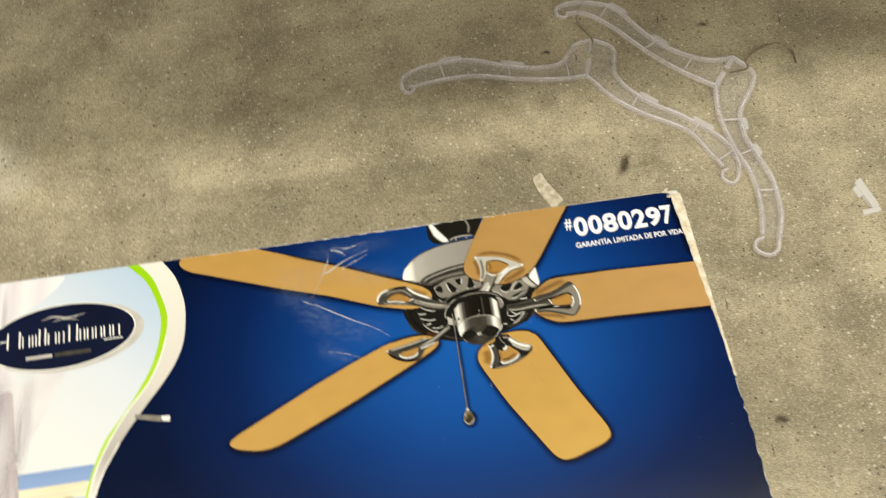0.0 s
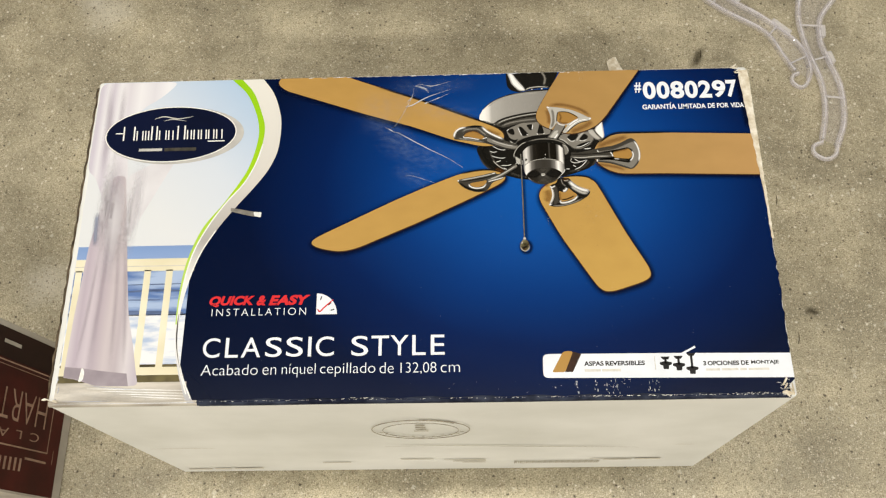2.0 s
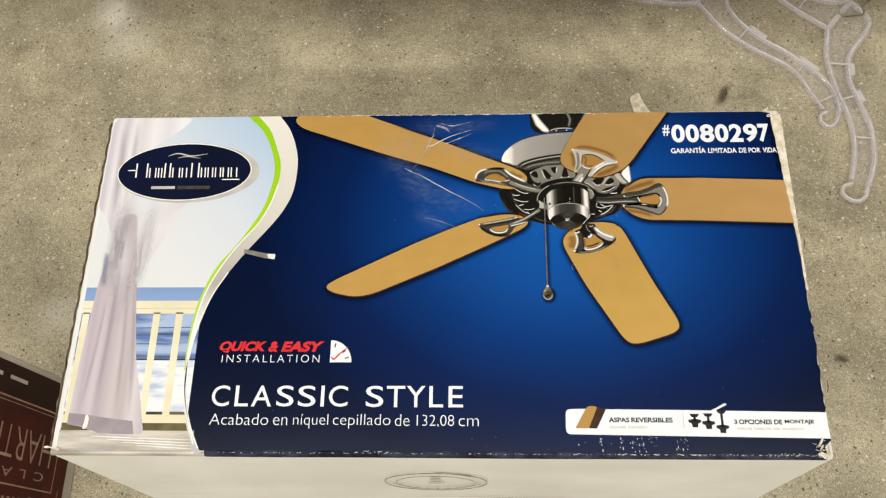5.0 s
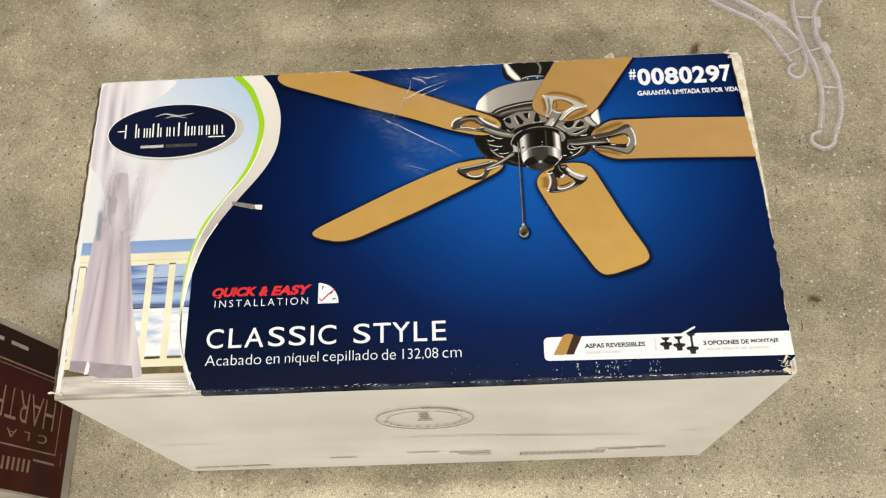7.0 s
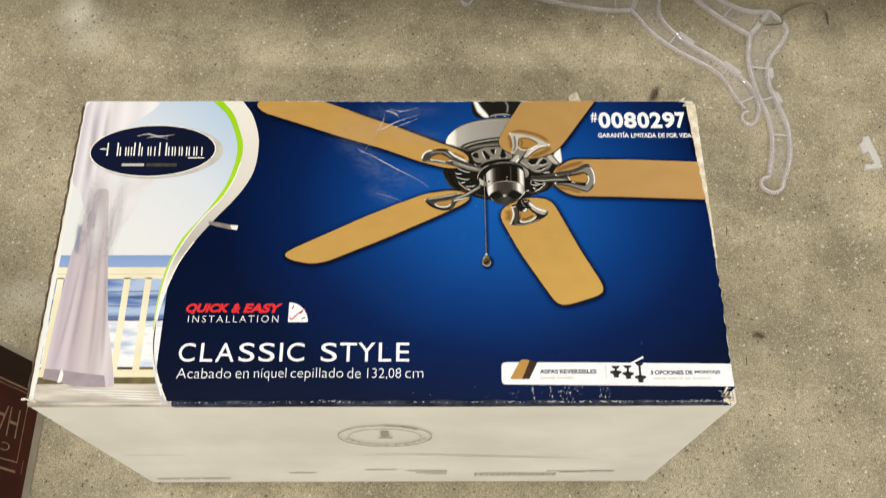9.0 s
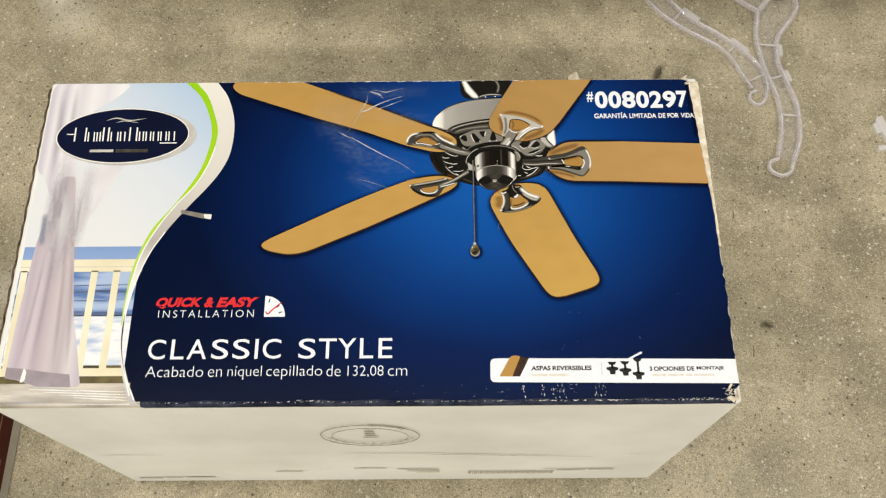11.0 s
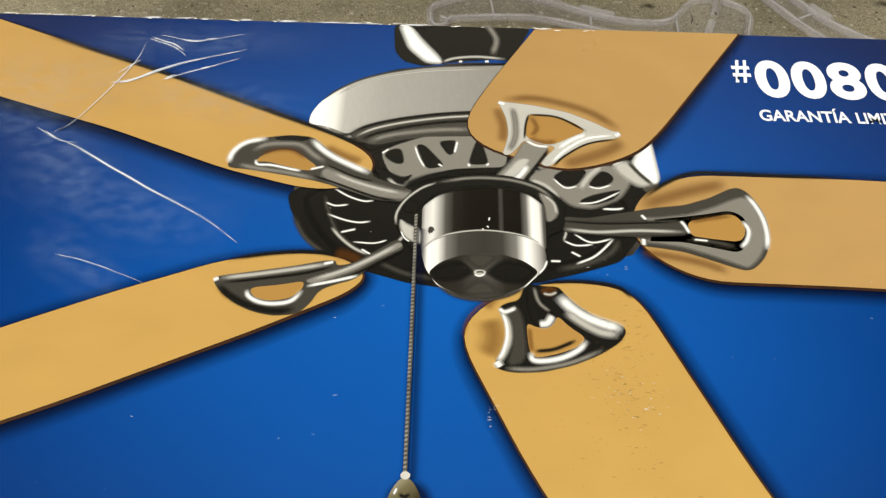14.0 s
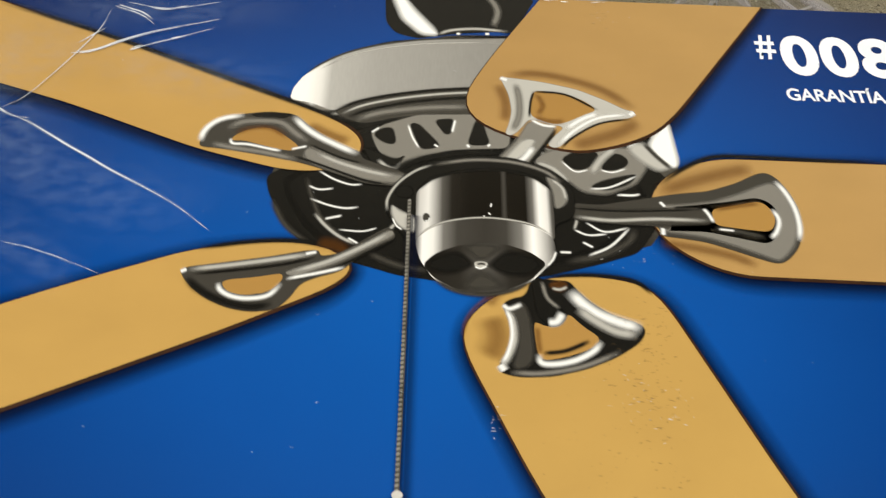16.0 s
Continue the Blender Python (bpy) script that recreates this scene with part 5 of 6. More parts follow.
stroke("glint", 'W', 0.83, 33.8, [(0.4101, 0.2423), (0.4135, 0.2403), (0.4174, 0.2399)], piece)
stroke("dark_line", 'K', 0.90, 34.1, [(0.4173, 0.2390), (0.4134, 0.2325), (0.4081, 0.2240)], piece)
stroke("glint", 'W', 0.92, 34.4, [(0.3998, 0.2262), (0.4036, 0.2246), (0.4068, 0.2236)], piece)
hub = patch("switch_housing", 'K', 0.4, 36.0, [(0.3712, 0.2120), (0.3722, 0.2160), (0.3771, 0.2223), (0.3843, 0.2260), (0.3938, 0.2283), (0.4045, 0.2279), (0.4128, 0.2252), (0.4184, 0.2211), (0.4206, 0.2161), (0.4201, 0.2083), (0.4146, 0.2056), (0.4133, 0.1969), (0.3800, 0.1956), (0.3748, 0.2027), (0.3718, 0.2082)], fan, "brushed nickel switch housing print")
patch("grey_face", 'L', 0.8, 36.3, [(0.3729, 0.2108), (0.3748, 0.2087), (0.3795, 0.2066), (0.3794, 0.2014), (0.3748, 0.2037), (0.3730, 0.2074)], hub)
stroke("pale_face", 'L', 0.6, 36.6, [(0.3718, 0.2082), (0.3719, 0.2127), (0.3744, 0.2178), (0.3787, 0.2221), (0.3833, 0.2245)], hub)
stroke("grey_face", 'M', 0.9, 36.9, [(0.3833, 0.2245), (0.3938, 0.2266), (0.4044, 0.2263), (0.4127, 0.2236), (0.4175, 0.2195)], hub)
patch("grey_face", 'M', 0.8, 37.2, [(0.4129, 0.2222), (0.4172, 0.2193), (0.4188, 0.2150), (0.4178, 0.2121), (0.4151, 0.2104), (0.4149, 0.2165)], hub)
stroke("pale_face", 'L', 0.8, 37.5, [(0.4145, 0.2209), (0.4174, 0.2178), (0.4182, 0.2136)], hub)
patch("dark_line", 'K', 0.5, 37.8, [(0.3730, 0.2156), (0.3764, 0.2175), (0.3786, 0.2156), (0.3779, 0.2130), (0.3744, 0.2128)], hub)
stroke("glint", 'W', 0.4, 38.0, [(0.3733, 0.2064), (0.3744, 0.2039), (0.3760, 0.2025)], hub)
part("drum", on_top([rounded([(0.3791, 0.2150), (0.3834, 0.2196), (0.3896, 0.2221), (0.3970, 0.2233), (0.4043, 0.2229), (0.4105, 0.2208), (0.4145, 0.2169), (0.4148, 0.2081), (0.4145, 0.2006), (0.3794, 0.1986)], 0.0016)], 38.4), DRUM, hub, "brushed nickel drum print")
stroke("dark_line", 'K', 0.8, 38.7, [(0.3794, 0.2154), (0.3834, 0.2196), (0.3896, 0.2221), (0.3970, 0.2233), (0.4043, 0.2229), (0.4105, 0.2208), (0.4143, 0.2169)], hub)
patch("dark_line", 'D', 0.3, 39.0, [(0.3810, 0.2067), (0.3814, 0.2081), (0.3824, 0.2080), (0.3830, 0.2068), (0.3824, 0.2055), (0.3814, 0.2054)], hub)
stroke("glint", 'W', 0.3, 39.2, [(0.3815, 0.2057), (0.3824, 0.2057), (0.3829, 0.2068)], hub)
stroke("glint", 'W', 0.35, 39.2, [(0.3987, 0.2120), (0.3984, 0.2107)], hub)
stroke("glint", 'W', 0.35, 39.2, [(0.3978, 0.2089), (0.3984, 0.2082)], hub)
stroke("glint", 'W', 0.3, 39.2, [(0.3964, 0.2076), (0.3970, 0.2078)], hub)
part("cap", on_top([rounded([(0.3792, 0.1994), (0.3828, 0.2031), (0.3877, 0.2056), (0.3957, 0.2069), (0.4038, 0.2065), (0.4098, 0.2048), (0.4141, 0.2016), (0.4147, 0.1974), (0.4126, 0.1931), (0.4080, 0.1880), (0.4022, 0.1852), (0.3960, 0.1840), (0.3898, 0.1847), (0.3841, 0.1879), (0.3806, 0.1936)], 0.0016)], 39.4), CAP_RIM, hub, "polished nickel end cap print")
stroke("pale_face", 'L', 0.45, 39.8, [(0.3794, 0.1999), (0.3828, 0.2034), (0.3877, 0.2058), (0.3958, 0.2072), (0.4038, 0.2067), (0.4098, 0.2051), (0.4142, 0.2018)], hub)
part("cap_face", on_top([rounded([(0.3813, 0.1921), (0.3847, 0.1958), (0.3898, 0.1981), (0.3957, 0.1993), (0.4026, 0.1989), (0.4081, 0.1969), (0.4122, 0.1935), (0.4080, 0.1885), (0.4022, 0.1856), (0.3960, 0.1844), (0.3898, 0.1852), (0.3841, 0.1884)], 0.0016)], 40.1), CAP_FACE, hub)
patch("dark_face", 'K', 1.6, 40.4, [(0.3944, 0.1926), (0.3898, 0.1965), (0.3839, 0.1943), (0.3824, 0.1921), (0.3840, 0.1901), (0.3888, 0.1898)], hub)
patch("dark_face", 'K', 1.6, 40.7, [(0.3972, 0.1925), (0.4025, 0.1970), (0.4084, 0.1958), (0.4112, 0.1933), (0.4081, 0.1899), (0.4023, 0.1897)], hub)
patch("grey_face", 'D', 1.6, 41.0, [(0.3958, 0.1933), (0.3917, 0.1979), (0.3957, 0.1989), (0.4008, 0.1982)], hub)
patch("grey_face", 'D', 2.2, 41.3, [(0.3958, 0.1910), (0.3910, 0.1860), (0.3960, 0.1851), (0.4013, 0.1864)], hub)
patch("glint", 'L', 0.35, 41.6, [(0.3939, 0.1928), (0.3946, 0.1936), (0.3968, 0.1936), (0.3976, 0.1929), (0.3969, 0.1918), (0.3946, 0.1917)], hub)
stroke("dark_line", 'D', 0.5, 41.9, [(0.3947, 0.1926), (0.3958, 0.1929), (0.3969, 0.1927)], hub)
stroke("glint", 'W', 0.5, 42.2, [(0.3941, 0.1921), (0.3956, 0.1915), (0.3973, 0.1923)], hub)
stroke("glint", 'W', 0.5, 42.5, [(0.4119, 0.1926), (0.4136, 0.1948), (0.4146, 0.1974)], hub)
stroke("dark_line", 'D', 0.9, 42.8, [(0.3833, 0.1885), (0.3893, 0.1848), (0.3960, 0.1838), (0.4031, 0.1853), (0.4090, 0.1888)], hub)

# pull chain and fob
chain = part("pull_chain", on_top([ribbon([(0.3775, 0.2120), (0.3777, 0.175), (0.3776, 0.1330)], 0.0010)], 46), CH_DARK, fan)
beads = [ellipse(0.3775, 0.2120 - 0.00115 * k, 0.00050, 0.00034, 35, 8) for k in range(69)]
tagged(part("bead_run", on_top(beads, 46.4), CH_MID, chain), kind="stuff")
FX, FY = 0.3777, 0.1274
part("chain_tone", soft_edge([(0.3770, 0.2080), (0.3782, 0.2080), (0.3782, 0.1340), (0.3770, 0.1340)], 0.0020, 45.5, 0.0012, -0.0008, 0.5, 0.001), SOFT_NAVY, chain)
part("fob_tone", soft_edge([(p.x, p.y) for p in ellipse(FX, FY, 0.0042, 0.0052, 0, 16)], 0.0026, 45.6, 0.0010, -0.0010, 0.8, 0.001), SOFT_NAVY, chain)
fob = part("fob", on_top([rounded([(FX - 0.0011, FY + 0.0060), (FX + 0.0011, FY + 0.0060), (FX + 0.0030, FY + 0.0034), (FX + 0.0043, FY), (FX + 0.0034, FY - 0.0038), (FX, FY - 0.0054), (FX - 0.0034, FY - 0.0038), (FX - 0.0043, FY), (FX - 0.0030, FY + 0.0034)], 0.003)], 46.6), BRASS, chain, "antique brass fob")
for tone, w, line in ((SOFT_LIGHT, 0.0007, [(-0.0036, 0.0010), (-0.0030, -0.0026), (0.0, -0.0046), (0.0030, -0.0026), (0.0036, 0.0010)]), (SOFT_BLACK, 0.0011, [(-0.0022, -0.0006), (-0.0008, -0.0018), (0.0008, -0.0008), (0.0024, -0.0018)]), (SOFT_BLACK, 0.0007, [(-0.0014, 0.0022), (0.0, 0.0014), (0.0014, 0.0022)]), (SOFT_WHITE, 0.0005, [(-0.0018, 0.0036), (-0.0026, 0.0018)]), (SOFT_UMBER, 0.0012, [(-0.0016, -0.0034), (0.0, -0.0030), (0.0016, -0.0034)])):
    part("fob_relief", soft_stroke([(FX + x, FY + y) for x, y in line], w, 47.0, 0.25), tone, fob)
part("fob_cap", on_top([ellipse(FX, FY + 0.0066, 0.0012, 0.0010, 0, 12)], 47.4), CH_LIGHT, chain)

# ---- words on the lid ----
part("item_hash", lettering("#", 0.4798, 0.2708, 0.4858, 0.2815, 14, 0.02), WHITE_INK, carton)
part("item_number", spelled("0080297", ((0.4870, 0.4982), (0.4990, 0.5102), (0.5110, 0.5228), (0.5236, 0.5348), (0.5355, 0.5467), (0.5474, 0.5590), (0.5596, 0.5690)), 0.2642, 0.2818, 14, 0.036), WHITE_INK, carton, "bold white item number")
for word, x0, x1 in (("GARANT\u00cdA", 0.4852, 0.5142), ("LIMITADA", 0.5162, 0.5398), ("DE", 0.5417, 0.5478), ("POR", 0.5496, 0.5596), ("VIDA", 0.5613, 0.5728)):
    part("warranty_word", lettering(word, x0, 0.2538, x1, 0.2586 if word[0] != "G" else 0.2600, 14, 0.024), WHITE_INK, carton)
for word, x0, x1 in (("QUICK", 0.1205, 0.1574), ("&", 0.1592, 0.1668), ("EASY", 0.1690, 0.2028)):
    part("slogan_word", lettering(word, x0, 0.0798 if word[0] != "Q" else 0.0790, x1, 0.0884, 14, 0.05, 0.25), RED_INK, carton, "bold red slogan")
part("install_line", lettering("INSTALLATION", 0.1232, 0.0714, 0.1998, 0.0775, 14, -0.012, 0, 1.36), WHITE_INK, carton)
part("style_line", spelled("CLASSIC", ((0.1190, 0.1326), (0.1370, 0.1474), (0.1498, 0.1652), (0.1690, 0.1822), (0.1856, 0.1990), (0.2030, 0.2056), (0.2092, 0.2236)), 0.0368, 0.0530, 14, 0.003), WHITE_INK, carton, "large white title")
part("style_line", spelled("STYLE", ((0.2374, 0.2508), (0.2532, 0.2672), (0.2684, 0.2826), (0.2856, 0.2962), (0.3002, 0.3112)), 0.0366, 0.0530, 14, 0.003), WHITE_INK, carton, "large white title")
for word, x0, x1, y0, y1 in (("Acabado", 0.1192, 0.1642, 0.0226, 0.0312), ("en", 0.1680, 0.1788, 0.0225, 0.0286), ("n\u00edquel", 0.1832, 0.2098, 0.0202, 0.0312), ("cepillado", 0.2134, 0.2568, 0.0202, 0.0312), ("de", 0.2602, 0.2712, 0.0224, 0.0312), ("132,08", 0.2766, 0.3046, 0.0212, 0.0308), ("cm", 0.3080, 0.3230, 0.0224, 0.0284)):
    part("finish_word", lettering(word, x0, y0, x1, y1, 14, -0.014), WHITE_INK, carton)
dial = part("dial", on_top([[(0.2080, 0.0715)] + ellipse(0.2080, 0.0715, 0.0168, 0.0178, 0, 16, 0, 90)], 14), WHITE_INK, carton, "white quarter dial")
part("dial_hand", on_top([ribbon([(0.2090, 0.0760), (0.2110, 0.0740), (0.2150, 0.0780), (0.2215, 0.0838)], 0.0012, 0.6)], 14.6), RED_INK, dial)
for a in (15, 38, 75):
    part("dial_tick", on_top([ribbon([(0.208 + 0.0120 * math.cos(radians(a)), 0.0715 + 0.0125 * math.sin(radians(a))), (0.208 + 0.0150 * math.cos(radians(a)), 0.0715 + 0.0158 * math.sin(radians(a)))], 0.0009)], 14.6), BLACK_INK, dial)

banner = part("feature_banner", on_top([rounded([(0.3875, 0.0168), (0.3878, 0.0356), (0.3960, 0.0358), (0.480, 0.0352), (0.5788, 0.0340, 0), (0.5792, 0.0146, 0)], 0.004)], 13), WHITE_INK, carton, "white feature banner")
part("swatch_face", on_top([rounded([(0.3945, 0.0212), (0.4035, 0.0372), (0.4065, 0.0382), (0.4115, 0.0375), (0.4045, 0.0212)], 0.0015)], 14), WOOD_DIM, banner)
part("swatch_back", on_top([[(0.4045, 0.0212), (0.4115, 0.0375), (0.4178, 0.0355), (0.4105, 0.0212)]], 14), WOOD_EDGE, banner)
for word, x0, x1 in (("ASPAS", 0.4194, 0.4346), ("REVERSIBLES", 0.4360, 0.4664)):
    part("feature_word", lettering(word, x0, 0.0258, x1, 0.0295, 14, 0.036), BLACK_INK, banner)
part("feature_bar", on_top([rect(0.4197, 0.0212, 0.4320, 0.0232), rect(0.4330, 0.0212, 0.4475, 0.0232)], 14), SUB_INK, banner)
part("divider", on_top([rect(0.4740, 0.0220, 0.4745, 0.0325)], 14), PALE_INK, banner)
for word, x0, x1 in (("3", 0.5112, 0.5134), ("OPCIONES", 0.5146, 0.5386), ("DE", 0.5402, 0.5460), ("MONTAJE", 0.5478, 0.5690)):
    part("mount_word", lettering(word, x0, 0.0248, x1, 0.0284, 14, 0.036), BLACK_INK, banner)
part("feature_bar", on_top([rect(0.5128, 0.0207, 0.5235, 0.0224), rect(0.5248, 0.0207, 0.5375, 0.0224), rect(0.5388, 0.0207, 0.5440, 0.0224), rect(0.5453, 0.0207, 0.5610, 0.0224)], 14), SUB_INK, banner)
for ix, iy, pole in ((0.4825, 0.0268, 0.0044), (0.4925, 0.0256, 0.0060), (0.5025, 0.0226, 0.0112)):
    part("mount_icon", on_top([rounded([(ix - 0.0046, iy + 0.0011), (ix - 0.0010, iy + 0.0018), (ix + 0.0010, iy + 0.0018), (ix + 0.0046, iy + 0.0011), (ix + 0.0046, iy - 0.0007), (ix + 0.0023, iy - 0.0016), (ix + 0.0020, iy - 0.0044), (ix - 0.0020, iy - 0.0044), (ix - 0.0023, iy - 0.0016), (ix - 0.0046, iy - 0.0007)], 0.0004), rect(ix - 0.0009, iy, ix + 0.0009, iy + pole), rounded([(ix - 0.0036, iy + pole + 0.0012), (ix + 0.0036, iy + pole + 0.0012), (ix + 0.0020, iy + pole - 0.0012), (ix - 0.0020, iy + pole - 0.0012)], 0.0003)], 14), BLACK_INK, banner)
part("slope_icon", on_top([ribbon([(0.4945, 0.0338), (0.5065, 0.0400)], 0.0016)], 14), WHITE_INK, banner)

# ---- print on the front ----
stamp = part("round_stamp", tube([(p.x, -0.0012, p.y) for p in ellipse(0.286, 0.243, 0.0432, 0.0426, 0, 64, 0, 359.9)], 0.00042, 5), STAMP_INK, carton, "round grey maker's certificate stamp")
part("stamp_ring", tube([(p.x, -0.0018, p.y) for p in ellipse(0.286, 0.243, 0.0335, 0.0330, 0, 64, 0, 359.9)], 0.0003, 5), STAMP_INK, stamp)
for k, (hw, dz) in enumerate(((0.004, 0.016), (0.0045, 0.008), (0.0045, 0.000), (0.0065, -0.009))):
    part("stamp_bar", on_front([rect(0.286 - hw, 0.243 + dz - 0.0018, 0.286 + hw, 0.243 + dz + 0.0018)], 20), STAMP_INK, stamp)
for k in range(22):
    a = 40 + 100 * k / 21 if k < 11 else 200 + 140 * (k - 11) / 10
    c, s_ = math.cos(radians(a)), math.sin(radians(a))
    part("stamp_tick", on_front([[(0.286 + 0.0365 * c - 0.0012 * s_, 0.243 + 0.0360 * s_ + 0.0012 * c), (0.286 + 0.0405 * c - 0.0012 * s_, 0.243 + 0.0400 * s_ + 0.0012 * c), (0.286 + 0.0405 * c + 0.0012 * s_, 0.243 + 0.0400 * s_ - 0.0012 * c), (0.286 + 0.0365 * c + 0.0012 * s_, 0.243 + 0.0360 * s_ - 0.0012 * c)]], 20), STAMP_INK, stamp)
part("crease", on_front([ribbon([(0.246, 0.156), (0.30, 0.158), (0.37, 0.150), (0.43, 0.143), (0.497, 0.136)], 0.0022, 0.2)], 20), STAMP_INK, carton, "long thin crease")
part("crease", on_front([ribbon([(0.524, 0.150), (0.55, 0.149)], 0.0016, 0.2)], 20), PALE_INK, carton)
bars = [rect(0.376 + 0.0021 * k, 0.040, 0.376 + 0.0021 * k + (0.0008 if k % 3 else 0.0014), 0.058) for k in range(44)]
tagged(part("barcode", on_front(bars, 20), STAMP_INK, carton, "plain grey bar strip"), kind="stuff")
for x0, z0, x1, z1 in ((0.470, 0.058, 0.500, 0.063), (0.503, 0.060, 0.530, 0.066), (0.455, 0.066, 0.530, 0.069), (0.300, 0.068, 0.345, 0.072), (0.310, 0.058, 0.345, 0.062), (0.320, 0.050, 0.345, 0.053), (0.255, 0.074, 0.290, 0.078), (0.014, 0.022, 0.040, 0.030), (0.044, 0.023, 0.062, 0.031), (0.066, 0.024, 0.098, 0.032), (0.170, 0.058, 0.200, 0.062)):
    part("small_print_bar", on_front([rect(x0, z0, x1, z1)], 20), PALE_INK, carton)

part("crease", on_front([ribbon([(0.014, 0.157), (0.045, 0.159), (0.080, 0.157)], 0.0016, 0.2)], 20), PALE_INK, carton)

# ---- wear on the carton ----
def flakes(name, spots, mat, label):
    """Small chips of bare paper: spots of (x, y, spread x, spread y, how many, size)."""
    outs = []
    for cx, cy, sx, sy, n, size in spots:
        for _ in range(n):
            x, y = cx + rng.gauss(0, sx), cy + rng.gauss(0, sy)
            x, y = min(max(x, 0.003), 0.5775), min(max(y, 0.0008), 0.2946)
            a, l, w = rng.uniform(-0.3, 0.3), size * rng.uniform(0.3, 1.7) * rng.choice((0.5, 1, 1, 1.5)), size * rng.uniform(0.10, 0.30)
            c, s_ = math.cos(a), math.sin(a)
            outs.append([(x + u * l * c - v * w * s_, y + u * l * s_ + v * w * c) for u, v in ((-1, -0.3), (-0.2, -1), (1, 0.1), (0.3, 1), (-0.7, 0.6))])
    return tagged(part(name, on_top(outs, 50), mat, carton, label), kind="stuff")


flakes("edge_flakes", [(0.13 + 0.45 * k / 40, 0.0019, 0.006, 0.0002, 4, 0.0006) for k in range(41)] + [(0.24, 0.0028, 0.008, 0.0004, 9, 0.0010), (0.573, 0.006, 0.003, 0.0035, 46, 0.0009), (0.555, 0.0028, 0.010, 0.0006, 24, 0.0008), (0.48, 0.0020, 0.05, 0.0002, 40, 0.0010)] + [(0.20 + 0.24 * k / 20, 0.2938, 0.005, 0.0004, 2, 0.0011) for k in range(21)], CHIP, "white chips along the worn edges")
flakes("scuff_marks", [(0.433, 0.157, 0.005, 0.005, 34, 0.00028), (0.4375, 0.1530, 0.003, 0.0003, 10, 0.0003), (0.398, 0.150, 0.001, 0.002, 12, 0.00035), (0.445, 0.010, 0.006, 0.004, 22, 0.0005), (0.443, 0.055, 0.003, 0.030, 20, 0.0003), (0.40, 0.010, 0.06, 0.003, 22, 0.0004), (0.4340, 0.2890, 0.002, 0.004, 12, 0.0003), (0.434, 0.196, 0.006, 0.002, 14, 0.0003), (0.38, 0.14, 0.10, 0.07, 110, 0.00026), (0.447, 0.086, 0.02, 0.01, 8, 0.0003)], CREASE, "fine pale scuffs on the print")

flakes("grime_marks", [(0.433, 0.162, 0.004, 0.010, 150, 0.00040), (0.425, 0.146, 0.010, 0.010, 60, 0.00030), (0.437, 0.178, 0.004, 0.005, 40, 0.00032), (0.4330, 0.2850, 0.0025, 0.006, 40, 0.0003)], SOFT_GRIME, "fine dark rubbed specks on the print")

for k in range(34):
    x = rng.choice((0.398, 0.412, 0.428, 0.4365, 0.4405, 0.4445, 0.468, 0.474)) + rng.gauss(0, 0.0012)
    y = rng.uniform(0.003, 0.0135)
    part("rub_mark", soft_stroke([(x, y), (x + rng.gauss(0, 0.0002), y + rng.uniform(0.001, 0.0035))], rng.uniform(0.0003, 0.0008), 50.5, 0.3), SOFT_GLEAM_RUB if k % 3 else SOFT_SHEEN_RUB, sheet)

# shards of torn paper at the bare corners and along the raw side edge
def shard(x, y, z, l, w, turn, rise):
    bm = slab(rounded([(-l, -w), (l * 0.6, -w * 0.8), (l, w * 0.2), (l * 0.2, w), (-l * 0.8, w * 0.7)], w * 0.4), -0.0005, 0.0005)
    bmesh.ops.transform(bm, matrix=pose(x, y, z, rise, 0, turn), verts=bm.verts[:])
    return bm


part("worn_strip", soft_stroke([(0.5705, 0.2925), (0.5718, 0.270), (0.5735, 0.245), (0.5745, 0.232)], 0.0046, 13.5, 0.15), SOFT_NAVY, carton)
torn = slab(ragged(lambda y: torn_x(y) - 0.0006, 0.13, 0.291, 60, 0.0004) + ragged(lambda y: 0.5802, 0.291, 0.13, 60, 0.0003), H + 0.0002, H + 0.0011)
part("torn_edge", torn, TORN, carton, "bare torn paper along the side edge")
for cx, cy, n in ((0.574, 0.004, 10), (0.572, 0.291, 5), (0.004, 0.004, 3)):
    for k in range(n):
        part("torn_shred", shard(cx + rng.gauss(0, 0.003), cy + rng.gauss(0, 0.003), H + 0.001 + rng.uniform(0, 0.0015), rng.uniform(0.0015, 0.004), rng.uniform(0.0004, 0.0010), rng.uniform(0, 360), rng.uniform(-35, 35)), TORN, carton)

part("side_crease", tube([(-0.0006 + 0.0006 * math.sin(1.9 * k) + rng.uniform(-0.0003, 0.0003), 0.006 + 0.284 * k / 50, H - 0.0012) for k in range(51)], [0.0007 + 0.0004 * abs(math.sin(1.3 * k)) for k in range(51)], 6), SIDE_DARK, carton, "thin dark brown line along the side fold")
corner_tape = part("corner_tape", soft_stroke([(0.0060, 0.0100), (0.045, 0.0085), (0.105, 0.0065)], 0.0085, 48.5, 0.1), HAZE, carton, "clear tape over the front corner")
# highlights on the corner tape, drawn as pale strokes
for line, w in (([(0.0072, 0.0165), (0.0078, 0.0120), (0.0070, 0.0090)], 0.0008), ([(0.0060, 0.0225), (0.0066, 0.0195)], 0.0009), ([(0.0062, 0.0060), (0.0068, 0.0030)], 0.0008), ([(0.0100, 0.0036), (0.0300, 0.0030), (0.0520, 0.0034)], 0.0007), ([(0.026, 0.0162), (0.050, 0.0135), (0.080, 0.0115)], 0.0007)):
    part("painted_tape_glint", soft_stroke(line, w, 49, 0.25), SOFT_SHEEN_RUB, corner_tape)

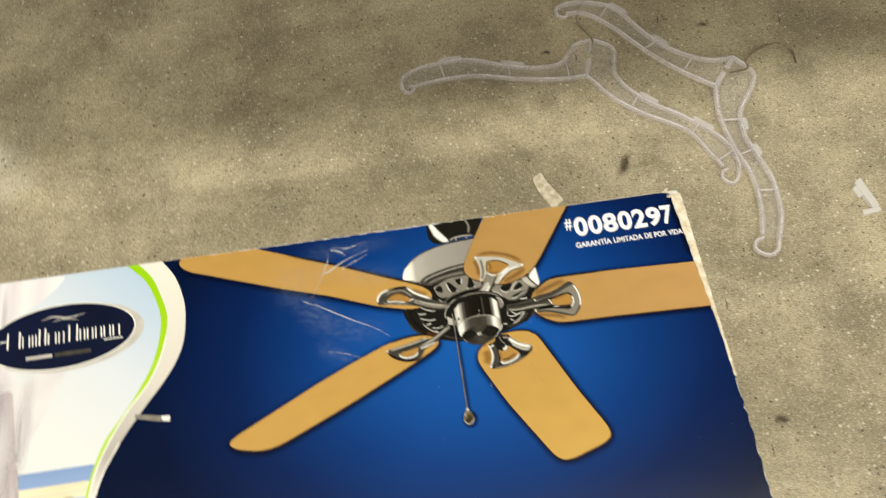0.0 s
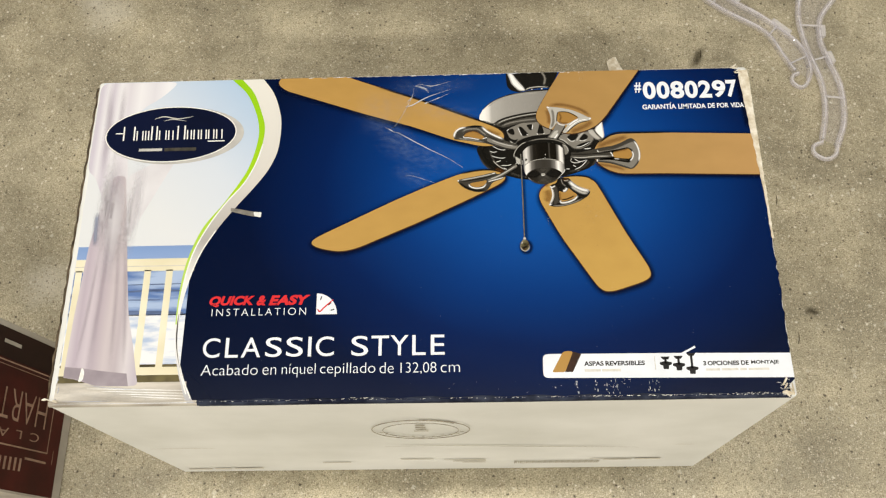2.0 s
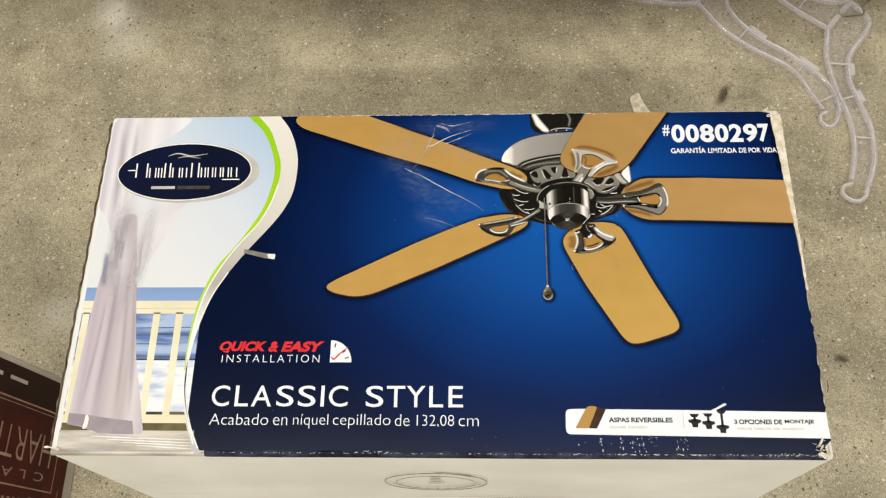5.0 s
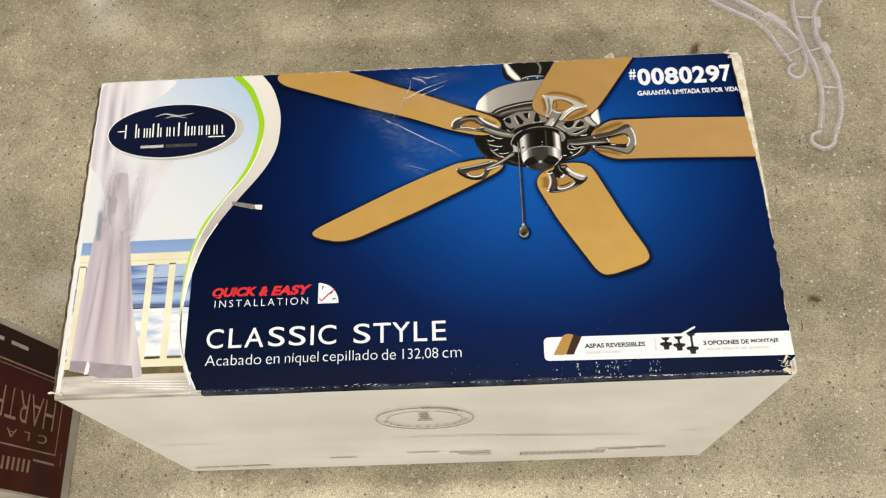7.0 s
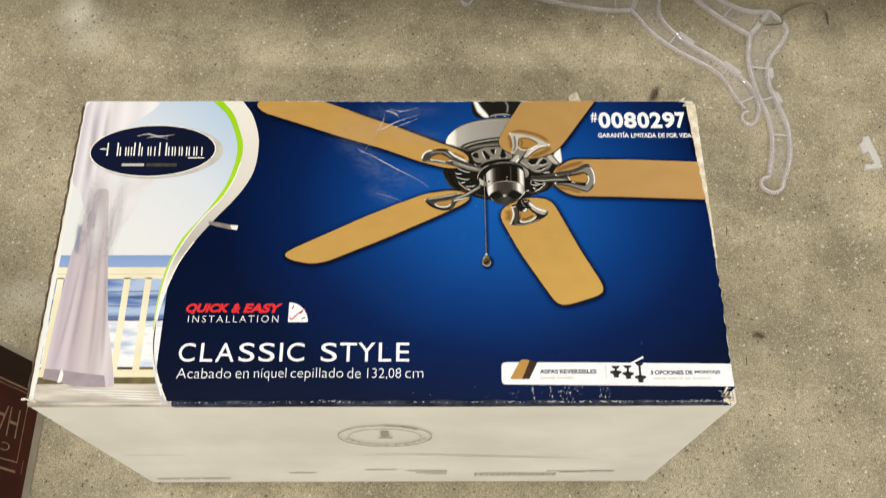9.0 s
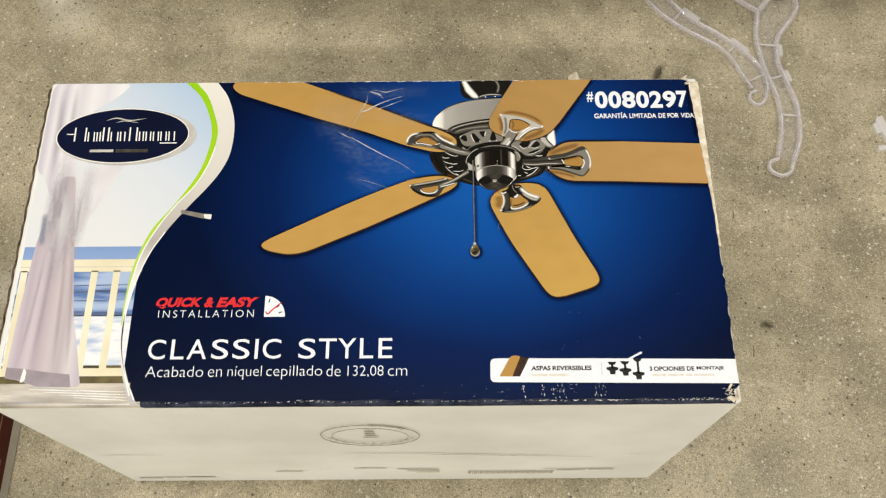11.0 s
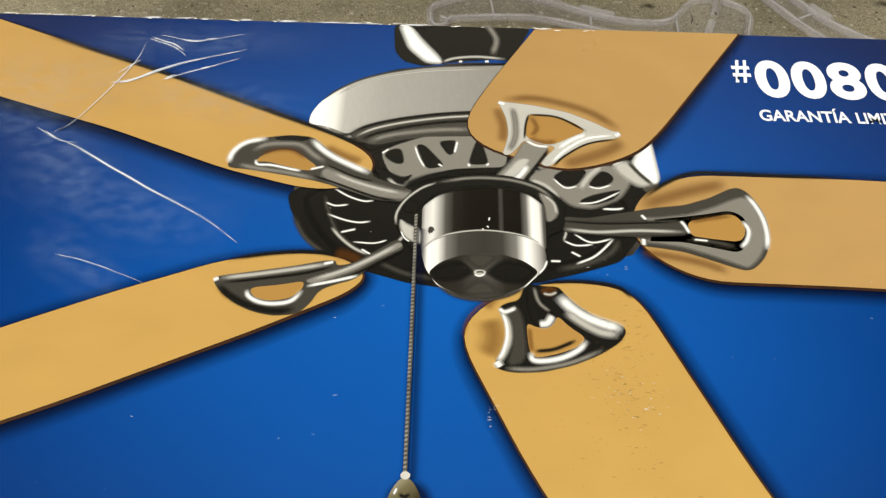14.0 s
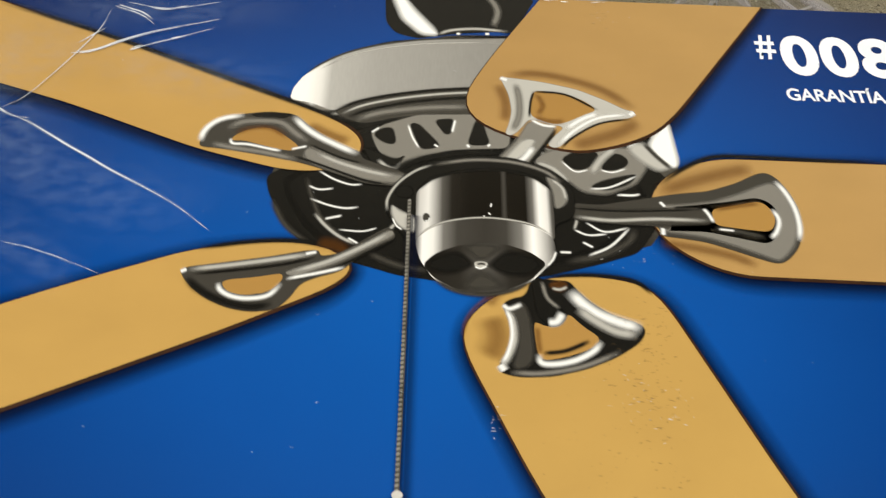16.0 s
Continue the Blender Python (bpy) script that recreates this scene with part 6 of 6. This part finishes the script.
# wrinkled clear tape across the lid; its glare and wrinkle glints are painted pale
tape = part("tape", soft_stroke([(0.262, 0.284), (0.300, 0.2815), (0.345, 0.284)], 0.010, 51.0, 0.3), HAZE, carton, "wrinkled clear packing tape")
part("tape_glare", soft_stroke([(0.258, 0.236), (0.275, 0.222), (0.300, 0.210), (0.330, 0.206)], 0.017, 51.5, 0.3), HAZE, tape)
part("tape_glare", soft_stroke([(0.285, 0.262), (0.310, 0.256), (0.345, 0.250)], 0.014, 51.8, 0.3), HAZE, tape)
part("tape_glare", soft_stroke([(0.300, 0.184), (0.285, 0.192), (0.268, 0.204)], 0.010, 52.1, 0.3), HAZE, tape)
part("tape_glare", soft_stroke([(0.232, 0.270), (0.262, 0.262), (0.292, 0.268)], 0.022, 52.4, 0.3), HAZE, tape)
part("tape_glare", soft_stroke([(0.240, 0.252), (0.262, 0.240), (0.285, 0.214)], 0.016, 52.7, 0.3), HAZE, tape)
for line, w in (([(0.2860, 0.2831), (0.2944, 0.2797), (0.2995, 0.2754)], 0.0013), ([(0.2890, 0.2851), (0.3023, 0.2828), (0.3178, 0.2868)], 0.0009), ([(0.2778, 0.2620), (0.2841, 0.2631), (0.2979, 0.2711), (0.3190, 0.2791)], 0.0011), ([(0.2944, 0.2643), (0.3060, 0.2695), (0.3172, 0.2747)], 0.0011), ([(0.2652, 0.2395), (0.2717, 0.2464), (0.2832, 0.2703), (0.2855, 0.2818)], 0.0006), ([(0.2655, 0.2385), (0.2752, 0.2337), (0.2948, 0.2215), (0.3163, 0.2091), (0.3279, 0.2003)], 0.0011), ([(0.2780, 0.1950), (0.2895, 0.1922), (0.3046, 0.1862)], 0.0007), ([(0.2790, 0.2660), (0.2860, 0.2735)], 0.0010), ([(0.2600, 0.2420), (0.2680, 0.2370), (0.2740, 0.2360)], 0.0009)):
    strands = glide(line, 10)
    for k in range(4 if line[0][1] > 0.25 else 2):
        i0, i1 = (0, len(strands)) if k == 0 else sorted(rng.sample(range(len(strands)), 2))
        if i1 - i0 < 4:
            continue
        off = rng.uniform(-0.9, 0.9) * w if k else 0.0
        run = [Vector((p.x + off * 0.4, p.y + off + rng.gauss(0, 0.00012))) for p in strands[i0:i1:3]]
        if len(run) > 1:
            part("wrinkle_glint", soft_stroke(run, w * (0.55 if k == 0 else rng.uniform(0.25, 0.5)), 54 + 0.2 * k, 0.35), SOFT_SHEEN_RUB if k == 0 else SOFT_GLEAM_RUB, tape)
    part("tape_ridge", tube([(p.x, p.y, H + 0.0010) for p in glide(line)], [w * 0.09 * (0.15 + 0.85 * abs(math.sin(2.1 * k)) ** 2) for k in range(len(glide(line)))], 4), CREASE, tape)
# tape highlights along the back edge, painted as short pale strokes
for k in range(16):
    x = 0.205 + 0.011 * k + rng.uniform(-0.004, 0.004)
    part("painted_edge_gleam", soft_stroke([(x, 0.2936), (x + rng.uniform(0.003, 0.012), 0.2938 + rng.gauss(0, 0.0002))], rng.uniform(0.0003, 0.0008), 55, 0.3), SOFT_GLEAM_RUB, tape)
part("label_scrap", on_top([rounded([(0.131, 0.1675), (0.150, 0.1635), (0.157, 0.1625), (0.1565, 0.1585), (0.149, 0.1592), (0.131, 0.1640)], 0.001)], 17), CH_MID, carton, "torn grey sticker remnant")
part("label_scrap", on_top([rounded([(0.1505, 0.1632), (0.1575, 0.1628), (0.1570, 0.1580), (0.1515, 0.1592)], 0.001)], 18), CARTON, carton)

# ---- the maroon carton beside it ----
SLOPE = radians(80)
maroon = thing("maroon_carton", -0.26, 0.07, 0, "maroon printed carton with pale border standing on the concrete", "cardboard box")


def slope_place(s, y, out=0.0):
    return (-0.14 - s * math.cos(SLOPE) + out * math.sin(SLOPE), y, s * math.sin(SLOPE) + out * math.cos(SLOPE))


def on_slope(outlines, level):
    bm = bmesh.new()
    for o in outlines:
        bm.faces.new([bm.verts.new(slope_place(p[0], p[1], 0.0005 + 0.0003 * level)) for p in o])
    bmesh.ops.triangulate(bm, faces=bm.faces[:])
    return bm


def maroon_body():
    bm = bmesh.new()
    a, b = -0.032, 0.142
    prof = [(-0.14, 0.0), (-0.14 - 0.30 * math.cos(SLOPE), 0.30 * math.sin(SLOPE)), (-0.40, 0.30 * math.sin(SLOPE)), (-0.40, 0.0)]
    f0 = [bm.verts.new((x, a, z)) for x, z in prof]
    f1 = [bm.verts.new((x, b, z)) for x, z in prof]
    bm.faces.new(f0)
    bm.faces.new(f1[::-1])
    for k in range(4):
        bm.faces.new([f0[k], f1[k], f1[(k + 1) % 4], f0[(k + 1) % 4]])
    bmesh.ops.bevel(bm, geom=bm.edges[:], offset=0.002, segments=2, affect="EDGES")
    return bm


part("body", maroon_body(), GREY_BOARD, maroon)
face = part("printed_face", on_slope([[(0.0165, -0.0296), (0.298, -0.0310), (0.298, 0.1345), (0.0165, 0.1345)]], 0), MAROON, maroon, "maroon printed face")
part("brown_band", on_slope([rect(0.0165, 0.1030, 0.298, 0.1343)], 1), MAROON_DARK, face)
part("band_rule", on_slope([rect(0.0165, 0.0995, 0.298, 0.1010)], 1), TAN_INK, face)
part("band_rule", on_slope([rect(0.0165, 0.0955, 0.298, 0.0962)], 1), TAN_INK, face)
part("frame_rule", on_slope([[(0.0365, 0.0160), (0.298, 0.0100), (0.298, 0.0115), (0.0365, 0.0176)]], 1), TAN_INK, face)
part("frame_rule", on_slope([rect(0.0368, 0.0176, 0.0382, 0.0990)], 1), TAN_INK, face)
part("frame_rule", on_slope([rect(0.0370, 0.0048, 0.0735, 0.0072)], 1), TAN_INK, face)
part("frame_rule", on_slope([rect(0.0258, 0.0060, 0.0268, 0.0210)], 1), TAN_INK, face)
for k in range(8):
    s0 = 0.0780 + 0.0082 * k
    part("word_bar", on_slope([[(s0, -0.0085 - 0.0004 * k), (s0 + 0.0036, -0.0087 - 0.0004 * k), (s0 + 0.0036, 0.0048 - 0.0004 * k), (s0, 0.0050 - 0.0004 * k)]], 1), TAN_INK, face, "plain tan bar")
for k, (s0, w) in enumerate(((0.11, 0.028), (0.15, 0.018))):
    part("word_bar", on_slope([rect(s0, 0.118, s0 + w, 0.122)], 2), GREY_BOARD, face, "plain grey bar")
letters = lettering("HARTFOR", 0, 0, 0.1440, 0.0335, 0, -0.012, 0.0, 1.0)
for v in letters.verts:
    v.co = slope_place(0.0490 + v.co.x, 0.0742 - v.co.y, 0.0012)
part("style_word", letters, TAN_INK, face)
letters = lettering("CLASS", 0, 0, 0.1120, 0.0092, 0, 0.0, 0.0, 1.9)
for v in letters.verts:
    v.co = slope_place(0.0560 + v.co.x, 0.0345 - v.co.y - 0.045 * v.co.x, 0.0012)
part("style_word", letters, TAN_INK, face)

# ---- clear hangers on the floor ----
def hanger(x, y, upper, lower, tips, hooks, z, label):
    t = thing("clothes_hanger", x, y, 0, label, "hanger", "hangers on the floor")
    up = [glide(u) for u in upper]
    low = [glide(u) for u in lower]
    part("web", slab(up[0] + up[1][1:] + low[1][::-1] + low[0][::-1][1:], z - 0.0006, z + 0.0006), PLASTIC, t, "thin clear plastic web")
    for line in up + low:
        part("rim", tube([(p.x, p.y, z) for p in line], 0.0042, 10), PLASTIC_RIM, t)
        # thin pale tube added as the broken highlight along the rim
        part("rim_glint", tube([(p.x, p.y, z + 0.0030) for p in line], [0.0009 + 0.0005 * math.sin(0.9 * k) + 0.0004 * math.sin(2.3 * k + 1) for k in range(len(line))], 6), GLINT_RIB_PLASTIC, t)
    for tip in tips:
        part("end_curl", tube([(p.x, p.y, z) for p in glide(tip)], 0.0032, 8), PLASTIC_RIM, t)
        # the same added highlight tube on the curled end
        part("curl_glint", tube([(p.x, p.y, z + 0.0027) for p in glide(tip)], 0.0012, 6), GLINT_RIB_PLASTIC, t)
    for u, l in zip(up, low):
        for f in (0.42, 0.62, 0.80):
            a = u[int(f * (len(u) - 1))]
            b = min(l, key=lambda p: (p - a).length)
            part("cross_rib", tube([(a.x, a.y, z), (b.x, b.y, z)], 0.0014, 6), GLINT_RIB_PLASTIC, t)
        for f in (0.42, 0.60):
            k = int(f * (len(u) - 1))
            a, b = u[k], u[k + 3]
            d = (b - a).normalized()
            n = Vector((-d.y, d.x))
            part("strap_notch", slab(rounded([a + n * 0.001, b + n * 0.001, b + n * 0.0075, a + n * 0.0075], 0.0015), z - 0.002, z + 0.003), GLINT_RIB_PLASTIC, t)
    a, b = up[0][-1], low[0][-1]
    for f0, f1 in ((0.02, 0.34), (0.55, 0.98)):
        p, q = a.lerp(b, f0), a.lerp(b, f1)
        part("hook_socket", tube([(p.x, p.y, z), (q.x, q.y, z)], 0.0042, 8), GLINT_RIB_PLASTIC, t)
    part("hook", tube([Vector(h) for h in glide(hooks)], 0.0013, 6), WIRE, t, "thin steel wire hook")
    return t


hanger(0.63, 0.66,
       ([(0.3722, 0.7090), (0.3720, 0.7250), (0.3800, 0.7345), (0.4106, 0.7456), (0.4701, 0.7467), (0.5333, 0.7226), (0.5916, 0.7176), (0.6213, 0.7473), (0.6486, 0.7533)],
        [(0.6486, 0.7533), (0.6731, 0.7327), (0.6667, 0.6854), (0.6946, 0.6398), (0.7415, 0.6017), (0.7812, 0.5585), (0.7908, 0.5225), (0.7870, 0.5030)]),
       ([(0.3860, 0.7100), (0.4016, 0.7152), (0.4686, 0.7182), (0.5319, 0.7025), (0.5896, 0.6923), (0.6267, 0.6921)],
        [(0.6267, 0.6921), (0.6540, 0.6496), (0.6868, 0.6176), (0.7385, 0.5800), (0.7583, 0.5405), (0.7700, 0.5160)]),
       ([(0.3722, 0.7090), (0.3774, 0.7033), (0.3850, 0.7050), (0.3870, 0.7110), (0.3815, 0.7150)],
        [(0.7870, 0.5030), (0.7817, 0.4940), (0.7734, 0.4903), (0.7648, 0.4985), (0.7670, 0.5085), (0.7745, 0.5120)]),
       [(0.6420, 0.7300, 0.005), (0.6470, 0.7480, 0.007), (0.6430, 0.7600, 0.010), (0.6350, 0.7850, 0.006), (0.6400, 0.8150, 0.004), (0.6600, 0.8300, 0.003)], 0.0036,
       "clear plastic clothes hanger with a wire hook lying on the concrete")
hanger(0.81, 0.60,
       ([(0.6080, 0.8120), (0.6150, 0.8205), (0.6434, 0.8232), (0.6900, 0.8050), (0.7242, 0.7486), (0.7576, 0.7119), (0.7984, 0.6891), (0.8326, 0.6879)],
        [(0.8326, 0.6879), (0.8520, 0.6580), (0.8420, 0.6330), (0.8165, 0.5974), (0.8106, 0.5612), (0.8161, 0.5302), (0.8250, 0.4877), (0.8209, 0.4376), (0.8060, 0.4000)]),
       ([(0.6200, 0.8060), (0.6494, 0.8004), (0.6807, 0.7700), (0.7210, 0.7147), (0.7582, 0.6748), (0.7955, 0.6440)],
        [(0.7955, 0.6440), (0.7868, 0.5959), (0.7909, 0.5463), (0.8009, 0.4974), (0.7990, 0.4522), (0.7881, 0.4101)]),
       ([(0.6080, 0.8120), (0.6090, 0.8030), (0.6180, 0.7990), (0.6240, 0.8050)],
        [(0.8060, 0.4000), (0.8010, 0.3870), (0.7878, 0.3813), (0.7752, 0.3900), (0.7765, 0.4010), (0.7881, 0.4060)]),
       [(0.8200, 0.6600, 0.010), (0.8450, 0.6635, 0.010), (0.8470, 0.6780, 0.009), (0.8660, 0.6940, 0.006), (0.8960, 0.7040, 0.004), (0.9170, 0.6900, 0.003), (0.9180, 0.6680, 0.002)], 0.0062,
       "clear plastic clothes hanger lying across another hanger")

# ---- litter ----
clip = thing("plastic_clip", 0.934, 0.446, 0, "small clear plastic clip lying on the concrete", "clip")
part("bar", slab(rounded([(0.926, 0.466), (0.936, 0.472), (0.9455, 0.428), (0.9365, 0.424)], 0.003), 0.0005, 0.006), CLIP_PLASTIC, clip)
part("foot", slab(rounded([(0.922, 0.4185), (0.946, 0.4215), (0.945, 0.4275), (0.922, 0.4255)], 0.002), 0.0005, 0.005), CLIP_PLASTIC, clip)
part("jaw", slab(rounded([(0.9215, 0.459), (0.930, 0.462), (0.9335, 0.447), (0.925, 0.444)], 0.002), 0.0005, 0.005), CLIP_PLASTIC, clip)

scrap = slab(rounded([(0.5215, 0.5390), (0.5340, 0.5455), (0.5400, 0.5320), (0.5560, 0.5020), (0.5400, 0.4900), (0.5260, 0.5200)], 0.003), 0.0004, 0.0012)
for v in scrap.verts:
    v.co.z += 0.004 * max(0.0, (v.co.y - 0.525) / 0.02) ** 2
tagged(part("paper_scrap", scrap, TORN), "crumpled off-white paper scrap lying on the concrete", "paper")


def floor_mark(lines):
    bm = bmesh.new()
    for line, w in lines:
        bm.faces.new([bm.verts.new((p.x, p.y, 0.0006)) for p in ribbon(line, w, 0.25)])
    bmesh.ops.triangulate(bm, faces=bm.faces[:])
    return bm


mark = soft_stroke([(0.6290, 0.5270), (0.6400, 0.5330), (0.6450, 0.5420), (0.6490, 0.5520), (0.6640, 0.5600)], 0.0095, 0, 0.4)
for v in mark.verts:
    v.co.z = 0.0008
tagged(part("scuff_mark", mark, SOFT_SCUFF), "dark curved scuff on the concrete", "scuff", kind="stuff")
for mx, my, mr in ((0.738, 0.179, 0.011), (0.808, 0.757, 0.010), (0.579, 0.744, 0.008), (-0.06, 0.42, 0.007)):
    smudge = soft_stroke([(mx - mr, my - mr * 0.3), (mx, my + mr * 0.2), (mx + mr * 0.6, my), (mx + mr, my + mr * 0.4)], mr * 0.6, 0, 0.4)
    for v in smudge.verts:
        v.co.z = 0.0008
    tagged(part("floor_stain", smudge, SOFT_SCUFF), "small dark smudge on the concrete", "stain", "stains on the floor", kind="stuff")
tagged(part("grit", floor_mark([([(0.698 + dx, 0.44 + dy), (0.700 + dx, 0.447 + dy), (0.7005 + dx, 0.455 + dy)], 0.0013) for dx, dy in ((0, 0), (0.02, -0.12), (0.05, 0.33), (-0.05, 0.1), (-0.08, 0.28), (0.22, 0.3), (0.02, -0.3))]), STAIN), "scattered dark grit on the concrete", "grit", kind="stuff")
